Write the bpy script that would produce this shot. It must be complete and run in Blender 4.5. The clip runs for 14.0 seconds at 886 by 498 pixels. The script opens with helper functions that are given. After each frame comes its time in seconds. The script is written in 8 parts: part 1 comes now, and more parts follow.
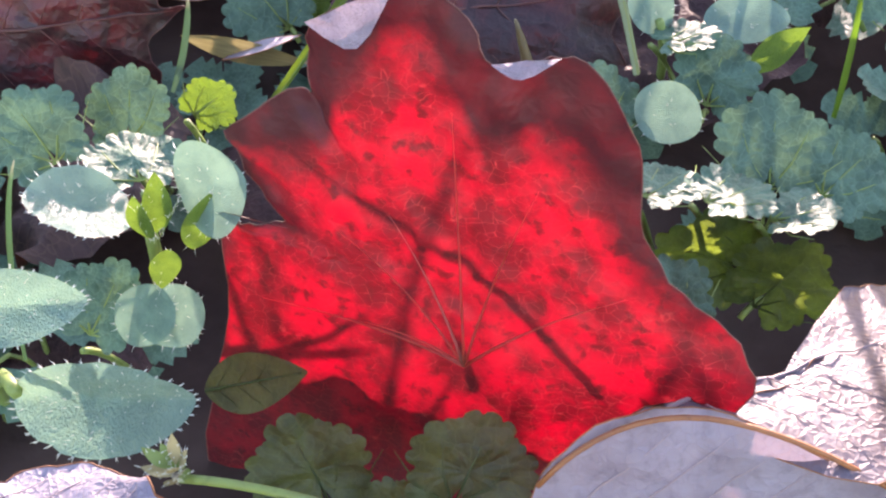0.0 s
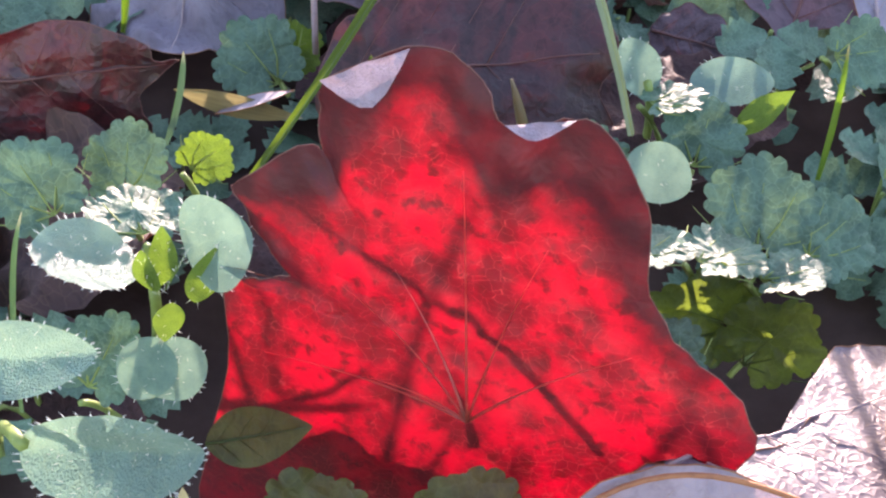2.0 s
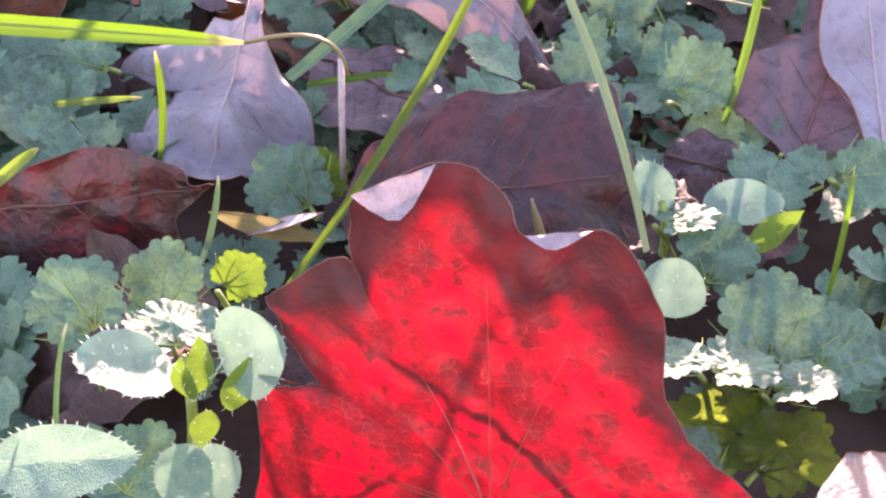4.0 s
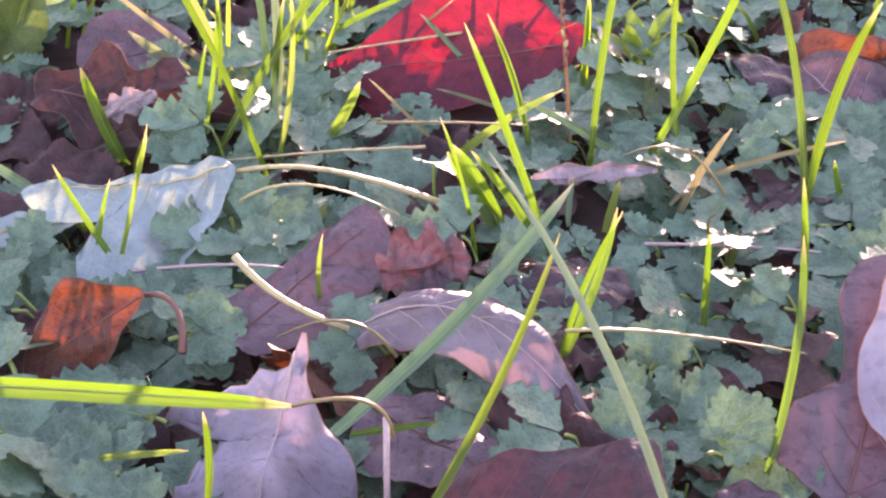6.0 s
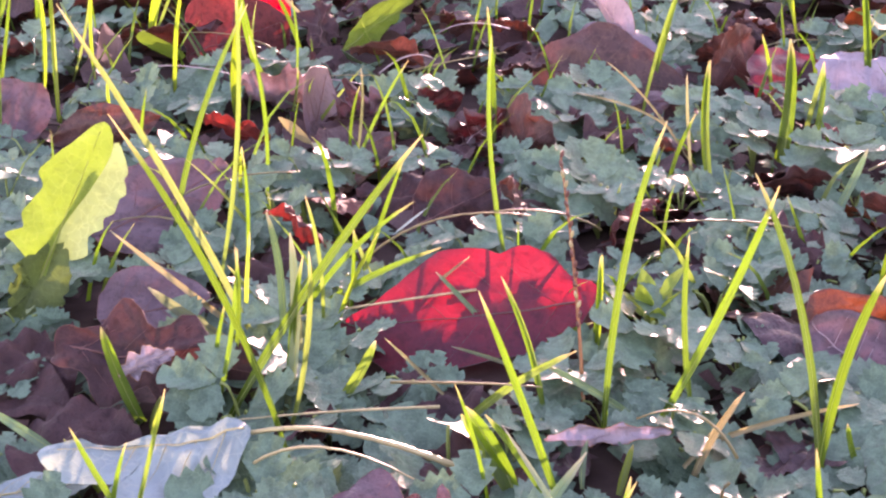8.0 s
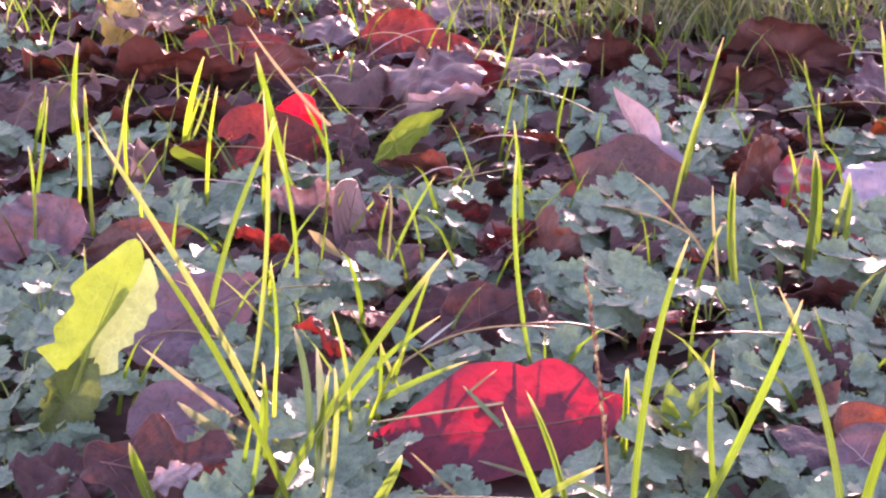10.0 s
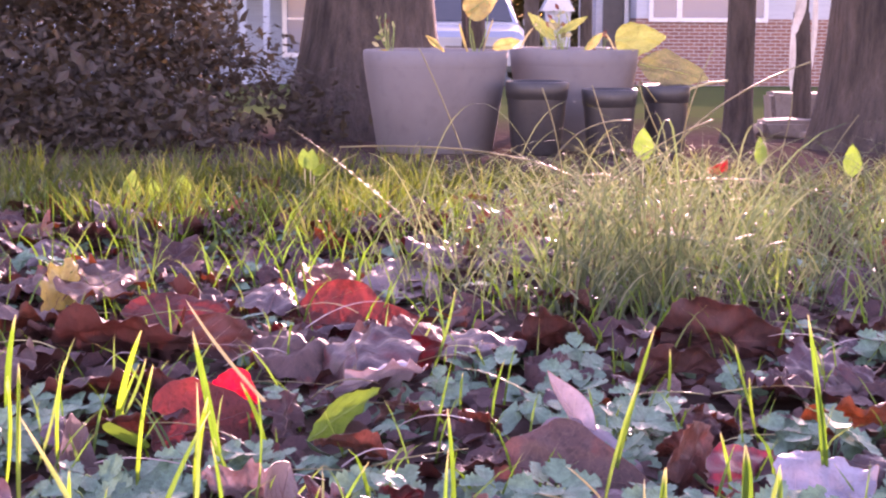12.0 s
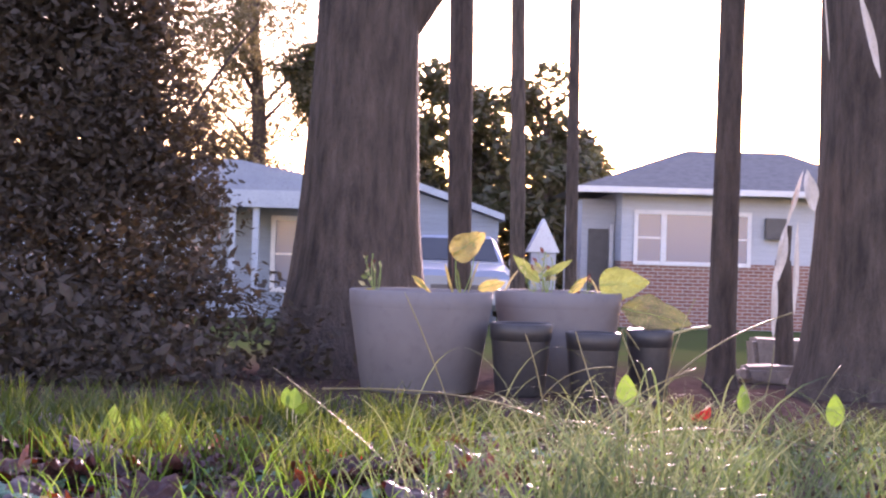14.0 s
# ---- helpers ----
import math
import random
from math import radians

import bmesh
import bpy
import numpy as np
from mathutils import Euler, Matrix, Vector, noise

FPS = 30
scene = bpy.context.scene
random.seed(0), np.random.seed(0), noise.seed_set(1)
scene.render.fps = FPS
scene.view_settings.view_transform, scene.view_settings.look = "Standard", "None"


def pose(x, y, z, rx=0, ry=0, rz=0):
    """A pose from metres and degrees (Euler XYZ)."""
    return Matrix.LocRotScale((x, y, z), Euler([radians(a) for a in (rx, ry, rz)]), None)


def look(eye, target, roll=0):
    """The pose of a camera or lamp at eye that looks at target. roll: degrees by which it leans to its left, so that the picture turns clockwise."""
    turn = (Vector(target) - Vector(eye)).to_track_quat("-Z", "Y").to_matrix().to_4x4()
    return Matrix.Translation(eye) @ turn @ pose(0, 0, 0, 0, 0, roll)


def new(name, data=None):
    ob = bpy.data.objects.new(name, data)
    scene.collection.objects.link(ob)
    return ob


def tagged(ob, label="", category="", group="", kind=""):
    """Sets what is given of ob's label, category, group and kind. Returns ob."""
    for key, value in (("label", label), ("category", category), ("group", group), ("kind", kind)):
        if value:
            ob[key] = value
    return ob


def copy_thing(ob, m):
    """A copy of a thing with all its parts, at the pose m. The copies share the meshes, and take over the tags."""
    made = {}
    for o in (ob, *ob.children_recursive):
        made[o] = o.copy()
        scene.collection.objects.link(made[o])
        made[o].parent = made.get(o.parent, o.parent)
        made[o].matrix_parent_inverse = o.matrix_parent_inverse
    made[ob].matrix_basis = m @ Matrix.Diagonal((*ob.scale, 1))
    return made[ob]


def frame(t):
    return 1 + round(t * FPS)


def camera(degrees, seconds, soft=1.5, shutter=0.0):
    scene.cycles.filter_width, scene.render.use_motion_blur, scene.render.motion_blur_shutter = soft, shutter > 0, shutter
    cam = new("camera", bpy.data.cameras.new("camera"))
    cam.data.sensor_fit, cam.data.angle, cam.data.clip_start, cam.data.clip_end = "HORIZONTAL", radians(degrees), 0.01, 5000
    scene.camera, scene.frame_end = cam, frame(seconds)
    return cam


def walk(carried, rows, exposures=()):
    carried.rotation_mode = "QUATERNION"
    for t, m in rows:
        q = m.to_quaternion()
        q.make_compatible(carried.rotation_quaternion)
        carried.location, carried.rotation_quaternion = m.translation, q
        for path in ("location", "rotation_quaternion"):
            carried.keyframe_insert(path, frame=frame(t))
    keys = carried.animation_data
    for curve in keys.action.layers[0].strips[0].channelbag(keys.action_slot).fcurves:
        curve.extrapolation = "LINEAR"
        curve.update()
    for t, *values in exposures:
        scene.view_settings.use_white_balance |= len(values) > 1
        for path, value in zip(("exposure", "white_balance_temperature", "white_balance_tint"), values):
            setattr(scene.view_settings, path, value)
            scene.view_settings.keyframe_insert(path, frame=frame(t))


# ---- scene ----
cam = camera(32.0, 14.0, soft=2.3)
# seconds, eye x y z, heading, tilt, roll
ROWS = [
    (0, 0.0072, 0.0109, 0.2301, 1.70, -47.06, -1.39),
    (0.5, 0.0063, 0.0098, 0.2314, 1.78, -47.25, -1.24),
    (1, 0.0040, 0.0090, 0.2332, -1.97, -46.90, 1.45),
    (1.5, 0.0004, 0.0069, 0.2341, 0.95, -45.76, 0.01),
    (2, -0.0029, 0.0095, 0.2327, -1.34, -45.14, 1.49),
    (2.2, -0.0036, 0.0087, 0.2317, -1.52, -44.80, 1.40),
    (4.3, -0.0034, -0.0034, 0.2387, 0.11, -38.59, 0.25),
    (4.5, -0.0035, -0.0022, 0.2393, 0.20, -37.45, 0.20),
    (5, -0.0031, 0.0019, 0.2441, -0.13, -34.43, 0.66),
    (5.5, -0.0059, 0.0041, 0.2494, 0.38, -32.82, 0.33),
    (6, -0.0084, 0.0066, 0.2584, 0.92, -30.23, -0.57),
    (6.5, -0.0098, 0.0109, 0.2625, 0.80, -27.01, -0.87),
    (7, -0.0103, 0.0133, 0.2654, 1.42, -24.17, -0.82),
    (7.2, -0.0099, 0.0122, 0.2687, 1.43, -22.90, -0.49),
    (9.3, -0.0072, 0.0053, 0.2728, 1.80, -21.52, -1.01),
    (9.5, -0.0070, 0.0055, 0.2720, 1.95, -21.28, -1.20),
    (10, -0.0043, 0.0041, 0.2768, 2.77, -17.97, -1.24),
    (10.5, -0.0055, 0.0114, 0.2878, 2.10, -15.45, -0.51),
    (11, -0.0056, 0.0127, 0.2921, 1.74, -12.32, -0.39),
    (11.5, -0.0016, 0.0009, 0.2929, 1.19, -10.94, -0.25),
    (12, -0.0009, 0.0043, 0.2980, 0.43, -8.77, 0.37),
    (12.5, 0.0011, 0.0016, 0.3028, 0.37, -7.13, 0.67),
    (13, 0.0018, 0.0004, 0.3053, 0.60, -5.51, 0.79),
    (13.5, 0.0028, -0.0203, 0.3030, 0.22, -3.93, 0.75),
    (14, -0.0000, 0.0000, 0.3061, -0.00, 0.01, 1.62),
]
walk(cam, [(t, pose(x, y, z, 90 + tilt, 0, turn) @ pose(0, 0, 0, 0, 0, roll)) for t, x, y, z, turn, tilt, roll in ROWS],
     exposures=[(0.0, 3.05, 7300, 42), (2.2, 3.05, 7300, 42), (4.3, 3.5, 8100, 55), (7.2, 3.5, 8200, 68), (9.5, 3.42, 8000, 80), (11.0, 3.5, 8000, 88), (12.5, 3.5, 7200, 84), (14.0, 3.08, 6900, 65)])

# ---- daylight: a low autumn sun ahead of the camera, a blue sky above ----
SUN_AZ, SUN_EL = 8.4, 7.0
world = bpy.data.worlds.new("world")
scene.world = world
world.use_nodes = True
wn = world.node_tree
sky = wn.nodes.new("ShaderNodeTexSky")
sky.sky_type = "NISHITA"
sky.sun_disc = False
sky.sun_elevation = radians(SUN_EL)
sky.sun_rotation = radians(SUN_AZ)
sky.air_density, sky.dust_density, sky.ozone_density = 1.2, 0.6, 2.0
wn.links.new(sky.outputs[0], wn.nodes["Background"].inputs[0])
wn.nodes["Background"].inputs[1].default_value = 0.15
sun = new("sun", bpy.data.lights.new("sun", "SUN"))
sun.data.energy = 1.9
sun.data.color = (1.0, 0.93, 0.82)
sun.data.angle = radians(0.5)
SUN_DIR = Vector((math.sin(radians(SUN_AZ)) * math.cos(radians(SUN_EL)), math.cos(radians(SUN_AZ)) * math.cos(radians(SUN_EL)), math.sin(radians(SUN_EL))))
sun.matrix_world = look(SUN_DIR * 10, (0, 0, 0))


def ground_z(y):
    """Level lawn near the camera that falls gently towards the street."""
    return -0.04 * max(0.0, y - 2.0)


# ---- materials ----
def node_mat(name):
    m = bpy.data.materials.new(name)
    m.use_nodes = True
    nt = m.node_tree
    return m, nt, nt.nodes["Principled BSDF"], nt.nodes["Material Output"]


def mixed(nt, fac, a, b):
    n = nt.nodes.new("ShaderNodeMix")
    n.data_type = "RGBA"
    for sock, v in ((n.inputs[0], fac), (n.inputs[6], a), (n.inputs[7], b)):
        if isinstance(v, bpy.types.NodeSocket):
            nt.links.new(v, sock)
        elif sock is n.inputs[0]:
            sock.default_value = v
        else:
            sock.default_value = (*v, 1)
    return n.outputs[2]


def ramp(nt, value, lo, hi, a=0.0, b=1.0):
    n = nt.nodes.new("ShaderNodeMapRange")
    nt.links.new(value, n.inputs[0])
    for i, v in enumerate((lo, hi, a, b)):
        n.inputs[1 + i].default_value = v
    return n.outputs[0]


def noise_tex(nt, vec, scale, detail=3.0, rough=0.55):
    n = nt.nodes.new("ShaderNodeTexNoise")
    n.inputs["Scale"].default_value, n.inputs["Detail"].default_value, n.inputs["Roughness"].default_value = scale, detail, rough
    if vec is not None:
        nt.links.new(vec, n.inputs["Vector"])
    return n.outputs[0]


def coords(nt, kind="Object"):
    return nt.nodes.new("ShaderNodeTexCoord").outputs[kind]


def bump(nt, height, strength, dist, bsdf):
    n = nt.nodes.new("ShaderNodeBump")
    n.inputs["Strength"].default_value, n.inputs["Distance"].default_value = strength, dist
    nt.links.new(height, n.inputs["Height"])
    nt.links.new(n.outputs[0], bsdf.inputs["Normal"])
    return n.outputs[0]


def leaf_mat(name, face, blotch, through_c, trans=0.45, rough=0.5, vein=(0.5, 0.3, 0.25), vein_amt=0.5, net=26.0, spots=0.5, gloss=0.5, patchy=0.55, coarse=0.12):
    """A thin leaf: mottled face, a net of veins, light passing through it."""
    m, nt, p, out = node_mat(name)
    uv = coords(nt, "UV")
    ob = nt.nodes.new("ShaderNodeObjectInfo").outputs["Random"]
    shift = nt.nodes.new("ShaderNodeVectorMath")
    shift.operation = "ADD"
    nt.links.new(uv, shift.inputs[0])
    comb = nt.nodes.new("ShaderNodeCombineXYZ")
    nt.links.new(ramp(nt, ob, 0, 1, 0, 40), comb.inputs[2])
    nt.links.new(comb.outputs[0], shift.inputs[1])
    vec = shift.outputs[0]
    big = ramp(nt, noise_tex(nt, vec, 3.2, 4), 0.38, 0.62)
    fine = ramp(nt, noise_tex(nt, vec, 22, 3), 0.52, 0.66)
    vor = nt.nodes.new("ShaderNodeTexVoronoi")
    vor.feature = "DISTANCE_TO_EDGE"
    vor.inputs["Scale"].default_value = net
    wob = nt.nodes.new("ShaderNodeVectorMath")
    wob.operation = "ADD"
    nz = nt.nodes.new("ShaderNodeTexNoise")
    nz.inputs["Scale"].default_value = 14
    nt.links.new(vec, nz.inputs["Vector"])
    sc = nt.nodes.new("ShaderNodeVectorMath")
    sc.operation = "SCALE"
    sc.inputs["Scale"].default_value = 0.05
    nt.links.new(nz.outputs["Color"], sc.inputs[0])
    nt.links.new(vec, wob.inputs[0])
    nt.links.new(sc.outputs[0], wob.inputs[1])
    nt.links.new(wob.outputs[0], vor.inputs["Vector"])
    line = ramp(nt, vor.outputs["Distance"], 0.0, 0.045, vein_amt, 0.0)
    col = mixed(nt, big, face, blotch)
    sp = nt.nodes.new("ShaderNodeMath")
    sp.operation = "MULTIPLY"
    sp.inputs[1].default_value = spots
    nt.links.new(fine, sp.inputs[0])
    dark = tuple(c * 0.35 for c in blotch)
    col = mixed(nt, sp.outputs[0], col, dark)
    nt.links.new(mixed(nt, line, col, vein), p.inputs["Base Color"])
    p.inputs["Roughness"].default_value = rough
    p.inputs["Specular IOR Level"].default_value = gloss
    grain = nt.nodes.new("ShaderNodeMath")
    grain.operation = "MULTIPLY_ADD"
    nt.links.new(noise_tex(nt, vec, 70, 2), grain.inputs[0])
    grain.inputs[1].default_value = coarse
    nt.links.new(vor.outputs["Distance"], grain.inputs[2])
    normal = bump(nt, grain.outputs[0], 0.5, 0.0008, p)
    tr = nt.nodes.new("ShaderNodeBsdfTranslucent")
    tcol = mixed(nt, big, through_c, tuple(patchy * a + 0.2 * b for a, b in zip(through_c, blotch)))
    tcol = mixed(nt, sp.outputs[0], tcol, tuple(c * 0.12 for c in through_c))
    bright = tuple(min(1.0, 0.7 * c + 0.25 * v) for c, v in zip(through_c, vein))
    nt.links.new(mixed(nt, line, tcol, bright), tr.inputs["Color"])
    nt.links.new(normal, tr.inputs["Normal"])
    mix = nt.nodes.new("ShaderNodeMixShader")
    mix.inputs[0].default_value = trans
    nt.links.new(p.outputs[0], mix.inputs[1])
    nt.links.new(tr.outputs[0], mix.inputs[2])
    nt.links.new(mix.outputs[0], out.inputs["Surface"])
    return m


def grass_mat(name, face, through_c, dry, trans=0.5, rough=0.42):
    """Grass: fine lengthwise streaks, tips that dry out to straw, light passing through."""
    m, nt, p, out = node_mat(name)
    uv = coords(nt, "UV")
    sep = nt.nodes.new("ShaderNodeSeparateXYZ")
    nt.links.new(uv, sep.inputs[0])
    isl = nt.nodes.new("ShaderNodeNewGeometry").outputs["Random Per Island"]
    ob = nt.nodes.new("ShaderNodeObjectInfo").outputs["Random"]
    add = nt.nodes.new("ShaderNodeMath")
    add.operation = "ADD"
    nt.links.new(isl, add.inputs[0])
    nt.links.new(ob, add.inputs[1])
    fr = nt.nodes.new("ShaderNodeMath")
    fr.operation = "FRACT"
    nt.links.new(add.outputs[0], fr.inputs[0])
    vary = fr.outputs[0]
    mp = nt.nodes.new("ShaderNodeMapping")
    mp.inputs["Scale"].default_value = (14, 1.2, 1)
    nt.links.new(uv, mp.inputs["Vector"])
    streak = noise_tex(nt, mp.outputs[0], 3.0, 2)
    tipdry = ramp(nt, sep.outputs["Y"], 0.86, 1.0)
    isdry = ramp(nt, vary, 0.72, 1.0)
    mul = nt.nodes.new("ShaderNodeMath")
    mul.operation = "MULTIPLY_ADD"
    nt.links.new(isdry, mul.inputs[0])
    mul.inputs[1].default_value = 0.25
    nt.links.new(tipdry, mul.inputs[2])
    mul.use_clamp = True
    c = mixed(nt, ramp(nt, streak, 0.35, 0.65), face, tuple(q * 0.62 for q in face))
    c = mixed(nt, ramp(nt, vary, 0.0, 0.45, 0.65, 0.0), c, tuple(q * 0.35 for q in face))
    c = mixed(nt, mul.outputs[0], c, dry)
    nt.links.new(c, p.inputs["Base Color"])
    p.inputs["Roughness"].default_value = rough
    bump(nt, streak, 0.25, 0.0004, p)
    tr = nt.nodes.new("ShaderNodeBsdfTranslucent")
    tc = mixed(nt, ramp(nt, streak, 0.35, 0.65), through_c, tuple(q * 0.7 for q in through_c))
    tc = mixed(nt, ramp(nt, vary, 0.0, 0.45, 0.6, 0.0), tc, tuple(q * 0.4 for q in through_c))
    nt.links.new(mixed(nt, mul.outputs[0], tc, tuple(min(1, q * 1.4) for q in dry)), tr.inputs["Color"])
    mix = nt.nodes.new("ShaderNodeMixShader")
    mix.inputs[0].default_value = trans
    nt.links.new(p.outputs[0], mix.inputs[1])
    nt.links.new(tr.outputs[0], mix.inputs[2])
    nt.links.new(mix.outputs[0], out.inputs["Surface"])
    return m


def rough_mat(name, a, b, scale=8.0, rough=0.85, bump_s=0.4, bump_d=0.01, stretch=(1, 1, 1), metal=0.0, specks=0.5):
    """A mottled opaque surface at two scales."""
    m, nt, p, out = node_mat(name)
    mp = nt.nodes.new("ShaderNodeMapping")
    mp.inputs["Scale"].default_value = stretch
    nt.links.new(coords(nt), mp.inputs["Vector"])
    n1 = noise_tex(nt, mp.outputs[0], scale, 5, 0.6)
    n2 = noise_tex(nt, mp.outputs[0], scale * 9, 3)
    c = mixed(nt, ramp(nt, n1, 0.3, 0.7), a, b)
    c = mixed(nt, ramp(nt, n2, 0.55, 0.75, 0, specks), c, tuple(q * 0.45 for q in b))
    nt.links.new(c, p.inputs["Base Color"])
    p.inputs["Roughness"].default_value = rough
    p.inputs["Metallic"].default_value = metal
    add = nt.nodes.new("ShaderNodeMath")
    add.operation = "MULTIPLY_ADD"
    nt.links.new(n2, add.inputs[0])
    add.inputs[1].default_value = 0.35
    nt.links.new(n1, add.inputs[2])
    bump(nt, add.outputs[0], bump_s, bump_d, p)
    return m


RED_LEAF = leaf_mat("red_leaf", (0.16, 0.02, 0.025), (0.10, 0.02, 0.025), (0.62, 0.004, 0.016), 0.5, 0.45, (0.7, 0.12, 0.1), 0.5, 34, 0.85)
CRIMSON = leaf_mat("crimson_leaf", (0.18, 0.028, 0.045), (0.12, 0.026, 0.042), (0.6, 0.010, 0.018), 0.42, 0.45, (0.34, 0.06, 0.08), 0.3, 24, 0.35)
DARK_RED = leaf_mat("dark_red_leaf", (0.062, 0.026, 0.028), (0.036, 0.016, 0.018), (0.34, 0.006, 0.008), 0.06, 0.42, (0.11, 0.045, 0.045), 0.3, 20, 0.6, 0.5, 0.15, 0.5)
PURPLE = leaf_mat("purple_leaf", (0.16, 0.105, 0.12), (0.105, 0.066, 0.076), (0.14, 0.04, 0.055), 0.16, 0.5, (0.2, 0.14, 0.155), 0.25, 30, 0.45, 0.4)
LITTER = leaf_mat("litter_leaf", (0.078, 0.037, 0.036), (0.05, 0.025, 0.026), (0.2, 0.05, 0.035), 0.07, 0.62, (0.12, 0.075, 0.07), 0.25, 28, 0.45, 0.22)
RUSSET = leaf_mat("russet_leaf", (0.125, 0.034, 0.03), (0.08, 0.026, 0.024), (0.42, 0.035, 0.025), 0.19, 0.62, (0.26, 0.07, 0.05), 0.35, 22, 0.5, 0.2)
BROWN = leaf_mat("brown_leaf", (0.10, 0.055, 0.05), (0.06, 0.032, 0.03), (0.30, 0.055, 0.025), 0.12, 0.6, (0.22, 0.12, 0.085), 0.35, 18, 0.45, 0.35)
ORANGE = leaf_mat("orange_leaf", (0.11, 0.042, 0.028), (0.07, 0.028, 0.022), (0.42, 0.08, 0.012), 0.15, 0.55, (0.22, 0.09, 0.05), 0.4, 20, 0.55, 0.35)
LILAC = leaf_mat("pale_lilac_leaf", (0.35, 0.325, 0.385), (0.25, 0.22, 0.265), (0.34, 0.22, 0.25), 0.2, 0.55, (0.27, 0.2, 0.22), 0.25, 27, 0.25)
LILAC_DARK = leaf_mat("dull_lilac_leaf", (0.24, 0.21, 0.245), (0.155, 0.125, 0.15), (0.3, 0.15, 0.14), 0.2, 0.5, (0.2, 0.14, 0.15), 0.3, 27, 0.3)
PALE_BLUE = leaf_mat("pale_underside_leaf", (0.25, 0.37, 0.375), (0.19, 0.30, 0.31), (0.42, 0.5, 0.26), 0.25, 0.55, (0.46, 0.52, 0.42), 0.35, 12, 0.15, 0.4)
YELLOW = leaf_mat("yellow_leaf", (0.42, 0.34, 0.1), (0.33, 0.22, 0.07), (0.7, 0.52, 0.12), 0.45, 0.5, (0.4, 0.32, 0.12), 0.35, 16, 0.35)
LIME = leaf_mat("lime_leaf", (0.15, 0.27, 0.05), (0.11, 0.22, 0.04), (0.145, 0.26, 0.02), 0.42, 0.5, (0.24, 0.34, 0.1), 0.4, 22, 0.2)
DANDELION = leaf_mat("toothed_leaf_underside", (0.26, 0.38, 0.2), (0.2, 0.31, 0.16), (0.3, 0.46, 0.1), 0.25, 0.55, (0.34, 0.46, 0.25), 0.45, 16, 0.15, 0.4)
IVY = leaf_mat("ground_cover_leaf", (0.098, 0.215, 0.145), (0.055, 0.13, 0.085), (0.17, 0.30, 0.08), 0.14, 0.5, (0.17, 0.30, 0.20), 0.55, 9, 0.22, 0.37, 0.55, 0.3)
# Lower part of the toothed leaf; its shade is put into this darker green.
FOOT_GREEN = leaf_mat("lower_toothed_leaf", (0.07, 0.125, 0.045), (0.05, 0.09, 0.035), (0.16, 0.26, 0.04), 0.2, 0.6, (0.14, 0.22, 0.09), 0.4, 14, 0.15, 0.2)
# Dark copy of the scalloped leaf: shade put into its face colour.
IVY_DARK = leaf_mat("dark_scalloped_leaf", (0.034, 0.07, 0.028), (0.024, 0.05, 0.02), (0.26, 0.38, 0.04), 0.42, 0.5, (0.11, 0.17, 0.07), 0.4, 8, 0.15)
CHICK = leaf_mat("chickweed_leaf", (0.19, 0.39, 0.32), (0.145, 0.31, 0.26), (0.28, 0.48, 0.31), 0.28, 0.36, (0.32, 0.48, 0.3), 0.35, 11, 0.08, 0.9, 0.55, 7.0)
GRASS = grass_mat("grass_blade", (0.075, 0.18, 0.03), (0.12, 0.27, 0.012), (0.33, 0.29, 0.14), 0.5)
# Brighter, yellower copy of GRASS: sunlight put into the blade colour.
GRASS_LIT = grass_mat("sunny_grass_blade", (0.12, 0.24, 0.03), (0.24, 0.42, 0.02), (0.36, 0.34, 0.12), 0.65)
GRASS_BLUE = grass_mat("blue_green_grass", (0.11, 0.24, 0.13), (0.10, 0.24, 0.08), (0.3, 0.3, 0.2), 0.22)
STRAW = grass_mat("dry_stalk", (0.30, 0.27, 0.14), (0.36, 0.31, 0.13), (0.36, 0.31, 0.18), 0.3)
STRAND = grass_mat("half_dry_strand", (0.135, 0.17, 0.09), (0.25, 0.31, 0.12), (0.29, 0.27, 0.17), 0.35, 0.6)
WIRY = grass_mat("wiry_grass", (0.062, 0.105, 0.052), (0.17, 0.26, 0.085), (0.27, 0.25, 0.15), 0.36, 0.6)
WIRY_GREEN = grass_mat("green_tuft_blade", (0.05, 0.10, 0.045), (0.13, 0.20, 0.06), (0.26, 0.23, 0.12), 0.35, 0.55)
LAWN = grass_mat("lawn_grass", (0.026, 0.055, 0.012), (0.075, 0.12, 0.012), (0.2, 0.17, 0.07), 0.42)
CLUMP = grass_mat("clump_grass", (0.03, 0.065, 0.013), (0.125, 0.19, 0.013), (0.3, 0.27, 0.1), 0.45)
STEM = rough_mat("pale_stalk", (0.45, 0.40, 0.20), (0.32, 0.27, 0.14), 60, 0.5, 0.2, 0.0004)
GREEN_STEM = rough_mat("green_stem", (0.2, 0.32, 0.08), (0.16, 0.22, 0.06), 80, 0.5, 0.2, 0.0004)
RIB_DARK = rough_mat("dark_rib", (0.16, 0.06, 0.05), (0.12, 0.05, 0.04), 80, 0.5, 0.2, 0.0003)
RIB_PALE = rough_mat("pale_rib", (0.42, 0.33, 0.33), (0.34, 0.25, 0.26), 80, 0.5, 0.2, 0.0003)
RIM_RUST = rough_mat("rust_rim", (0.35, 0.14, 0.05), (0.25, 0.09, 0.04), 80, 0.5, 0.2, 0.0003)
HAIR = rough_mat("plant_hair", (0.8, 0.85, 0.75), (0.7, 0.75, 0.65), 60, 0.4, 0.0, 0.0001)


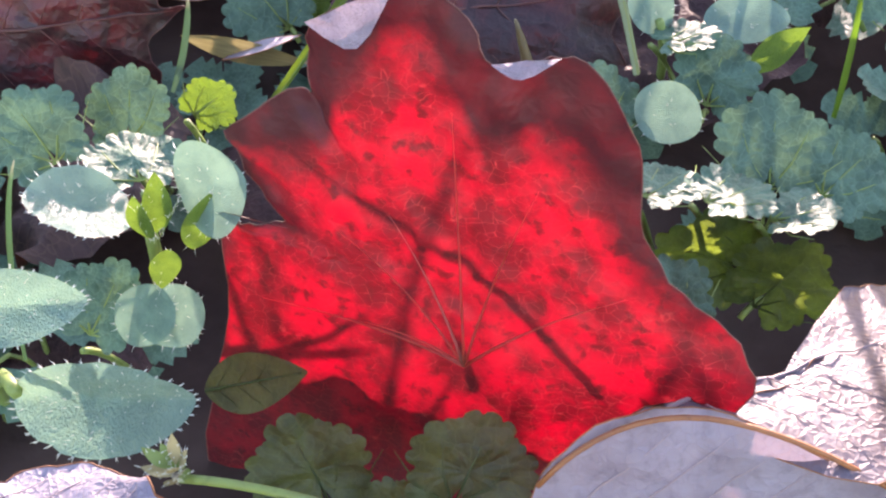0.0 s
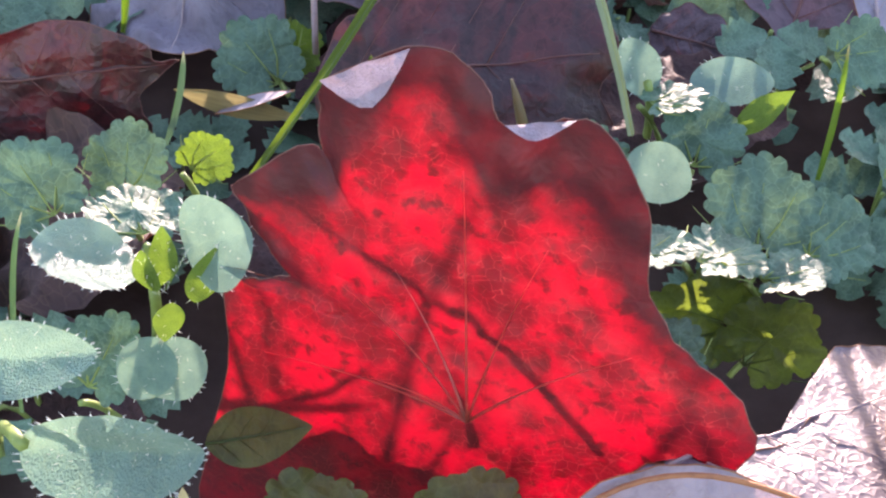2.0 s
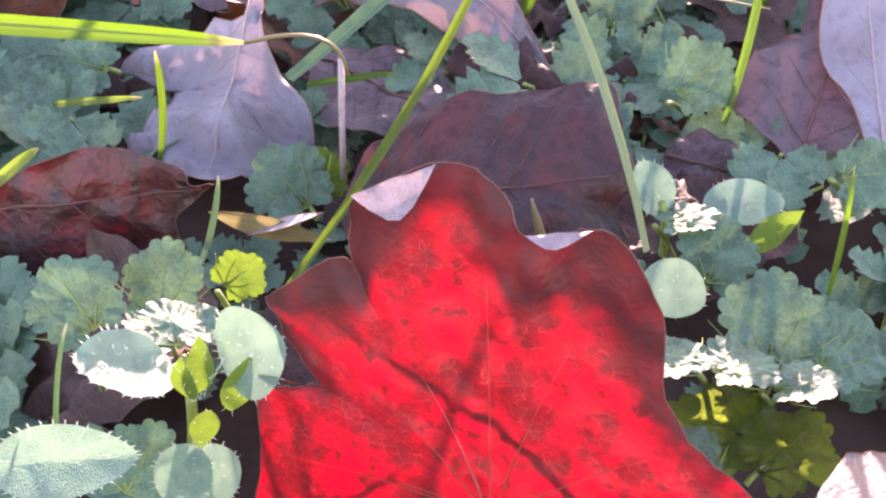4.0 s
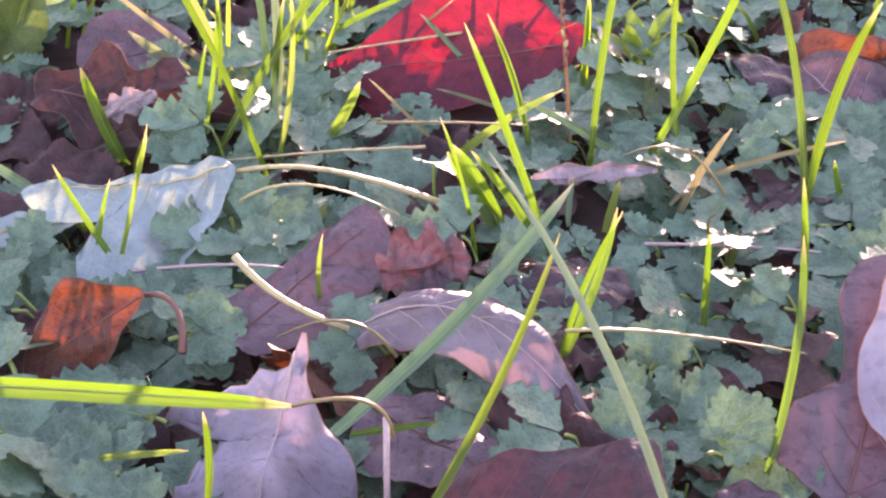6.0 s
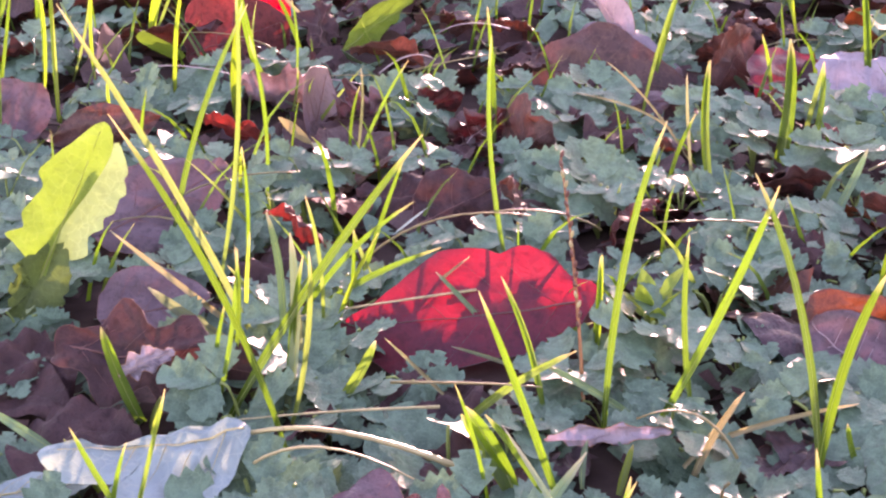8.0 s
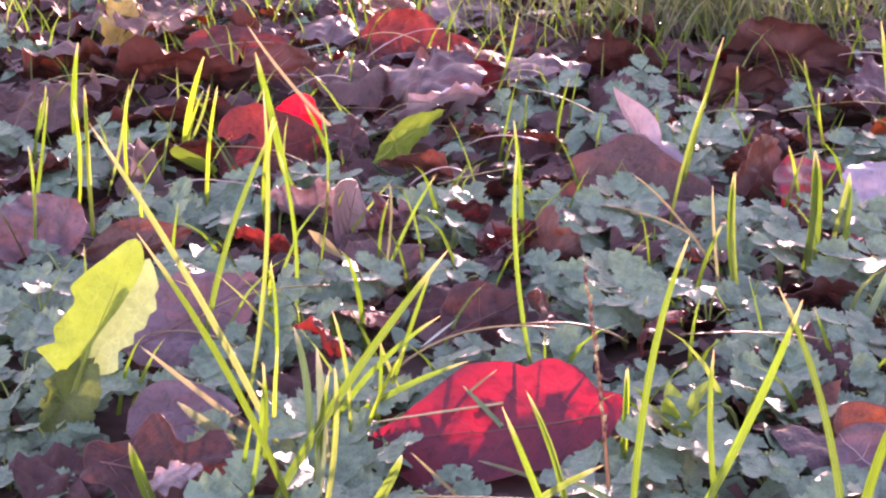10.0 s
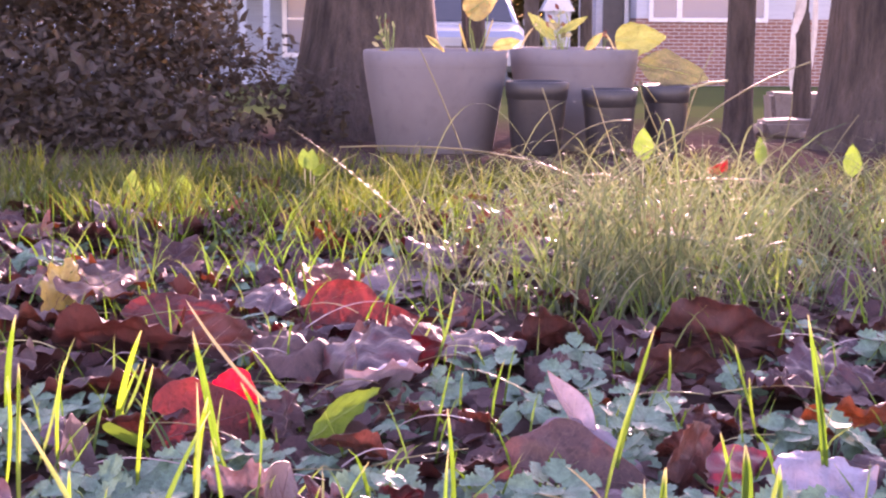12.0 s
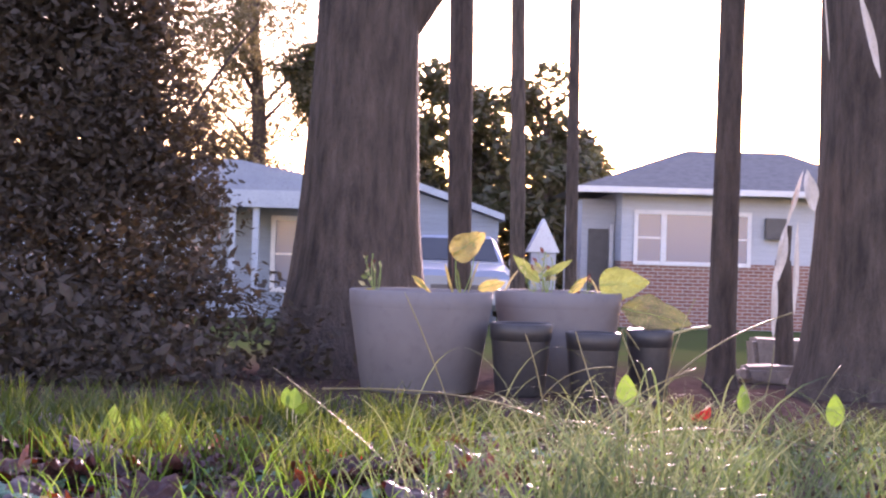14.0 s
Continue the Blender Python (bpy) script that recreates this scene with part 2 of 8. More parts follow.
def hero_mat():
    """The upright leaf: clear red where it is thin, brown and dull towards its top, speckled and finely veined."""
    m, nt, p, out = node_mat("glowing_red_leaf")
    uv = coords(nt, "UV")
    sep = nt.nodes.new("ShaderNodeSeparateXYZ")
    nt.links.new(uv, sep.inputs[0])

    def calc(op, a, b=None):
        n = nt.nodes.new("ShaderNodeMath")
        n.operation = op
        for i, v in enumerate((a, b)):
            if isinstance(v, bpy.types.NodeSocket):
                nt.links.new(v, n.inputs[i])
            elif v is not None:
                n.inputs[i].default_value = v
        return n.outputs[0]

    blot = noise_tex(nt, uv, 5.5, 5, 0.6)
    away = calc("ABSOLUTE", calc("SUBTRACT", sep.outputs["X"], 0.47))
    outer = nt.nodes.new("ShaderNodeAttribute")
    outer.attribute_name = "outwards"
    reach = calc("ADD", outer.outputs["Fac"], calc("MULTIPLY", calc("SUBTRACT", blot, 0.5), 0.75))
    reach = calc("ADD", reach, calc("MULTIPLY", calc("SUBTRACT", sep.outputs["Y"], 0.62), 0.85))
    reach = calc("SUBTRACT", reach, ramp(nt, away, 0.02, 0.15, 0.26, 0.0))
    dry = ramp(nt, reach, 0.76, 0.95)
    speck = ramp(nt, noise_tex(nt, uv, 30, 4, 0.6), 0.54, 0.64)
    patch = ramp(nt, noise_tex(nt, uv, 9, 5, 0.65), 0.42, 0.58, 0, 0.95)
    mp = nt.nodes.new("ShaderNodeMapping")
    mp.inputs["Scale"].default_value = (0.8, 1.15, 1)
    nt.links.new(uv, mp.inputs["Vector"])
    wob = nt.nodes.new("ShaderNodeVectorMath")
    wob.operation = "MULTIPLY_ADD"
    nz = nt.nodes.new("ShaderNodeTexNoise")
    nz.inputs["Scale"].default_value = 26
    nt.links.new(uv, nz.inputs["Vector"])
    nt.links.new(nz.outputs["Color"], wob.inputs[0])
    wob.inputs[1].default_value = (0.012, 0.016, 0.01)
    nt.links.new(mp.outputs[0], wob.inputs[2])
    vor = nt.nodes.new("ShaderNodeTexVoronoi")
    vor.feature = "DISTANCE_TO_EDGE"
    vor.inputs["Scale"].default_value = 52
    nt.links.new(wob.outputs[0], vor.inputs["Vector"])
    strong = ramp(nt, noise_tex(nt, uv, 9, 2), 0.25, 0.6)
    line = calc("MULTIPLY", ramp(nt, vor.outputs["Distance"], 0.0, 0.022, 0.55, 0.0), calc("MULTIPLY", strong, ramp(nt, dry, 0.0, 1.0, 1.0, 0.15)))
    worn = mixed(nt, ramp(nt, noise_tex(nt, uv, 14, 4), 0.35, 0.65), (0.070, 0.025, 0.029), (0.038, 0.014, 0.018))
    c = mixed(nt, dry, (0.12, 0.02, 0.025), worn)
    nt.links.new(mixed(nt, line, c, (0.35, 0.12, 0.09)), p.inputs["Base Color"])
    p.inputs["Roughness"].default_value = 0.5
    bump(nt, vor.outputs["Distance"], 0.3, 0.0005, p)
    tr = nt.nodes.new("ShaderNodeBsdfTranslucent")
    tc = mixed(nt, patch, (0.33, 0.002, 0.012), (0.095, 0.002, 0.005))
    tc = mixed(nt, speck, tc, (0.07, 0.002, 0.003))
    tc = mixed(nt, line, tc, (0.42, 0.03, 0.04))
    dull = mixed(nt, ramp(nt, noise_tex(nt, uv, 11, 4), 0.45, 0.65), (0.018, 0.002, 0.004), (0.06, 0.003, 0.006))
    nt.links.new(mixed(nt, dry, tc, dull), tr.inputs["Color"])
    mix = nt.nodes.new("ShaderNodeMixShader")
    mix.inputs[0].default_value = 0.5
    nt.links.new(p.outputs[0], mix.inputs[1])
    nt.links.new(tr.outputs[0], mix.inputs[2])
    nt.links.new(mix.outputs[0], out.inputs["Surface"])
    return m


HERO_MAT = hero_mat()
SOIL = rough_mat("dark_soil", (0.05, 0.038, 0.028), (0.028, 0.022, 0.017), 40, 0.95, 0.8, 0.006)


# ---- shapes ----
def mesh_of(name, verts, faces, mat, uvs=None, smooth=True):
    me = bpy.data.meshes.new(name)
    me.from_pydata([tuple(v) for v in verts], [], faces)
    me.materials.append(mat)
    if uvs is not None:
        lay = me.uv_layers.new(name="UVMap")
        idx = np.empty(len(me.loops), dtype=np.int32)
        me.loops.foreach_get("vertex_index", idx)
        lay.data.foreach_set("uv", np.asarray(uvs, dtype=np.float32)[idx].ravel())
    if smooth:
        me.polygons.foreach_set("use_smooth", [True] * len(me.polygons))
    me.update()
    return me


def child(name, me, parent, label=""):
    o = new(name, me)
    o.parent = parent
    if label:
        o["label"] = label
    return o


def part(name, bm, material, parent, label=""):
    """Links a bmesh as one mesh object under a thing or a part."""
    me = bpy.data.meshes.new(name)
    bm.to_mesh(me)
    bm.free()
    me.materials.append(material)
    return child(name, me, parent, label)


def thing(name, at, label, category, group="", kind=""):
    o = new(name)
    o.empty_display_size = 0.01
    o.location = at
    return tagged(o, label, category, group, kind)


def tube_data(points, radii, sides=6):
    """Vertices and faces of a tube along points."""
    pts = [Vector(p) for p in points]
    verts, faces = [], []
    for i, p in enumerate(pts):
        d = (pts[min(i + 1, len(pts) - 1)] - pts[max(i - 1, 0)]).normalized()
        a = d.orthogonal().normalized() if abs(d.z) > 0.9 else d.cross(Vector((0, 0, 1))).normalized()
        b = d.cross(a)
        r = radii[i] if hasattr(radii, "__len__") else radii
        for k in range(sides):
            w = 2 * math.pi * k / sides
            verts.append(p + a * (r * math.cos(w)) + b * (r * math.sin(w)))
    n = len(pts)
    for i in range(n - 1):
        for k in range(sides):
            k2 = (k + 1) % sides
            faces.append((i * sides + k, i * sides + k2, (i + 1) * sides + k2, (i + 1) * sides + k))
    faces.append(tuple(range(sides))[::-1])
    faces.append(tuple((n - 1) * sides + k for k in range(sides)))
    return verts, faces


def arc(a, b, c, n=9):
    """Points on the curve from a to c that bends towards b."""
    a, b, c = Vector(a), Vector(b), Vector(c)
    return [a * (1 - s) ** 2 + b * (2 * s * (1 - s)) + c * s * s for s in [i / (n - 1) for i in range(n)]]


PLACED = []          # where leaves lie, so that the ground cover grows round them


def outline(shape, n, rng):
    """The rim of a leaf in its own plane: across -1..1, along 0..1."""
    pts = []
    for i in range(n):
        w = 2 * math.pi * i / n
        side = 1 if w < math.pi else -1
        v = (1 - math.cos(w)) / 2
        if shape == "ovate":
            a = math.sin(math.pi * v ** 0.8) ** 0.85
        elif shape == "pear":
            a = math.sin(math.pi * v ** 0.6) ** 0.8
        elif shape == "heart":
            a = math.sin(math.pi * v ** 0.5) ** 0.75
            v = v + 0.10 * math.exp(-((v - 0.0) / 0.06) ** 2) - 0.07 * math.exp(-((v - 0.08) / 0.06) ** 2)
        elif shape == "oblong":
            a = max(0.0, math.sin(math.pi * v ** 0.92)) ** 0.55
        elif shape == "lance":
            a = math.sin(math.pi * v ** 0.9)
        elif shape == "lobed":
            a = math.sin(math.pi * v ** 0.75) ** 0.6 * (0.78 + 0.26 * math.cos(2 * math.pi * (3.2 * v + 0.1)))
        elif shape == "maple":
            a = math.sin(math.pi * v ** 0.65) ** 0.5 * (0.62 + 0.38 * abs(math.cos(2.3 * math.pi * v + 0.5)))
        elif shape == "dandelion":
            saw = (6.0 * v) % 1.0
            a = math.sin(math.pi * min(1, v ** 1.4)) ** 0.7 * (0.72 + 0.35 * saw * (1.25 - v)) + 0.06
        else:
            a = math.sin(math.pi * v)
        if i in (0, n // 2) and shape != "heart":
            a = 0.0
        pts.append((side * max(a, 0.0), v))
    if shape in ("scallop", "round"):
        pts = []
        for i in range(n):
            w = 2 * math.pi * i / n
            r = 0.5
            if shape == "scallop":
                r *= 0.68 + 0.22 * abs(math.cos(2.5 * (w - math.pi))) ** 0.5 + 0.10 * abs(math.cos(9.5 * (w - math.pi))) ** 0.6
            r *= 1 - 0.6 * math.exp(-(min(w, 2 * math.pi - w) / 0.22) ** 2)
            pts.append((math.sin(w) * r * 2, 0.5 - math.cos(w) * r))
    return pts


def smooth_rim(line, sub=3):
    """A closed curve through the corners of a rim, with a slightly ragged edge."""
    out, n = [], len(line)
    rng = random.Random(4)
    for i in range(n):
        p0, p1, p2, p3 = (np.array(line[(i + k) % n]) for k in (-1, 0, 1, 2))
        for j in range(sub):
            t = j / sub
            q = 0.5 * (2 * p1 + (p2 - p0) * t + (2 * p0 - 5 * p1 + 4 * p2 - p3) * t * t + (3 * p1 - p0 - 3 * p2 + p3) * t ** 3)
            out.append((float(q[0]) + rng.uniform(-0.006, 0.006), float(q[1]) + rng.uniform(-0.003, 0.003)))
    return out


def leaf_sheet(base, tip, side, shape, mat, cup=0.0, bend=0.0, lift=0.0, wave=0.0, edge=0.0, twist=0.0, crease=0.0, seed=0, n=64, rings=9, name="blade", tooth=0.0, rim=None):
    """The sheet of a leaf from its base to its tip, as wide as side says. Returns its mesh and the curve of its midrib."""
    rng = random.Random(seed)
    base, tip, side = Vector(base), Vector(tip), Vector(side)
    along = tip - base
    size = along.length
    d = along.normalized()
    s = side - base
    s -= d * s.dot(d)
    half = s.length
    s.normalize()
    nrm = s.cross(d).normalized()
    if nrm.dot(Vector((0, -0.7, 0.7))) < 0:
        nrm = -nrm
    seedv = Vector((seed * 3.7, seed * 1.3, 0))

    def put(a, v, k):
        off = cup * half * a * a + bend * size * 4 * v * (1 - v) + edge * half * k ** 5
        off += crease * half * abs(a) + twist * half * a * (v - 0.5) * 2
        if wave:
            q = Vector((a * 1.3, v * 2.2, 0)) + seedv
            off += 0.03 * half * noise.noise(q * 9.0) + 0.15 * wave * half * (0.5 - abs(noise.noise(q * 3.6 + Vector((0, 0, 4))))) + wave * half * (noise.noise(q * 1.2) + 0.6 * noise.noise(q * 2.9) + 0.9 * k ** 4 * noise.noise(q * 4.3))
        p = base + along * v + s * (a * half) + nrm * off
        p.z += lift * size * 4 * v * (1 - v)
        return p

    line = rim if rim else outline(shape, n, rng)
    if rim is None and shape in ("ovate", "pear", "lobed", "heart") and wave >= 0.1 and n > 50:
        line = [(a * (1 + 0.14 * noise.noise(Vector((a * 2.1, v * 5, seed * 1.7)))), v + 0.03 * noise.noise(Vector((a * 5, v * 4, seed * 2.3)))) for a, v in line]
    n = len(line)
    if tooth:
        line = [(a * (1 + tooth * rng.uniform(-1, 1)), v + 0.4 * tooth * rng.uniform(-1, 1)) for a, v in line]
    ca, cv = (0.0, 0.48)
    verts, uvs, faces = [put(ca, cv, 0)], [(ca * half / size + 0.5, cv)], []
    for r in range(1, rings + 1):
        k = r / rings
        for a, v in line:
            a2, v2 = ca + (a - ca) * k, cv + (v - cv) * k
            verts.append(put(a2, v2, k))
            uvs.append((a2 * half / size + 0.5, v2))
    for i in range(n):
        j = (i + 1) % n
        faces.append((0, 1 + i, 1 + j))
        for r in range(rings - 1):
            o1, o2 = 1 + r * n, 1 + (r + 1) * n
            faces.append((o1 + i, o2 + i, o2 + j, o1 + j))
    return mesh_of(name, verts, faces, mat, uvs), put, half, size, nrm


def inside(rim, a, v):
    """Whether a point of the leaf's plane lies within its rim."""
    hit = False
    for (a1, v1), (a2, v2) in zip(rim, rim[1:] + rim[:1]):
        if (v1 > v) != (v2 > v) and a < (a2 - a1) * (v - v1) / (v2 - v1) + a1:
            hit = not hit
    return hit


def leaf(label, base, tip, side, shape, mat, rib=None, stalk=None, veins=4, name="fallen_leaf", category="leaf", group="", rib_r=0.00042, **kw):
    """A leaf as a thing: blade, midrib, side veins and, where it has one, its stalk."""
    me, put, half, size, nrm = leaf_sheet(base, tip, side, shape, mat, **kw)
    line = kw.get("rim") or outline(shape, 64, None)
    b, t = Vector(base), Vector(tip)
    mid = (b + t) / 2
    at = Vector((mid.x, mid.y, min(v.co.z for v in me.vertices)))
    root = thing(name, at, label, category, group)
    me.transform(Matrix.Translation(-at))
    child("blade", me, root)
    PLACED.append((mid.x, mid.y, (half + size * 0.5) * 0.42, min(half, size * 0.5)))
    if name in ("fallen_leaf", "red_leaf") and not group and mat not in (YELLOW, PALE_BLUE):
        k, rings = len(kw["rim"]) if kw.get("rim") else 64, kw.get("rings", 9)
        ring = [me.vertices[1 + (rings - 1) * k + i % k].co.copy() for i in range(k + 1)]
        vs, fs = tube_data(ring, 0.00014, 4)
        child("rim", mesh_of("rim", vs, fs, RIM_RUST if mat in (LILAC, LILAC_DARK) else RIB_DARK), root)
    if rib:
        pts = [put(0.0, 0.03 + 0.92 * i / 11, 0.3) + nrm * 0.0003 - at for i in range(12)]
        vs, fs = tube_data(pts, [rib_r * (1.1 - 0.8 * i / 11) for i in range(12)], 5)
        ribo = child("midrib", mesh_of("midrib", vs, fs, rib), root)
        for k in range(veins):
            for sgn in (-1, 1):
                v0 = 0.12 + 0.6 * k / max(1, veins)
                reach = 1.0
                while reach > 0.1 and not inside(line, sgn * 0.9 * reach, v0 + 0.26 * reach):
                    reach -= 0.08
                if reach < 0.2:
                    continue
                pts = [put(sgn * 0.8 * q * reach, v0 + 0.22 * q * reach, 0.3 + 0.5 * q) + nrm * 0.0002 - at for q in (0, 0.25, 0.5, 0.75, 1.0)]
                vs, fs = tube_data(pts, [rib_r * 0.42 * (1 - 0.7 * q) for q in (0, 0.25, 0.5, 0.75, 1.0)], 4)
                child("side_vein", mesh_of("side_vein", vs, fs, rib), ribo)
    if stalk:
        vs, fs = tube_data([Vector(p) - at for p in stalk], [0.0008 + 0.0005 * (i / (len(stalk) - 1)) ** 4 for i in range(len(stalk))], 6)
        child("stalk", mesh_of("stalk", vs, fs, STEM if mat in (PALE_BLUE, LIME, YELLOW) else RIB_DARK), root)
    return root


def blade_mesh(base, tip, width, sag=0.1, side=0.0, mat=None, segs=11, fold=0.6):
    """A folded, tapering blade of grass that leans and sags towards its tip."""
    b, t = Vector(base), Vector(tip)
    d = t - b
    L = d.length
    flat = Vector((d.x, d.y, 0))
    turn = math.sin(b.x * 900 + d.x * 400 + d.z * 700)
    side += 0.09 * turn
    roll = Vector((0.1 + 0.7 * turn, 1, -0.55))
    mid = b + Vector((0, 0, d.z)) * (0.5 + sag) + flat * (0.5 - sag * 0.6) + Vector((side * L, 0, 0))
    pts = arc(b, mid, t, segs)
    verts, uvs, faces = [], [], []
    for i, p in enumerate(pts):
        s = i / (segs - 1)
        tan = (pts[min(i + 1, segs - 1)] - pts[max(i - 1, 0)]).normalized()
        across = tan.cross(roll.lerp(Vector((-roll.x, 1, -0.4)), s * 0.5)).normalized()
        nrm = across.cross(tan)
        w = width * 0.39 * (min(1, 0.62 + 1.4 * s) * (1 - 0.25 * s) * (1 - s ** 8) + 0.10)
        verts += [p - across * w, p + nrm * (w * fold), p + across * w]
        uvs += [(0, s), (0.5, s), (1, s)]
        if i:
            o = 3 * i
            faces += [(o - 3, o - 2, o + 1, o), (o - 2, o - 1, o + 2, o + 1)]
    return verts, faces, uvs


def grass(base, tip, width=0.0032, sag=0.1, side=0.0, mat=None, label="narrow sunlit green grass blade standing in the ground cover", name="grass_sprout", group="grass sprouts", fold=0.6):
    vs, fs, uv = blade_mesh((0, 0, 0), Vector(tip) - Vector(base), width, sag, side, fold=fold)
    root = thing(name, base, label, "grass", group)
    child("blade", mesh_of("blade", vs, fs, mat or GRASS, uv), root)
    if width >= 0.0026:
        line = vs[1::3]
        rv, rf = tube_data(line, [width * 0.045 * (1.1 - k / len(line)) for k in range(len(line))], 4)
        child("midrib", mesh_of("midrib", rv, rf, GREEN_STEM if mat is not STRAW else STEM), root)
    return root


def stalk_line(label, pts, r, mat, name="twig", category="twig"):
    at = Vector(pts[0])
    vs, fs = tube_data([Vector(p) - at for p in pts], r, 6)
    o = new(name, mesh_of(name, vs, fs, mat))
    o.location = at
    return tagged(o, label, category)


def hairs_mesh(put, rim, count, length, seed):
    """Fine hairs along the rim and on the face of a small leaf."""
    rng = random.Random(seed)
    verts, faces = [], []
    for i in range(count):
        if i % 3:
            a, v = rim[rng.randrange(len(rim))]
            k = 1.0
        else:
            a, v = rim[rng.randrange(len(rim))]
            k = rng.uniform(0.2, 0.9)
            a, v = a * k, 0.48 + (v - 0.48) * k
        p = put(a, v, k)
        c = put(0, 0.48, 0)
        out = (p - c).normalized() * (1.0 if k == 1 else 0.3) + Vector((rng.uniform(-.4, .4), rng.uniform(-.6, 0), rng.uniform(0.2, 0.9)))
        q = p + out.normalized() * length * rng.uniform(0.6, 1.2)
        x = (q - p).orthogonal().normalized() * 0.00009
        y = (q - p).normalized().cross(x)
        o = len(verts)
        verts += [p + x, p - x * 0.5 + y, p - x * 0.5 - y, q]
        faces += [(o, o + 1, o + 3), (o + 1, o + 2, o + 3), (o + 2, o, o + 3)]
    return verts, faces


def weed_leaf(root, base, tip, side, shape="ovate", mat=None, hairs=0, seed=0, name="leaf", label="", stem_to=None, **kw):
    """One leaf of a living plant, with its stalk and hairs as parts."""
    rim = outline(shape, 40 if shape != "scallop" else 114, random.Random(seed))
    me, put, half, size, nrm = leaf_sheet(base, tip, side, shape, mat or CHICK, seed=seed, n=len(rim), rings=6, name=name, **kw)
    at = root.location
    me.transform(Matrix.Translation(-at))
    o = child(name, me, root, label)
    if hairs:
        vs, fs = hairs_mesh(put, rim, hairs, 0.0013, seed)
        child("hairs", mesh_of("hairs", [v - at for v in vs], fs, HAIR), o)
    if stem_to is not None:
        b = Vector(base)
        e = Vector(stem_to)
        pts = [p - at for p in arc(e, (e * 0.4 + b * 0.6) + Vector((0, 0, 0.003)), b, 6)]
        vs, fs = tube_data(pts, 0.0007, 5)
        child("leaf_stalk", mesh_of("leaf_stalk", vs, fs, GREEN_STEM), o)
    return o


# ---- the ground: one sheet from under the camera to the street and beyond ----
def ground_sheet():
    ys = [-30, -8, -2, -0.5] + [0.05 * i for i in range(0, 60)] + [3 + 0.25 * i for i in range(0, 20)] + [8, 9, 10, 12, 15, 20, 26, 34, 45, 60, 90, 150, 300]
    xs = [-200, -80, -30, -12, -6, -4, -3, -2, -1.5] + [-1 + 0.05 * i for i in range(41)] + [1.5, 2, 3, 4, 6, 12, 30, 80, 200]
    verts, faces = [], []
    for y in ys:
        for x in xs:
            z = ground_z(y) if y < 40 else ground_z(40)
            if abs(x) <= 1.2 and 0 <= y < 4:
                z += 0.006 * (noise.noise(Vector((x * 14, y * 14, 0))) - 0.4)
            z -= 0.012 * min(1.0, max(0.0, (0.7 - y) / 0.3))
            verts.append((x, y, z - 0.003))
    w = len(xs)
    for j in range(len(ys) - 1):
        for i in range(w - 1):
            faces.append((j * w + i, j * w + i + 1, (j + 1) * w + i + 1, (j + 1) * w + i))
    m, nt, p, out = node_mat("lawn_soil")
    ob = coords(nt)
    sep = nt.nodes.new("ShaderNodeSeparateXYZ")
    nt.links.new(ob, sep.inputs[0])
    n1 = noise_tex(nt, ob, 30, 5)
    n2 = noise_tex(nt, ob, 3, 4)
    near = mixed(nt, ramp(nt, n1, 0.35, 0.65), (0.085, 0.058, 0.05), (0.042, 0.028, 0.025))
    far = mixed(nt, ramp(nt, n2, 0.35, 0.65), (0.05, 0.075, 0.025), (0.06, 0.065, 0.03))
    lawn = nt.nodes.new("ShaderNodeVectorMath")
    lawn.operation = "DISTANCE"
    lawn.inputs[1].default_value = (0, 2.0, 0)
    nt.links.new(ob, lawn.inputs[0])
    nt.links.new(mixed(nt, ramp(nt, lawn.outputs["Value"], 3.6, 6.5), near, far), p.inputs["Base Color"])
    p.inputs["Roughness"].default_value = 0.95
    p.inputs["Specular IOR Level"].default_value = 0.0
    bump(nt, n1, 0.8, 0.004, p)
    tagged(new("ground", mesh_of("ground", verts, faces, m)), "dark soil under leaves and lawn", "ground", kind="structure")


ground_sheet()


# ---- the upright red leaf ----
HERO_RIM = [(-1.145, -0.089), (-1.096, 0.104), (-0.921, 0.333), (-0.894, 0.482), (-0.885, 0.53), (-0.79, 0.538), (-0.69, 0.545), (-0.60, 0.556), (-0.655, 0.6), (-0.718, 0.634), (-0.758, 0.684), (-0.806, 0.713), (-0.646, 0.765), (-0.519, 0.805), (-0.454, 0.812), (-0.417, 0.812), (-0.424, 0.859), (-0.394, 0.93), (-0.212, 0.978), (0.0, 1.017), (0.136, 1.004), (0.225, 0.95), (0.273, 0.9), (0.375, 0.905), (0.515, 0.93), (0.625, 0.912), (0.715, 0.85), (0.765, 0.766), (0.765, 0.672), (0.83, 0.588), (0.955, 0.532), (1.06, 0.49), (1.13, 0.45), (1.166, 0.378), (0.965, 0.25), (0.665, 0.139), (0.222, 0.034), (-0.283, -0.04), (-0.773, -0.095)]
hero_base, hero_tip, hero_side = (0.0036, 0.1674, -0.0056), (-0.0025, 0.1893, 0.0914), (0.0424, 0.1629, 0.0491)
hero = leaf("upright wine-red leaf glowing red with sunlight behind it", hero_base, hero_tip, hero_side, "ovate", HERO_MAT,
            rim=smooth_rim(HERO_RIM), rings=22, edge=-0.03, wave=0.03, seed=3, name="red_leaf")


def mark_outwards(me, count, rings):
    """How far each point of the sheet lies from its middle (0) towards its rim (1)."""
    at = me.attributes.new("outwards", "FLOAT", "POINT")
    at.data.foreach_set("value", [0.0] + [r / rings for r in range(1, rings + 1) for k in range(count)])


mark_outwards(hero.children[0].data, len(HERO_RIM) * 3, 22)


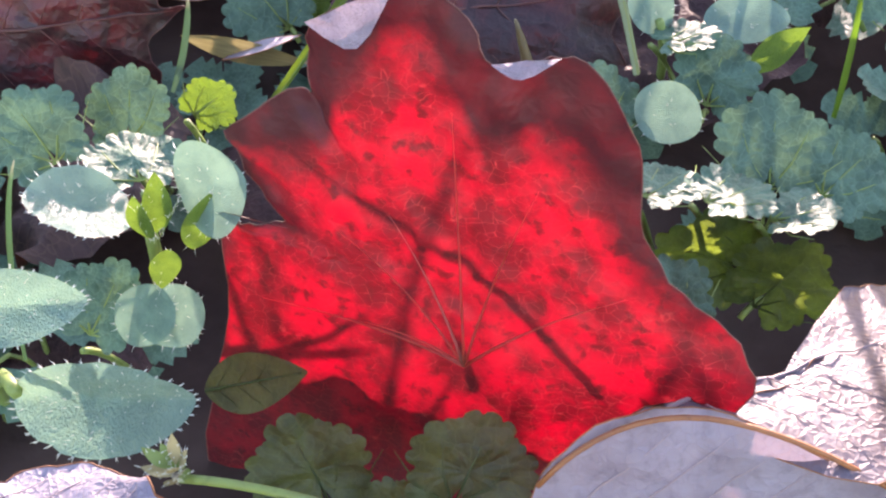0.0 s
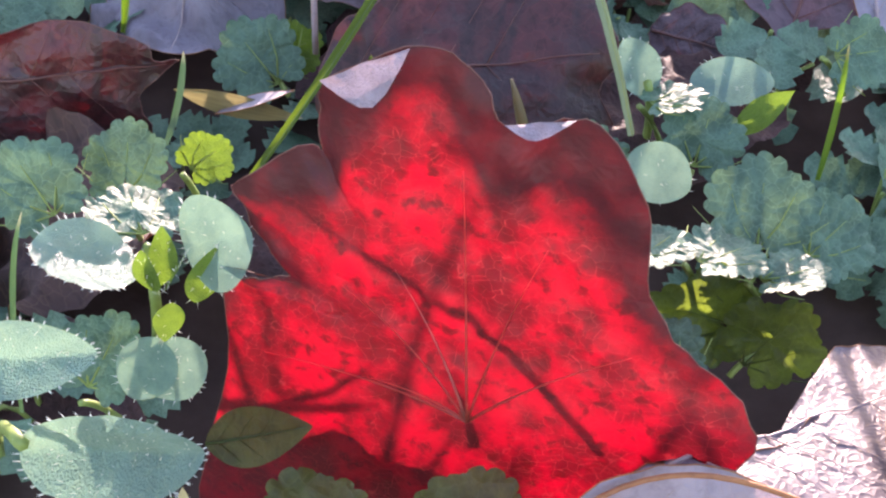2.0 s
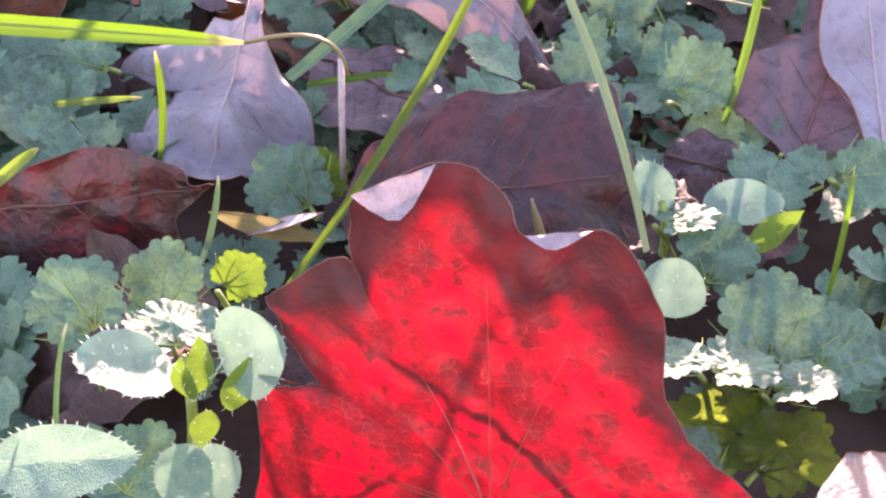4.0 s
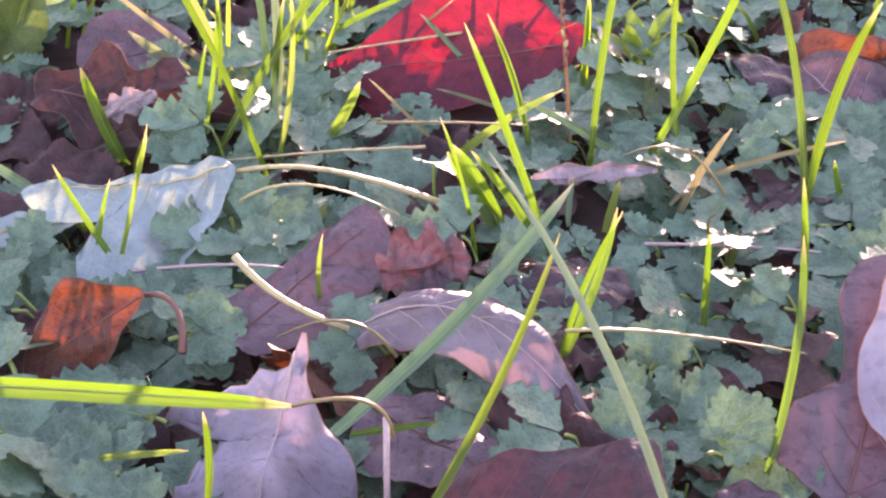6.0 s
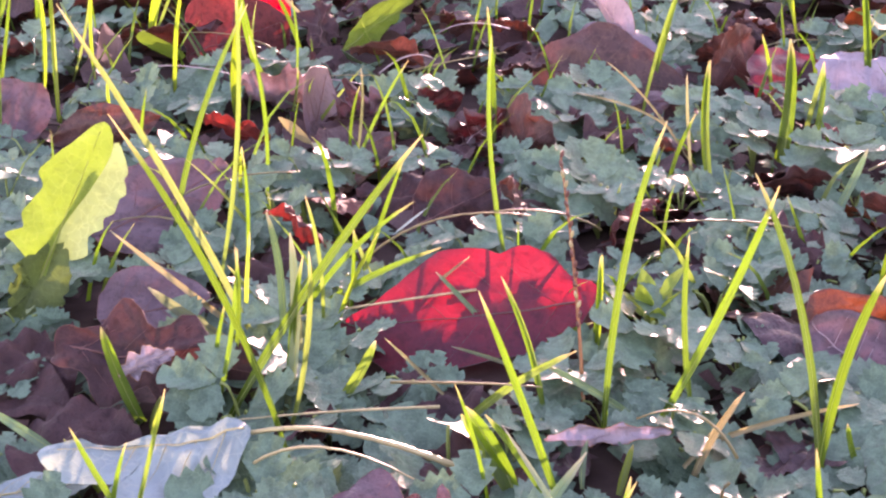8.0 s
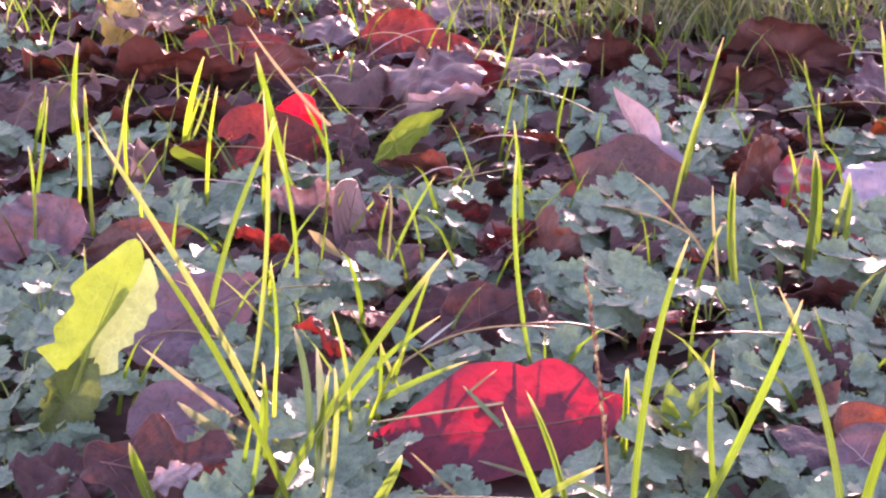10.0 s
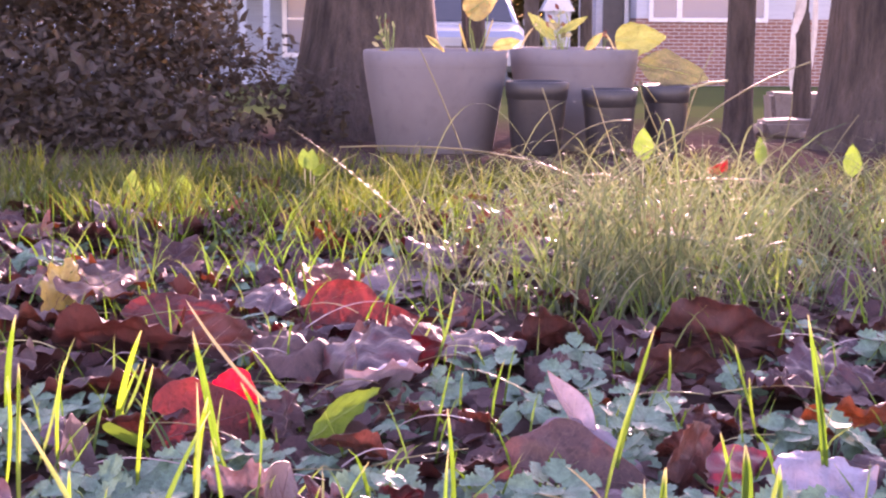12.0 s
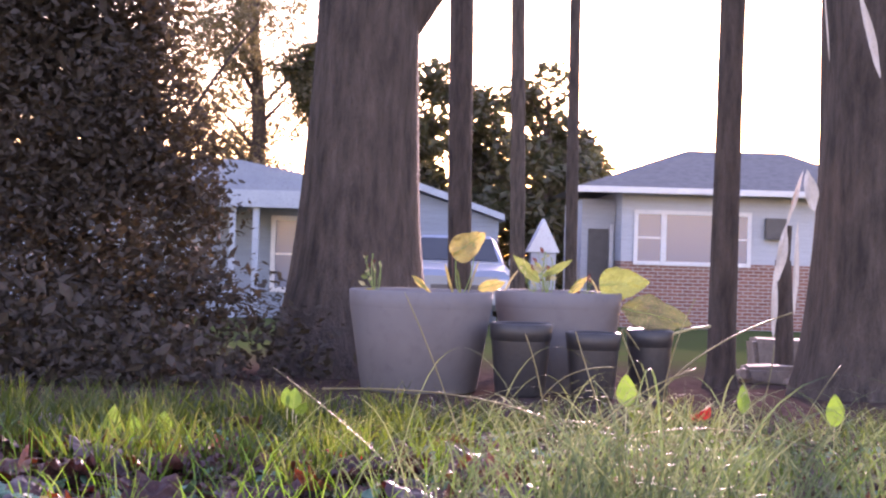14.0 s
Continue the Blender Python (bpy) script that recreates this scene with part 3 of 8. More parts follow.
def ribs_of(root, foot, ends, r, mat):
    """Main ribs that fan out from the foot of the leaf."""
    at = root.location
    for e in ends:
        f, q = Vector(foot), Vector(e)
        pts = [p - at + Vector((0, -0.0012, 0.0006)) for p in arc(f, (f + q) / 2 + Vector(((f.x - q.x) * 0.12, 0, 0.002)), q, 9)]
        vs, fs = tube_data(pts, [r * (1 - 0.85 * i / 8) for i in range(9)], 5)
        child("rib", mesh_of("rib", vs, fs, mat), root)


VEIN_RED = leaf_mat("vein_red", (0.4, 0.08, 0.06), (0.3, 0.05, 0.04), (0.8, 0.05, 0.04), 0.4)
ribs_of(hero, (0.0055, 0.1709, 0.0304), [(0.0039, 0.1826, 0.0758), (-0.015, 0.1847, 0.0484), (0.0169, 0.1755, 0.0662), (0.0304, 0.1671, 0.0513), (-0.0292, 0.1866, 0.0297), (-0.0064, 0.1825, 0.0545), (-0.0122, 0.1801, 0.0312)], 0.00028, VEIN_RED)
# folded flaps of its rim that face the light
at0 = hero.location
for b, t, s, lab in (((-0.0180, 0.1912, 0.0857), (-0.0043, 0.1876, 0.0948), (-0.0117, 0.1852, 0.0846), "pale folded top edge"),
                     ((0.0096, 0.1805, 0.0864), (0.0196, 0.1773, 0.0902), (0.0137, 0.176, 0.0872), "pale curled rim"),
                     ((-0.0354, 0.1904, 0.0465), (-0.0234, 0.1858, 0.0471), (-0.0298, 0.1859, 0.0497), "brown curled rim")):
    me = leaf_sheet(b, t, s, "lance", LILAC if "pale" in lab else BROWN, wave=0.08, seed=5, rings=5, rim=[(0, 0), (0, 0.25), (-0.04, 0.5), (0, 0.75), (0, 1), (0.35, 0.88), (0.8, 0.66), (1.0, 0.5), (0.9, 0.36), (0.5, 0.18)])[0]
    me.transform(Matrix.Translation(-at0))
    child("folded_edge", me, hero, lab)

# ---- pale dry leaves in front of it ----
dry = leaf("pale lilac dry leaf with a sunlit upper side", (0.0363, 0.158, 0.0328), (0.0805, 0.1813, 0.0235), (0.0725, 0.1466, 0.0325), rim=smooth_rim([(-0.03, -0.13), (-0.08, 0.05), (0.07, 0.23), (0.11, 0.42), (-0.00, 0.61), (-0.14, 0.78), (-0.58, 0.99), (-0.57, 1.09), (-0.55, 1.24), (-0.15, 1.18), (1.00, 0.56), (0.65, 0.21), (0.17, -0.00)]), shape="lobed", mat=LILAC_DARK, rib=RIB_PALE, bend=0.03, wave=0.05, seed=11)
leaf("pale lilac dry leaf lying beside another", (0.0709, 0.1542, 0.0383), (0.1059, 0.1747, 0.0301), (0.1027, 0.1435, 0.0375), rim=smooth_rim([(-0.20, 0.12), (-0.62, 0.46), (-0.91, 0.80), (-1.00, 1.12), (-0.82, 1.36), (-0.16, 1.21), (0.70, 0.55), (0.80, 0.08), (0.52, -0.13)]), shape="lobed", mat=LILAC_DARK, rib=RIB_PALE, wave=0.05, seed=14)
dry = leaf("curled grey-lilac leaf with a rusty rim", (0.0161, 0.1459, 0.0263), (0.0755, 0.1449, 0.0231), (0.0468, 0.1506, 0.0419), rim=smooth_rim([(0.19, 0.01), (0.57, 0.07), (0.91, 0.19), (1.00, 0.34), (0.97, 0.49), (0.82, 0.64), (0.55, 0.79), (0.22, 0.99), (-0.03, 1.15), (-0.35, 1.17), (-0.37, 0.39), (-0.25, 0.03)]), shape="ovate", mat=LILAC, rib=RIB_PALE, cup=-0.1, wave=0.08, seed=12)
rim_pts = arc((0.0169, 0.1466, 0.0303), (0.0288, 0.1514, 0.0463), (0.0459, 0.1501, 0.042), 10)[:-1] + arc((0.0459, 0.1501, 0.042), (0.058, 0.1492, 0.0391), (0.0748, 0.1457, 0.0274), 8)
vs, fs = tube_data([p - dry.location for p in rim_pts], 0.0005, 5)
child("rim", mesh_of("rim", vs, fs, RIM_RUST), dry, "rusty orange rim")
low = leaf("pale lilac dry leaf lying under hairy weed leaves", (-0.0623, 0.125, 0.056), (-0.0301, 0.12, 0.0596), (-0.0482, 0.135, 0.056), "ovate", LILAC, RIB_PALE, cup=-0.2, wave=0.15, seed=13)
vs, fs = tube_data([p - low.location for p in arc((-0.0574, 0.131, 0.0463), (-0.0438, 0.131, 0.0591), (-0.034, 0.129, 0.0511), 10)], 0.0005, 5)
child("rim", mesh_of("rim", vs, fs, RIM_RUST), low, "rusty orange rim")

# ---- mouse-ear chickweed beside the red leaf ----
weed = thing("chickweed_plant", (-0.0546, 0.2015, -0), "mouse-ear chickweed with small hairy pale green leaves", "plant", "chickweed")
foot = weed.location
crown = Vector((-0.0476, 0.19, 0.0405))
vs, fs = tube_data([p - foot for p in arc(foot, (foot + crown) / 2 + Vector((0.002, 0, 0)), crown, 8)], 0.0011, 6)
stem = child("stem", mesh_of("stem", vs, fs, GREEN_STEM), weed, "hairy upright stem")
weed_leaf(weed, (-0.0495, 0.19, 0.0466), (-0.0654, 0.185, 0.055), (-0.058, 0.195, 0.0512), "oblong", hairs=90, seed=21, cup=0.2, wave=0.08)
weed_leaf(weed, (-0.0425, 0.195, 0.0460), (-0.0302, 0.191, 0.0535), (-0.0395, 0.198, 0.0560), "oblong", hairs=40, seed=22, cup=0.1, crease=0.12)
weed_leaf(weed, (-0.0465, 0.185, 0.0338), (-0.0515, 0.178, 0.0265), (-0.0542, 0.182, 0.0315), "oblong", hairs=24, seed=23, cup=0.25)
weed_leaf(weed, (-0.0463, 0.185, 0.0338), (-0.0418, 0.178, 0.0264), (-0.038, 0.182, 0.0321), "oblong", hairs=24, seed=24, cup=0.25)
weed_leaf(weed, (-0.0458, 0.188, 0.0439), (-0.0447, 0.19, 0.0561), (-0.0428, 0.19, 0.0499), mat=LIME, seed=25, cup=0.3, hairs=16)
weed_leaf(weed, (-0.045, 0.186, 0.0446), (-0.0401, 0.186, 0.0544), (-0.0431, 0.186, 0.0479), mat=LIME, seed=26, cup=0.3, hairs=16)
weed_leaf(weed, (-0.0468, 0.186, 0.0446), (-0.0471, 0.184, 0.0565), (-0.0446, 0.184, 0.0513), mat=LIME, seed=126, cup=0.3, hairs=16)
weed_leaf(weed, (-0.0408, 0.19, 0.0376), (-0.0366, 0.192, 0.0492), (-0.0411, 0.19, 0.0459), mat=LIME, seed=27, hairs=20)
weed_leaf(weed, (-0.044, 0.186, 0.0419), (-0.0458, 0.184, 0.0342), (-0.0475, 0.184, 0.0385), mat=LIME, seed=28, hairs=12)
weed2 = thing("chickweed_plant", (-0.0793, 0.1824, 0), "mouse-ear chickweed with large hairy leaves in sunlight", "plant", "chickweed")
foot = weed2.location
vs, fs = tube_data([p - foot for p in arc(foot, foot + Vector((0.001, 0, 0.02)), (-0.063, 0.155, 0.0434), 8)], 0.0012, 6)
child("stem", mesh_of("stem", vs, fs, GREEN_STEM), weed2, "hairy upright stem")
weed_leaf(weed2, (-0.0641, 0.156, 0.0398), (-0.0345, 0.152, 0.0454), (-0.0502, 0.158, 0.0494), "oblong", hairs=230, seed=31, crease=0.55, wave=0.14)
weed_leaf(weed2, (-0.0757, 0.165, 0.0503), (-0.0512, 0.163, 0.0554), (-0.0607, 0.168, 0.0578), "oblong", hairs=190, seed=33, crease=0.5, wave=0.12)
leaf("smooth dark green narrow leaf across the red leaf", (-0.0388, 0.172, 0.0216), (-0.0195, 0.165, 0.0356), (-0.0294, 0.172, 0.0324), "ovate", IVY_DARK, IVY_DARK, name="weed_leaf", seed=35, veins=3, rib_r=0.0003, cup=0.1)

# ---- chickweed on the other side ----
weed3 = thing("chickweed_plant", (0.0486, 0.2746, 0), "chickweed with rounded pale blue-green leaves", "plant", "chickweed")
foot = weed3.location
vs, fs = tube_data([p - foot for p in arc(foot, foot + Vector((0.001, 0, 0.01)), (0.0474, 0.275, 0.0185), 8)], 0.001, 6)
child("stem", mesh_of("stem", vs, fs, GREEN_STEM), weed3, "hairy upright stem")
weed_leaf(weed3, (0.0486, 0.275, 0.0152), (0.0418, 0.28, 0.0263), (0.05, 0.28, 0.0212), "oblong", hairs=30, seed=41, cup=0.15)
weed_leaf(weed3, (0.0400, 0.245, 0.0235), (0.0525, 0.24, 0.0185), (0.0490, 0.246, 0.0255), "oblong", hairs=16, seed=42, cup=0.15)
weed_leaf(weed3, (0.0578, 0.28, 0.0145), (0.0768, 0.28, 0.0148), (0.0661, 0.285, 0.0177), "oblong", hairs=16, seed=43, cup=0.15)
weed_leaf(weed3, (0.0496, 0.275, 0.0118), (0.0643, 0.27, 0.0138), (0.0566, 0.272, 0.0158), hairs=16, seed=44, cup=0.15)
weed_leaf(weed3, (0.0657, 0.268, 0.0096), (0.0803, 0.275, 0.0165), (0.0761, 0.272, 0.0096), mat=LIME, shape="lance", seed=45)

# ---- scalloped weed leaves round the red leaf ----
def scalloped(name_label, centre, radius, up, turn, mat, seed, stem=True):
    c, u = Vector(centre), Vector(up).normalized()
    d = Vector((math.sin(radians(turn)), math.cos(radians(turn)), 0))
    d = (d - u * d.dot(u)).normalized()
    s = d.cross(u)
    root = thing("scalloped_weed", (c.x, c.y, 0), name_label, "plant", "scalloped weeds")
    base = c - d * radius
    weed_leaf(root, base, c + d * radius, base + d * radius + s * radius, "scallop", mat, seed=seed, cup=0.12, wave=0.10, stem_to=(c.x, c.y + 0.004, 0) if stem else None)
    at = root.location
    for k in (-50, -22, 0, 22, 50):
        q = base + (d * math.cos(radians(k)) + s * math.sin(radians(k))) * radius * 1.45
        vs, fs = tube_data([p - at + u * 0.0001 for p in (base.lerp(c, 0.35), base.lerp(q, 0.6) - u * 0.0002, q + u * 0.0006)], [0.00026, 0.0002, 0.00008], 4)
        child("rib", mesh_of("rib", vs, fs, GREEN_STEM if mat is not IVY_DARK else IVY_DARK), root)
    PLACED.append((c.x, c.y, radius * 0.7, radius * 0.7))
    return root


SC = "scalloped blue-green weed leaf facing the sky"
scalloped(SC, (0.0664, 0.235, 0.0179), 0.0125, (0, -0.6, 0.8), 5, IVY, 51)
scalloped(SC, (0.0818, 0.235, 0.0108), 0.0105, (0.2, -0.5, 0.8), 40, IVY, 52)
scalloped("scalloped weed leaf with sunlight shining through", (0.0655, 0.208, 0.0085), 0.0115, (-0.2, -1, 0.25), 20, IVY_DARK, 53)
scalloped("scalloped weed leaf with sunlight shining through", (0.0527, 0.212, 0.0114), 0.0125, (0.25, -1, 0.3), -40, IVY_DARK, 54)
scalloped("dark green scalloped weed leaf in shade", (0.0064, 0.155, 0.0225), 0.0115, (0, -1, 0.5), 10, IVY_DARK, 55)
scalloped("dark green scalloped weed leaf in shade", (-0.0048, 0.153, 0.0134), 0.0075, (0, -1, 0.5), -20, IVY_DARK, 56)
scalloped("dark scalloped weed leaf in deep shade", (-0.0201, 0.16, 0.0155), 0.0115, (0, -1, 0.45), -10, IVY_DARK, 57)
scalloped(SC, (-0.0756, 0.225, 0.032), 0.0105, (0, -0.6, 0.8), -30, IVY, 58)
scalloped(SC, (-0.0599, 0.235, 0.0287), 0.0095, (-0.2, -0.7, 0.7), 10, IVY, 59)
scalloped("scalloped weed leaf shining in low sun", (-0.0537, 0.21, 0.0394), 0.0095, (0.1, 0.12, 0.9), -20, IVY, 60)
scalloped(SC, (0.0585, 0.262, 0.0135), 0.010, (0, -0.6, 0.8), 15, IVY, 61)
scalloped(SC, (0.0324, 0.25, 0.0161), 0.010, (0, -0.6, 0.8), 5, IVY, 62)
scalloped("scalloped weed leaf shining in low sun", (0.0433, 0.22, 0.0225), 0.008, (0, 0.16, 0.9), 50, IVY, 63)
scalloped("scalloped weed leaf shining in low sun", (0.0559, 0.218, 0.0221), 0.0095, (0.1, 0.2, 0.9), 60, IVY, 163)
scalloped("scalloped weed leaf shining in low sun", (0.0686, 0.215, 0.0198), 0.0085, (-0.1, 0.2, 0.9), 80, IVY, 164)
scalloped("scalloped weed leaf shining in low sun", (0.0528, 0.27, 0.0176), 0.008, (-0.1, 0.2, 0.9), 80, IVY, 165)
scalloped("scalloped weed leaf with sunlight shining through", (-0.0453, 0.24, 0.0263), 0.0062, (0, -1, 0.3), 20, LIME, 64)
scalloped(SC, (-0.041, 0.3, 0.0039), 0.0115, (0, -0.7, 0.7), -30, IVY, 65)
scalloped(SC, (-0.033, 0.305, 0.0036), 0.0075, (0, -1, 0.3), 30, LIME, 66)
scalloped(SC, (0.0628, 0.33, 0.0166), 0.011, (0, -0.7, 0.7), 40, IVY, 67)
scalloped(SC, (0.0474, 0.38, 0.0075), 0.0105, (0, -0.7, 0.7), 10, IVY, 68)
scalloped(SC, (-0.0845, 0.39, 0.0074), 0.012, (0, -0.7, 0.7), 70, IVY, 69)
scalloped(SC, (-0.1, 0.35, 0.0063), 0.010, (0, -0.6, 0.7), -70, IVY, 70)
scalloped(SC, (-0.0585, 0.19, 0.0231), 0.009, (0, -0.6, 0.7), 20, IVY, 71)
scalloped(SC, (0.098, 0.29, 0.0155), 0.009, (0, -0.6, 0.7), 80, IVY, 72)
scalloped(SC, (0.0435, 0.2, 0.0128), 0.009, (0, -0.6, 0.7), -20, IVY, 73)

# ---- small stalks at the foot ----
stalk_line("thin green stem lying across the soil", arc((-0.036, 0.14, 0.0421), (-0.0251, 0.139, 0.0424), (-0.0109, 0.135, 0.0411), 7), 0.0008, GREEN_STEM, "weed_runner", "plant")
stalk_line("dry seed stalk sticking out of the leaves", arc((0.018, 0.245, 0.031), (0.0169, 0.246, 0.0359), (0.0153, 0.248, 0.0406), 6), [0.0012, 0.0012, 0.001, 0.0009, 0.0006, 0.0003], STRAW, "dry_stalk", "stalk")
dried_flower = thing("dried_flower", (-0.0365, 0.14, 0.0425), "dry pale seed head on a thin green stem", "plant")
for k in range(12):
    w = k * 2.4
    b = dried_flower.location + Vector((0.0006 * math.cos(w), 0.0006 * math.sin(w), 0.0002 * k))
    t = b + Vector((-0.0012 + 0.0030 * math.cos(w), 0.0026 * math.sin(w), 0.0012 + 0.0003 * k))
    weed_leaf(dried_flower, b, t, b.lerp(t, 0.5) + Vector((-0.0011 * math.sin(w), 0.0011 * math.cos(w), 0)), "lance", STEM if k % 3 else GREEN_STEM, hairs=8, seed=240 + k, name="bract")
grass((-0.0738, 0.185, 0.0134), (-0.0669, 0.19, 0.0588), 0.0014, 0.25, 0.0, GRASS_BLUE, "thin blue-green hooked grass blade beside the chickweed")
leaf("pale straw-coloured strip of dry grass leaf", (-0.0565, 0.272, 0.0175), (-0.0285, 0.272, 0.0095), (-0.0450, 0.2715, 0.0112), "lance", STRAW, None, name="dry_grass_leaf", seed=77, veins=0, lift=-0.03)
leaf("shrivelled lilac leaf scrap curled at its tip", (-0.0476, 0.27, 0.0123), (-0.0305, 0.275, 0.015), (-0.0383, 0.268, 0.0158), "lance", LILAC, None, seed=78, veins=0, lift=0.03)


# ---- fallen leaves behind the red leaf ----
leaf("dark red-brown leaf tilted towards the light", (-0.113, 0.2785, 0.0118), (-0.056, 0.2806, 0.0185), (-0.0876, 0.2867, 0.0391), rim=smooth_rim([(-0.10, -0.06), (0.22, 0.02), (0.27, 0.16), (0.42, 0.34), (0.48, 0.53), (0.39, 0.73), (0.19, 0.89), (0.05, 0.91), (0.02, 1.00), (-0.06, 0.95), (-0.32, 0.81), (-0.73, 0.83), (-1.00, 0.52), (-0.91, 0.18), (-0.56, -0.05)]), shape="ovate", mat=DARK_RED, rib=RIB_DARK, wave=0.12, seed=101)
leaf("broad purple-red leaf with red light glowing through", (-0.0263, 0.2797, 0.0136), (0.041, 0.2856, 0.0182), (0.0046, 0.3025, 0.0312), rim=smooth_rim([(-0.05, -0.00), (0.46, 0.09), (0.65, 0.22), (0.85, 0.30), (1.00, 0.49), (0.95, 0.63), (0.97, 0.83), (1.00, 0.95), (0.89, 1.00), (0.44, 1.00), (-0.01, 1.02), (-0.31, 0.94), (-0.69, 0.96), (-0.73, 0.56), (-0.58, 0.18), (-0.38, 0.03)]), shape="ovate", mat=DARK_RED, rib=RIB_DARK, wave=0.16, edge=-0.12, seed=102)
leaf("crumpled pale grey-lilac leaf with veined underside", (-0.0533, 0.3532, 0.0213), (-0.0633, 0.303, 0.0012), (-0.0207, 0.3216, 0.0086), rim=smooth_rim([(0.07, -0.03), (-0.06, 0.05), (-0.38, 0.08), (-0.74, 0.10), (-1.00, 0.21), (-0.72, 0.25), (-0.51, 0.34), (-0.54, 0.54), (-0.61, 0.75), (-0.67, 0.89), (-0.27, 0.92), (0.06, 0.99), (0.22, 0.88), (0.36, 0.64), (0.51, 0.69), (0.61, 0.68), (0.55, 0.46), (0.34, 0.31), (0.14, 0.19)]), shape="lobed", mat=LILAC, rib=RIB_PALE, wave=0.3, crease=-0.5, seed=103)
arched = leaf("arched grey-lilac leaf with a rusty rim", (-0.0489, 0.395, -0.0021), (0.0287, 0.345, 0.0001), (-0.0031, 0.38, 0.0039), "ovate", LILAC_DARK, RIB_PALE, lift=0.30, cup=-0.6, wave=0.32, tooth=0.03, seed=104)
leaf("flat dark purple leaf lying in the ground cover", (-0.0777, 0.3876, 0.0051), (-0.0334, 0.4328, 0.0231), (-0.0714, 0.4236, 0.0195), rim=smooth_rim([(0.55, 0.09), (0.47, 0.27), (0.40, 0.50), (0.38, 0.79), (0.29, 0.98), (-0.28, 0.94), (-0.67, 0.78), (-0.88, 0.53), (-1.00, 0.35), (-0.70, 0.13), (-0.22, 0.00)]), shape="pear", mat=PURPLE, rib=RIB_DARK, wave=0.12, seed=105)
leaf("crumpled purple leaf end with curled edges", (-0.0351, 0.4024, 0.02), (-0.0068, 0.4099, 0.02), (-0.0185, 0.4099, 0.035), "lobed", PURPLE, RIB_DARK, wave=0.4, seed=106)
leaf("curled orange-brown leaf with a thin dark stalk", (-0.1008, 0.3823, 0.0245), (-0.1349, 0.3726, 0.0053), (-0.1094, 0.3715, 0.0029), rim=smooth_rim([(-0.09, -0.02), (-0.43, 0.15), (-1.00, 0.39), (-0.78, 0.59), (-0.43, 0.82), (0.06, 1.04), (0.73, 0.78), (0.71, 0.49), (0.36, 0.26), (0.14, 0.06)]), shape="pear", mat=ORANGE, rib=RIB_DARK, wave=0.2, cup=0.15, seed=107,
     stalk=arc((-0.1014, 0.385, 0.0228), (-0.0889, 0.388, 0.0227), (-0.0886, 0.37, 0.0126), 8))
leaf("pale blue-grey leaf with its underside up", (-0.084, 0.46, 0.024), (-0.1493, 0.4495, 0.0198), (-0.1095, 0.4163, 0.0065), rim=smooth_rim([(-0.01, -0.00), (-0.14, 0.11), (-0.12, 0.42), (-0.02, 0.67), (-0.10, 0.95), (0.01, 1.05), (0.25, 0.92), (0.43, 0.68), (0.67, 0.79), (0.94, 0.76), (0.95, 0.55), (1.00, 0.38), (0.82, 0.28), (0.58, 0.17), (0.27, 0.06)]), shape="pear", mat=PALE_BLUE, rib=STEM, wave=0.1, seed=108,
     stalk=arc((-0.084, 0.46, 0.024), (-0.0581, 0.4659, 0.028), (-0.0142, 0.4545, 0.014), 9))
leaf("pale grey leaf end lying flat", (-0.1706, 0.4412, 0.01), (-0.1309, 0.4464, 0.014), (-0.1507, 0.4523, 0.014), "lance", PALE_BLUE, STEM, wave=0.15, seed=109)
leaf("large purple leaf standing among weeds", (0.0851, 0.3056, 0.0028), (0.1151, 0.378, 0.039), (0.0759, 0.3498, 0.0249), rim=smooth_rim([(-0.01, -0.01), (0.17, 0.06), (0.44, 0.11), (0.79, 0.18), (0.73, 0.36), (0.36, 0.49), (0.45, 0.65), (0.59, 0.75), (0.49, 0.92), (-0.00, 1.00), (-0.47, 0.87), (-1.00, 0.15), (-0.35, 0.12), (-0.16, 0.08)]), shape="lobed", mat=PURPLE, rib=RIB_DARK, wave=0.12, seed=110)
leaf("pale lilac curled leaf with light veins", (0.1077, 0.3064, 0.0043), (0.1069, 0.3644, 0.0429), (0.0944, 0.3353, 0.0235), rim=smooth_rim([(0.12, 0.99), (-0.21, 0.96), (-0.99, 0.89), (-0.65, -0.02), (0.20, 0.04), (0.51, 0.28), (1.00, 0.42), (0.90, 0.67), (0.47, 0.82)]), shape="ovate", mat=LILAC, rib=RIB_PALE, wave=0.12, cup=-0.1, seed=111)
leaf("brown leaf in shade under pale leaves", (-0.0375, 0.3573, 0.004), (0.0031, 0.3215, 0.004), (-0.006, 0.3522, 0.006), "ovate", PURPLE, RIB_DARK, wave=0.15, seed=112)
leaf("dark leaf in shade under weeds", (0.0535, 0.3141, 0.003), (0.0751, 0.3052, 0.003), (0.0663, 0.3172, 0.008), "ovate", PURPLE, RIB_DARK, wave=0.2, seed=113)
stalk_line("pale bare leaf stalk lying on a purple leaf", arc((-0.0753, 0.3943, 0.03), (-0.0637, 0.3784, 0.024), (-0.042, 0.38, 0.014), 8), [0.0014, 0.0012, 0.0011, 0.001, 0.001, 0.001, 0.001, 0.001], STEM, "leaf_stalk", "twig")
stalk_line("dry brown stem standing in the leaves", arc((-0.0274, 0.3, 0.0059), (-0.0273, 0.3, 0.0198), (-0.0275, 0.31, 0.0344), 5), 0.0008, RIB_PALE, "dry_stalk", "stalk")

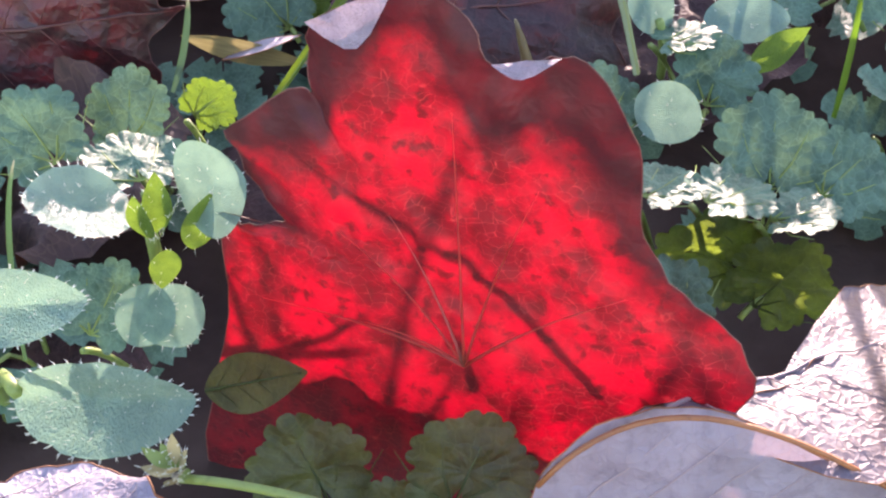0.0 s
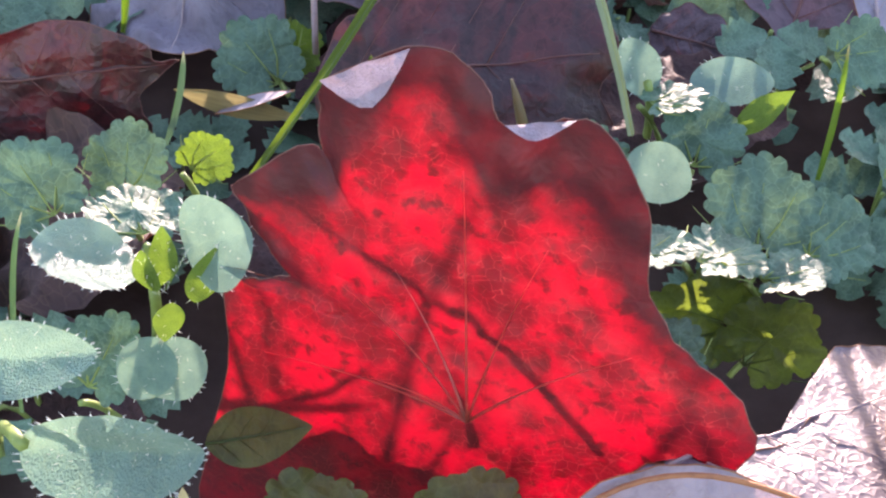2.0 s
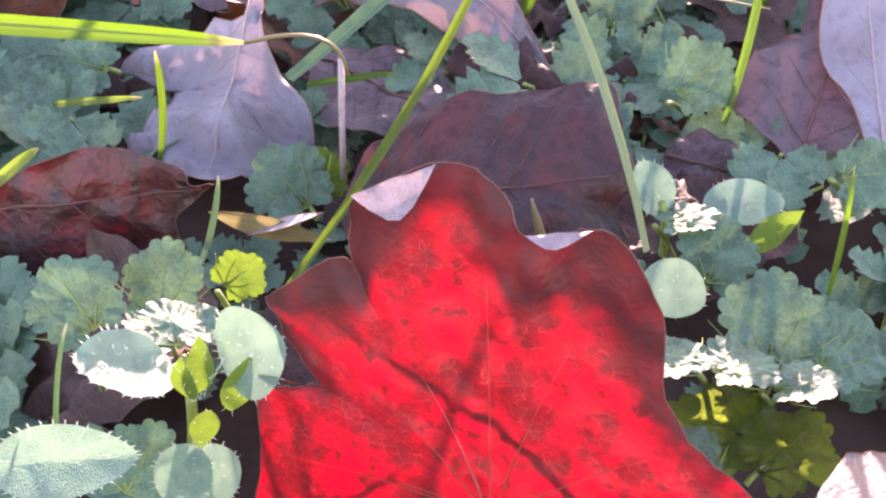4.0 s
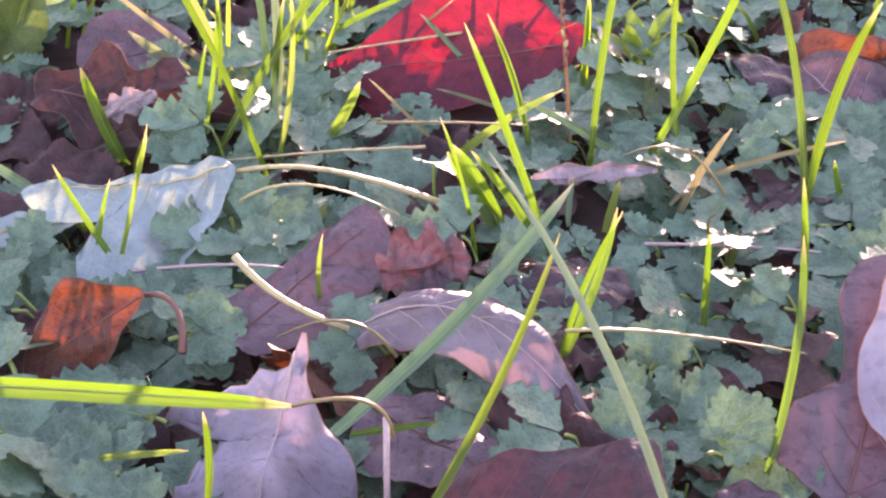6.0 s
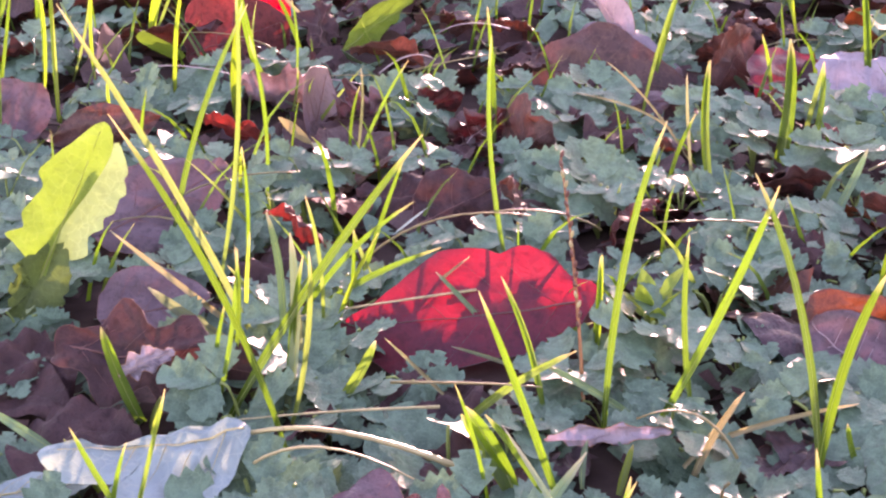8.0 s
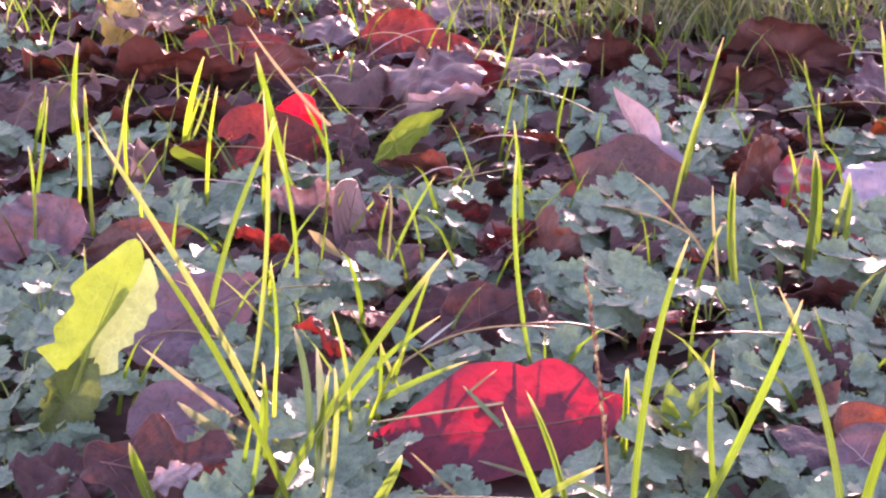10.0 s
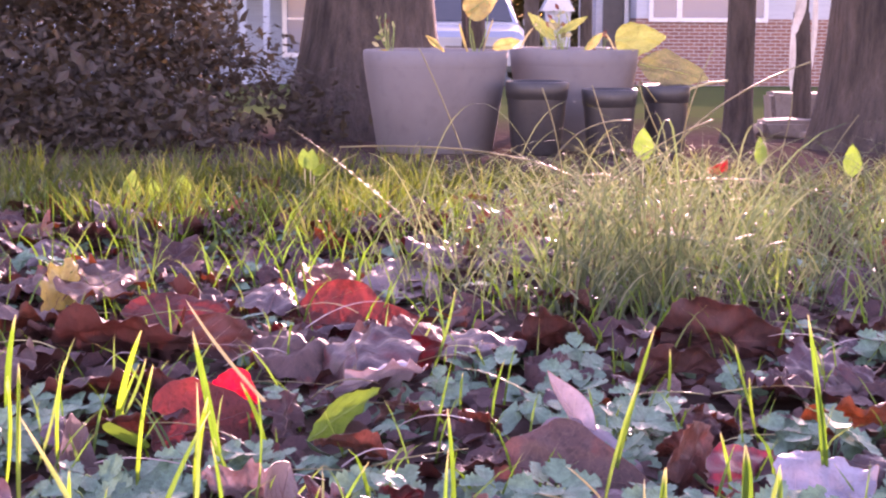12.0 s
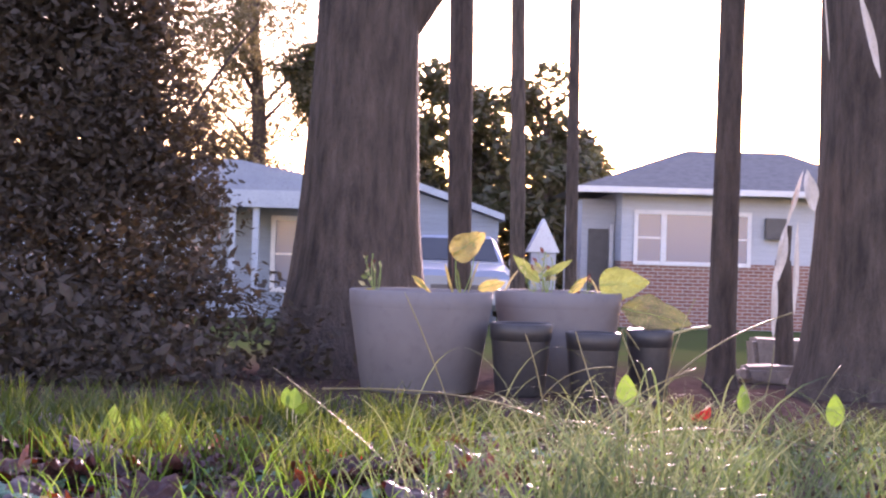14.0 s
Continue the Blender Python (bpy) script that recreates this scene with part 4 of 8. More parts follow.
# ---- leaves in the ground cover further back ----
leaf("crimson leaf half lit from behind among the weeds", (0.0369, 0.5912, 0.0135), (-0.0655, 0.5809, 0.0049), (-0.0101, 0.5613, -0.0114), rim=smooth_rim([(-0.03, 1.01), (-0.28, 0.90), (-0.58, 0.75), (-0.93, 0.61), (-1.00, 0.48), (-0.92, 0.37), (-0.82, 0.32), (-0.92, 0.24), (-0.75, 0.12), (-0.43, 0.05), (-0.22, -0.05), (0.16, 0.01), (0.57, 0.14), (0.62, 0.39), (0.75, 0.62), (0.77, 0.76), (0.53, 0.86), (0.22, 0.94)]), shape="heart", mat=CRIMSON, rib=RIB_DARK, wave=0.08, seed=121)
toothed = leaf("toothed bright green weed leaf folded along its midrib", (-0.198, 0.6, 0.0075), (-0.1587, 0.6, 0.089), (-0.1969, 0.6, 0.0572), rim=smooth_rim([(-0.00, 1.00), (-0.34, 0.91), (-0.33, 0.79), (-0.24, 0.66), (-0.10, 0.53), (-0.01, 0.43), (-0.02, 0.30), (-0.07, 0.15), (-0.12, -0.04), (0.22, 0.02), (0.34, 0.20), (0.66, 0.26), (1.00, 0.30), (0.70, 0.36), (0.83, 0.43), (0.73, 0.51), (0.64, 0.59), (0.76, 0.63), (0.80, 0.68), (0.41, 0.85)]), shape="dandelion", mat=LIME, rib=GREEN_STEM, veins=0, wave=0.06, seed=123, name="dandelion_leaf", category="plant")
half, _, _, _, _ = leaf_sheet((-0.1981, 0.5955, 0.0069), (-0.1618, 0.6272, 0.0705), (-0.1924, 0.6142, 0.0444), rim=smooth_rim([(0.05, 1.00), (-0.37, 0.97), (-0.73, 0.90), (-0.75, 0.85), (-1.00, 0.79), (-0.89, 0.75), (-0.95, 0.67), (-0.74, 0.62), (-0.87, 0.57), (-0.58, 0.50), (-0.82, 0.41), (-0.48, 0.35), (-0.19, 0.33), (-0.18, 0.25), (-0.04, 0.19), (-0.18, 0.10), (-0.04, -0.01), (0.12, 0.07), (0.14, 0.27), (0.32, 0.49), (0.15, 0.69)]), shape="dandelion", mat=DANDELION, wave=0.06, seed=124, name="folded_half")
half.transform(Matrix.Translation(-toothed.location))
child("folded_half", half, toothed, "pale green underside turned up")
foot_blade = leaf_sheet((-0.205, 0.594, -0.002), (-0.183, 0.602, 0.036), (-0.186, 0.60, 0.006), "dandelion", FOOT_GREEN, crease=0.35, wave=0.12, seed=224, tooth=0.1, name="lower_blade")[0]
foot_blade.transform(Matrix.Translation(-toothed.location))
child("lower_blade", foot_blade, toothed, "lower blade with its shade put into the dark green")
leaf("dark purple leaf lying behind the toothed leaf", (-0.1884, 0.6781, 0.006), (-0.1289, 0.7215, 0.03), (-0.1437, 0.6821, 0.004), "ovate", PURPLE, RIB_DARK, wave=0.2, seed=125)
leaf("flat purple leaf lying in the weeds", (-0.1667, 0.5891, 0.0057), (-0.1215, 0.5984, 0.0115), (-0.1497, 0.6131, 0.0207), rim=smooth_rim([(0.06, 0.00), (0.71, 0.09), (1.00, 0.28), (0.91, 0.59), (0.42, 0.93), (-0.01, 1.02), (-0.41, 0.82), (-0.41, 0.46), (-0.23, 0.17)]), shape="ovate", mat=PURPLE, rib=RIB_DARK, wave=0.1, seed=126)
leaf("torn dark brown leaf lying in the weeds", (-0.1691, 0.5347, 0.02), (-0.0865, 0.528, 0.012), (-0.1216, 0.5149, 0), "lobed", LITTER, RIB_DARK, wave=0.3, seed=127)
leaf("torn orange leaf edge lit from behind", (-0.1603, 0.5414, 0.016), (-0.1334, 0.5492, 0.014), (-0.1457, 0.5376, 0.022), "lobed", BROWN, RIB_DARK, wave=0.4, cup=0.4, seed=128)
leaf("pale lilac scrap of a torn leaf", (-0.1405, 0.5126, 0.02), (-0.1212, 0.5232, 0.024), (-0.1277, 0.5205, 0.016), "lobed", LILAC, RIB_PALE, wave=0.4, seed=130)
leaf("lilac-brown leaf with a curled end", (0.1439, 0.5497, -0.0003), (0.1222, 0.5672, 0.0172), (0.1151, 0.5474, -0.0026), rim=smooth_rim([(0.13, 0.94), (-0.19, 0.95), (-0.53, 0.81), (-0.80, 0.53), (-1.00, 0.21), (-0.63, -0.12), (0.00, -0.09), (0.34, 0.31), (0.58, 0.65)]), shape="ovate", mat=PURPLE, rib=RIB_PALE, wave=0.2, seed=129)
leaf("red-brown curl of a leaf end lit from behind", (0.1223, 0.5705, 0.0182), (0.1561, 0.5714, 0.0213), (0.1384, 0.5734, 0.0279), rim=smooth_rim([(-0.12, -0.02), (0.77, 0.06), (1.00, 0.30), (0.71, 0.55), (0.26, 1.01), (-0.79, 0.98), (-0.37, 0.73), (-0.06, 0.34), (-0.43, 0.07)]), shape="ovate", mat=ORANGE, rib=None, wave=0.25, cup=-0.4, seed=122, veins=0)
leaf("dark red leaf with a bright red lit end", (-0.2079, 1.0327, 0.002), (-0.141, 1.08, 0.0159), (-0.1806, 1.08, 0.0429), "ovate", RUSSET, RIB_DARK, wave=0.1, seed=131)
# Lit end of the leaf above, added as its own piece in brighter red.
leaf("brighter red piece for the lit end of the dark red leaf", (-0.1744, 1.09, 0.0322), (-0.1422, 1.09, 0.0154), (-0.1537, 1.09, 0.0426), "ovate", RED_LEAF, None, wave=0.1, seed=132, veins=0)
leaf("narrow yellow-green leaf lit from behind", (-0.1005, 1.0119, 0.012), (-0.0517, 1.06, 0.037), (-0.0744, 1.05, 0.0116), "lance", LIME, GREEN_STEM, wave=0.15, seed=133, name="weed_leaf", category="plant")
rolled = leaf("large rolled grey-purple leaf with a ragged ridge", (0.0261, 0.9405, 0.0176), (0.122, 0.9332, 0.0054), (0.0796, 0.9559, 0.0432), rim=smooth_rim([(-0.10, -0.01), (0.41, 0.05), (0.61, 0.17), (0.80, 0.27), (0.97, 0.34), (1.00, 0.48), (0.66, 0.68), (0.34, 0.88), (-0.08, 1.04), (-0.30, 0.72), (-0.43, 0.40), (-0.43, 0.15), (-0.47, 0.04)]), shape="ovate", mat=BROWN, rib=RIB_DARK, cup=-0.2, wave=0.15, seed=134)
# Sheet over the ridge; the bright lit top is put into its paler colour.
top_side = leaf_sheet((0.042, 0.958, 0.025), (0.124, 0.96, -0.001), (0.088, 0.976, 0.039), "ovate", LILAC_DARK, cup=-0.3, wave=0.22, seed=234, rings=6, name="folded_side")[0]
top_side.transform(Matrix.Translation(-rolled.location))
child("folded_side", top_side, rolled, "upper side folded over the ridge, its brightness put into a paler colour")
leaf("pale rolled leaf edge pointing upwards", (0.0914, 0.98, 0.0136), (0.0609, 1, 0.0643), (0.0835, 0.98, 0.0439), "lance", LILAC, RIB_PALE, cup=-0.5, seed=135)
leaf("brown leaf curled into a ring", (0.0069, 0.8241, 0), (0.0306, 0.8, 0.0215), (0.0199, 0.8, 0.0435), "ovate", BROWN, RIB_DARK, cup=-0.8, wave=0.2, seed=136)
leaf("dark curled leaf with a pale edge", (-0.0198, 0.8331, 0), (0.0067, 0.82, 0.0275), (-0.0133, 0.82, 0.0323), "lobed", DARK_RED, RIB_PALE, wave=0.4, seed=137)
leaf("dark brown leaf standing on edge", (0.1334, 0.9387, 0), (0.1672, 0.98, 0.0327), (0.1719, 0.98, 0.0024), "ovate", BROWN, RIB_DARK, cup=0.3, wave=0.2, seed=138)
leaf("pinkish red leaf behind grass blades", (0.1576, 0.9186, 0.01), (0.2274, 1, 0.0004), (0.2006, 1, 0.0196), "ovate", CRIMSON, RIB_DARK, wave=0.2, seed=139)
leaf("pale lilac leaf lying flat", (0.1997, 0.9076, 0.01), (0.2602, 0.9218, 0.02), (0.2322, 0.9494, 0.03), "pear", LILAC, RIB_PALE, wave=0.2, seed=140)
leaf("curled purple leaf beside grass", (-0.2712, 0.8212, 0), (-0.2838, 0.85, 0.0404), (-0.247, 0.84, 0.0135), "ovate", PURPLE, RIB_DARK, cup=0.5, wave=0.3, seed=141)
leaf("brown folded leaf lying in the weeds", (-0.2485, 0.8307, 0), (-0.187, 0.8312, 0.02), (-0.2117, 0.8306, 0.03), "ovate", BROWN, RIB_DARK, cup=-0.3, wave=0.2, seed=142)
leaf("narrow purple leaf standing on its tip", (-0.1032, 0.8417, 0), (-0.0986, 0.9, 0.0293), (-0.0889, 0.9, 0.0046), "ovate", PURPLE, RIB_DARK, cup=0.2, seed=143)
leaf("dark leaf folded behind a purple one", (-0.0922, 0.8613, 0), (-0.0632, 0.8739, 0.02), (-0.0809, 0.8528, 0.04), "lobed", PURPLE, RIB_PALE, wave=0.4, seed=144)
leaf("small dark red leaf in the weeds", (-0.0468, 0.873, 0.01), (-0.0171, 0.8742, 0.02), (-0.0299, 0.864, 0.03), "ovate", DARK_RED, RIB_DARK, wave=0.2, seed=145)
leaf("dark upright purple leaf scrap", (-0.2424, 0.9242, 0), (-0.2444, 1, 0.0229), (-0.2345, 1, -0.0084), "lance", PURPLE, RIB_DARK, cup=0.3, seed=146)

# ---- leaf litter before the lawn ----
leaf("yellow lobed leaf tip standing up", (-0.3937, 1.4642, 0), (-0.3868, 1.55, 0.044), (-0.3758, 1.55, 0.0121), "lobed", YELLOW, RIB_DARK, wave=0.2, seed=151)
leaf("orange-brown lobed leaf spotted with yellow", (-0.3527, 1.4113, 0.03), (-0.3323, 1.6, 0.0275), (-0.3726, 1.6, 0.033), "lobed", ORANGE, RIB_DARK, wave=0.3, seed=152)
leaf("long red leaf with its rim in the sun", (-0.3078, 1.3975, 0.02), (-0.2114, 1.45, 0.0163), (-0.2625, 1.45, 0.032), "ovate", RUSSET, RIB_DARK, wave=0.15, seed=153)
leaf("dark purple leaf lying under a red leaf", (-0.3511, 1.3422, 0.005), (-0.2227, 1.2814, 0.02), (-0.2799, 1.2611, 0.05), "ovate", LITTER, RIB_DARK, wave=0.2, seed=154)
leaf("dark purple leaf with curled grey rim", (-0.2495, 1.3484, 0.005), (-0.1536, 1.2637, 0.02), (-0.1974, 1.3047, 0.04), "ovate", LITTER, RIB_PALE, wave=0.3, seed=155)
leaf("red leaf folded over tall grass", (-0.1456, 1.5235, 0.02), (-0.0838, 1.7, -0.0054), (-0.1249, 1.7, 0.0228), "ovate", RUSSET, RIB_DARK, wave=0.2, seed=156)
leaf("large dark red leaf with a ragged end", (-0.1715, 1.4551, 0.0103), (0.0023, 1.4339, -0.0321), (-0.0712, 1.4665, 0.0329), rim=smooth_rim([(0.03, 0.03), (0.46, 0.12), (0.72, 0.14), (0.96, 0.26), (1.00, 0.42), (0.77, 0.53), (0.71, 0.69), (0.57, 0.89), (0.10, 0.99), (-0.17, 0.89), (0.12, 0.68), (-0.36, 0.53), (-0.27, 0.40), (-0.18, 0.27), (-0.22, 0.12)]), shape="lobed", mat=RUSSET, rib=RIB_DARK, wave=0.15, seed=157)
leaf("red leaf lobe hanging towards the ground", (-0.0522, 1.45, 0.0129), (0.0022, 1.2757, 0), (-0.0114, 1.42, 0.0087), "lance", RUSSET, RIB_DARK, wave=0.2, seed=158)
leaf("dark red leaf in the shade of the litter", (-0.0927, 1.2703, 0), (-0.0072, 1.2275, 0.03), (-0.0492, 1.2437, 0.04), "ovate", DARK_RED, RIB_DARK, wave=0.2, seed=159)
leaf("pale grey-lilac leaf leaning in the grass", (-0.0627, 1.5734, 0), (-0.051, 1.75, 0.022), (-0.0149, 1.70, 0.012), "ovate", PURPLE, RIB_PALE, wave=0.15, seed=160)
leaf("pale lilac leaf lying along the ground", (-0.0997, 1.1364, 0.01), (-0.0195, 1.1575, 0.03), (-0.0561, 1.113, 0.04), "lance", LILAC, RIB_PALE, wave=0.2, seed=161)
leaf("crumpled purple leaf in the litter", (-0.343, 1.7026, 0.01), (-0.2989, 1.8, 0.0211), (-0.332, 1.8, 0.0442), "lobed", LITTER, RIB_DARK, wave=0.4, seed=162)
leaf("crumpled dark leaf by the lawn", (-0.3854, 2.8231, -0.0329), (-0.2973, 2.6, 0.0136), (-0.3212, 2.6, 0.0277), "ovate", LITTER, RIB_DARK, wave=0.3, seed=163)
leaf("small red leaf in the grass", (-0.1554, 2.2197, -0.0088), (-0.0989, 2.1, 0.0204), (-0.1238, 2.1, 0.0357), "maple", RED_LEAF, None, wave=0.3, seed=164, veins=0)
leaf("small orange leaf in the grass", (-0.0002, 2.5765, -0.0231), (0.0421, 2.3, 0.0253), (0.0208, 2.3, 0.0352), "maple", ORANGE, None, wave=0.3, seed=165, veins=0)
leaf("small red leaf beyond the tuft", (0.5507, 3.3795, -0.0552), (0.4566, 2.6, 0.047), (0.4374, 2.6, 0.0516), "ovate", RED_LEAF, None, wave=0.3, seed=166, veins=0)
leaf("pale leaf scrap lying in the grass shade", (-0.3124, 1.7257, 0), (-0.2657, 1.6, 0.0374), (-0.2775, 1.6, 0.0403), "lobed", LILAC, None, wave=0.3, seed=167, veins=0)
leaf("large dull purple leaf lying before the tuft", (0.045, 1.33, 0.006), (0.125, 1.345, 0.012), (0.077, 1.285, 0.042), "ovate", LITTER, RIB_DARK, wave=0.25, seed=301)
leaf("reddish purple leaf leaning in the litter", (0.14, 1.23, 0.004), (0.218, 1.24, 0.012), (0.181, 1.215, 0.038), "ovate", LITTER, RIB_DARK, wave=0.25, seed=302)
leaf("large dark brown leaf at the foot of the tuft", (0.185, 1.37, 0.004), (0.30, 1.345, 0.012), (0.24, 1.33, 0.05), "pear", LITTER, RIB_DARK, wave=0.25, seed=303)
leaf("olive and orange leaf with a torn lit edge", (0.232, 1.075, 0.006), (0.312, 1.065, 0.02), (0.27, 1.05, 0.034), "lobed", ORANGE, RIB_DARK, wave=0.3, seed=304)
leaf("crumpled lilac leaf before the tuft", (-0.006, 1.285, 0.004), (0.034, 1.24, 0.024), (0.02, 1.27, 0.028), "lobed", LILAC_DARK, RIB_PALE, wave=0.4, seed=305)
leaf("dark purple leaf lying in the shade of the weeds", (-0.325, 1.12, 0.006), (-0.235, 1.16, 0.016), (-0.28, 1.10, 0.03), "ovate", LITTER, RIB_DARK, wave=0.25, seed=306)
leaf("broad dark brown leaf lying among the weeds", (-0.27, 1.035, 0.006), (-0.185, 1.06, 0.014), (-0.23, 1.02, 0.026), "ovate", LITTER, RIB_DARK, wave=0.25, seed=307)
leaf("dark leaf with a pale curled rim in the litter", (-0.385, 1.21, 0.006), (-0.30, 1.24, 0.012), (-0.34, 1.19, 0.03), "ovate", LITTER, RIB_PALE, wave=0.3, seed=308)

leaf("ragged dry leaf edge shining in the sun", (0.0147, 0.4787, 0.012), (0.0587, 0.4807, 0.014), (0.0371, 0.4796, 0.018), "lobed", LILAC, None, wave=0.5, seed=171, veins=0)
leaf("dry pale strip of grass leaf", (-0.1204, 0.8311, 0.02), (-0.0982, 0.8102, 0.01), (-0.1072, 0.8191, 0.018), "lance", STRAW, None, name="dry_grass_leaf", seed=172, veins=0)
leaf("pale split end of a grass leaf", (-0.0456, 0.6245, 0.03), (-0.0296, 0.6342, 0.04), (-0.0365, 0.6311, 0.036), "lance", PALE_BLUE, None, name="dry_grass_leaf", seed=173, veins=0)
leaf("pale young leaf behind grass blades", (-0.2121, 1.0138, 0.004), (-0.2183, 0.95, 0.0402), (-0.2034, 0.95, 0.0356), "lance", LIME, GREEN_STEM, name="weed_leaf", category="plant", seed=174, veins=2)
sprout = thing("weed_sprout", (0.0613, 0.5758, 0), "small pale green weed sprout catching the sun", "plant")
for k in range(9):
    w = k * 2.4
    b = sprout.location + Vector((0.003 * math.cos(w), 0.003 * math.sin(w), 0.012 + 0.001 * k))
    t = b + Vector((0.011 * math.cos(w), 0.008 * math.sin(w), 0.007 + 0.001 * k))
    weed_leaf(sprout, b, t, b.lerp(t, 0.5) + Vector((-0.004 * math.sin(w), 0.004 * math.cos(w), 0)), "lance", LIME, seed=180 + k, cup=0.3, stem_to=sprout.location)


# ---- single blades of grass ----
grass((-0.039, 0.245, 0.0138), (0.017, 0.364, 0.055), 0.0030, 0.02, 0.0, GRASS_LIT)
grass((0.0381, 0.235, 0.0377), (-0.0022, 0.36, 0.0813), 0.0028, 0.05, 0.0, GRASS_BLUE, "long blue-green grass blade leaning over the leaves")
grass((-0.0415, 0.320, 0.022), (0.023, 0.40, 0.051), 0.0056, 0.02, 0.0, GRASS_BLUE, "broad blue-green grass blade leaning over the leaves")
grass((0.0688, 0.32, 0.0087), (0.08, 0.357, 0.058), 0.0030, 0.12)
grass((0.0206, 0.38, 0.0042), (0.036, 0.4, 0.043), 0.0034, 0.05)
grass((-0.0722, 0.3, 0.0111), (-0.0709, 0.305, 0.0397), 0.0028, 0.0)
grass((-0.1429, 0.3, 0.0523), (-0.0476, 0.3, 0.0449), 0.0062, 0.0, 0.0, GRASS, "broad yellow-green grass blade lying level with a dry tip")
stalk_line("thin curled dry end of a grass blade", arc((-0.0489, 0.3, 0.0449), (-0.0264, 0.3, 0.0522), (-0.0251, 0.298, 0.0375), 9), 0.0005, STRAW, "dry_grass_tip", "grass")
grass((-0.0974, 0.25, 0.0404), (-0.0851, 0.25, 0.0515), 0.0034, 0.05)
grass((0.0833, 0.255, 0.008), (0.0862, 0.265, 0.0371), 0.0018, 0.05)
grass((-0.0128, 0.27, 0.0219), (-0.0131, 0.27, 0.0292), 0.0018, 0.0)
grass((-0.0573, 0.26, 0.0117), (-0.0528, 0.27, 0.0295), 0.0022, 0.0, 0.0, GRASS_BLUE)
grass((-0.1035, 0.3251, 0.01), (-0.08, 0.3257, 0.012), 0.0026, 0.0)
grass((-0.0389, 0.3379, 0.008), (-0.0149, 0.3379, 0.012), 0.0026, 0.0)
grass((-0.1137, 0.4255, 0), (-0.1341, 0.4255, 0.0444), 0.0026, 0.05)
grass((-0.1255, 0.4284, 0), (-0.1178, 0.4284, 0.0378), 0.002, 0.0)
grass((-0.12, 0.4256, 0), (-0.1036, 0.4256, 0.0579), 0.002, 0.0)
grass((-0.0514, 0.4024, 0), (-0.0503, 0.4024, 0.0327), 0.002, 0.0)
grass((0.0639, 0.3994, 0), (0.0632, 0.3994, 0.0363), 0.0026, 0.0)
stalk_line("dry curled tip on a cut grass blade", arc((0.0622, 0.395, 0.037), (0.0606, 0.395, 0.0416), (0.0637, 0.395, 0.044), 5), 0.0005, STRAW, "dry_grass_tip", "grass")
grass((0.0912, 0.3916, 0), (0.0867, 0.3916, 0.057), 0.003, 0.0)
grass((0.0197, 0.3838, 0), (0.0358, 0.3838, 0.0506), 0.0026, 0.0)
grass((0.0205, 0.4407, 0), (-0.0083, 0.4407, 0.0839), 0.0032, 0.05)
grass((0.0045, 0.455, 0), (-0.0131, 0.47, 0.029), 0.0085, 0.05)
grass((0.0165, 0.4515, 0), (-0.0062, 0.4515, 0.0356), 0.0036, 0.1)
grass((-0.0042, 0.441, 0), (-0.0158, 0.441, 0.0523), 0.0018, 0.05)
grass((0.0154, 0.512, 0), (0.0013, 0.512, 0.0548), 0.002, 0.05)
# middle distance
grass((-0.0712, 0.4693, 0), (-0.1242, 0.4693, 0.1316), 0.0034, 0.02)
grass((-0.0902, 0.5521, 0), (-0.1769, 0.6121, 0.1342), 0.0036, 0.02)
grass((-0.1015, 0.5081, 0), (-0.0279, 0.5281, 0.1063), 0.0042, 0.05)
grass((-0.1526, 0.678, 0), (-0.1149, 0.708, 0.1118), 0.0034, 0.05)
grass((-0.1228, 0.6246, 0), (-0.1118, 0.6546, 0.1387), 0.0030, 0.0)
grass((-0.114, 0.722, 0), (-0.1172, 0.722, 0.0936), 0.0030, 0.05)
grass((-0.0787, 0.5189, 0), (-0.0712, 0.5189, 0.0639), 0.0032, 0.0)
grass((-0.0863, 0.5571, 0), (-0.0892, 0.5571, 0.0661), 0.0044, 0.12, 0.0, GRASS_BLUE)
grass((-0.1042, 0.5329, 0), (-0.0979, 0.5329, 0.0618), 0.0026, 0.0)
grass((-0.1121, 0.6369, 0), (-0.1099, 0.6369, 0.065), 0.0024, 0.0)
grass((-0.1074, 0.5192, 0), (-0.1, 0.5192, 0.0463), 0.0022, 0.0)
grass((-0.0719, 0.5724, 0), (-0.076, 0.5724, 0.0673), 0.0024, 0.05)
grass((-0.0625, 0.5998, 0), (-0.0596, 0.5998, 0.0435), 0.0022, 0.0)
grass((-0.0618, 0.6235, 0), (-0.039, 0.6235, 0.0674), 0.0026, 0.0)
grass((-0.0853, 0.5889, 0), (-0.0343, 0.5889, 0.0585), 0.0030, 0.1)
grass((-0.0838, 0.5973, 0), (-0.0235, 0.5973, 0.0354), 0.0034, 0.1)
grass((-0.1324, 0.5106, 0), (-0.1444, 0.5106, 0.0393), 0.0058, 0.0, 0.0, GRASS, "cut grass blade with a frayed pale end")
grass((-0.1284, 0.5062, 0), (-0.1235, 0.5062, 0.0139), 0.0026, 0.0)
grass((-0.062, 0.5232, 0), (-0.0462, 0.5232, 0.0281), 0.0054, 0.0, 0.0, GRASS, "cut grass blade with a frayed pale end")
grass((-0.0950, 0.555, 0.004), (-0.141, 0.575, 0.027), 0.0062, 0.0, 0.0, STRAND, "dry cut grass blade with a frayed end")
grass((-0.0981, 0.5781, 0), (-0.1552, 0.5781, 0.0504), 0.0030, 0.0, 0.0, STRAW, "dry split grass blade leaning over")
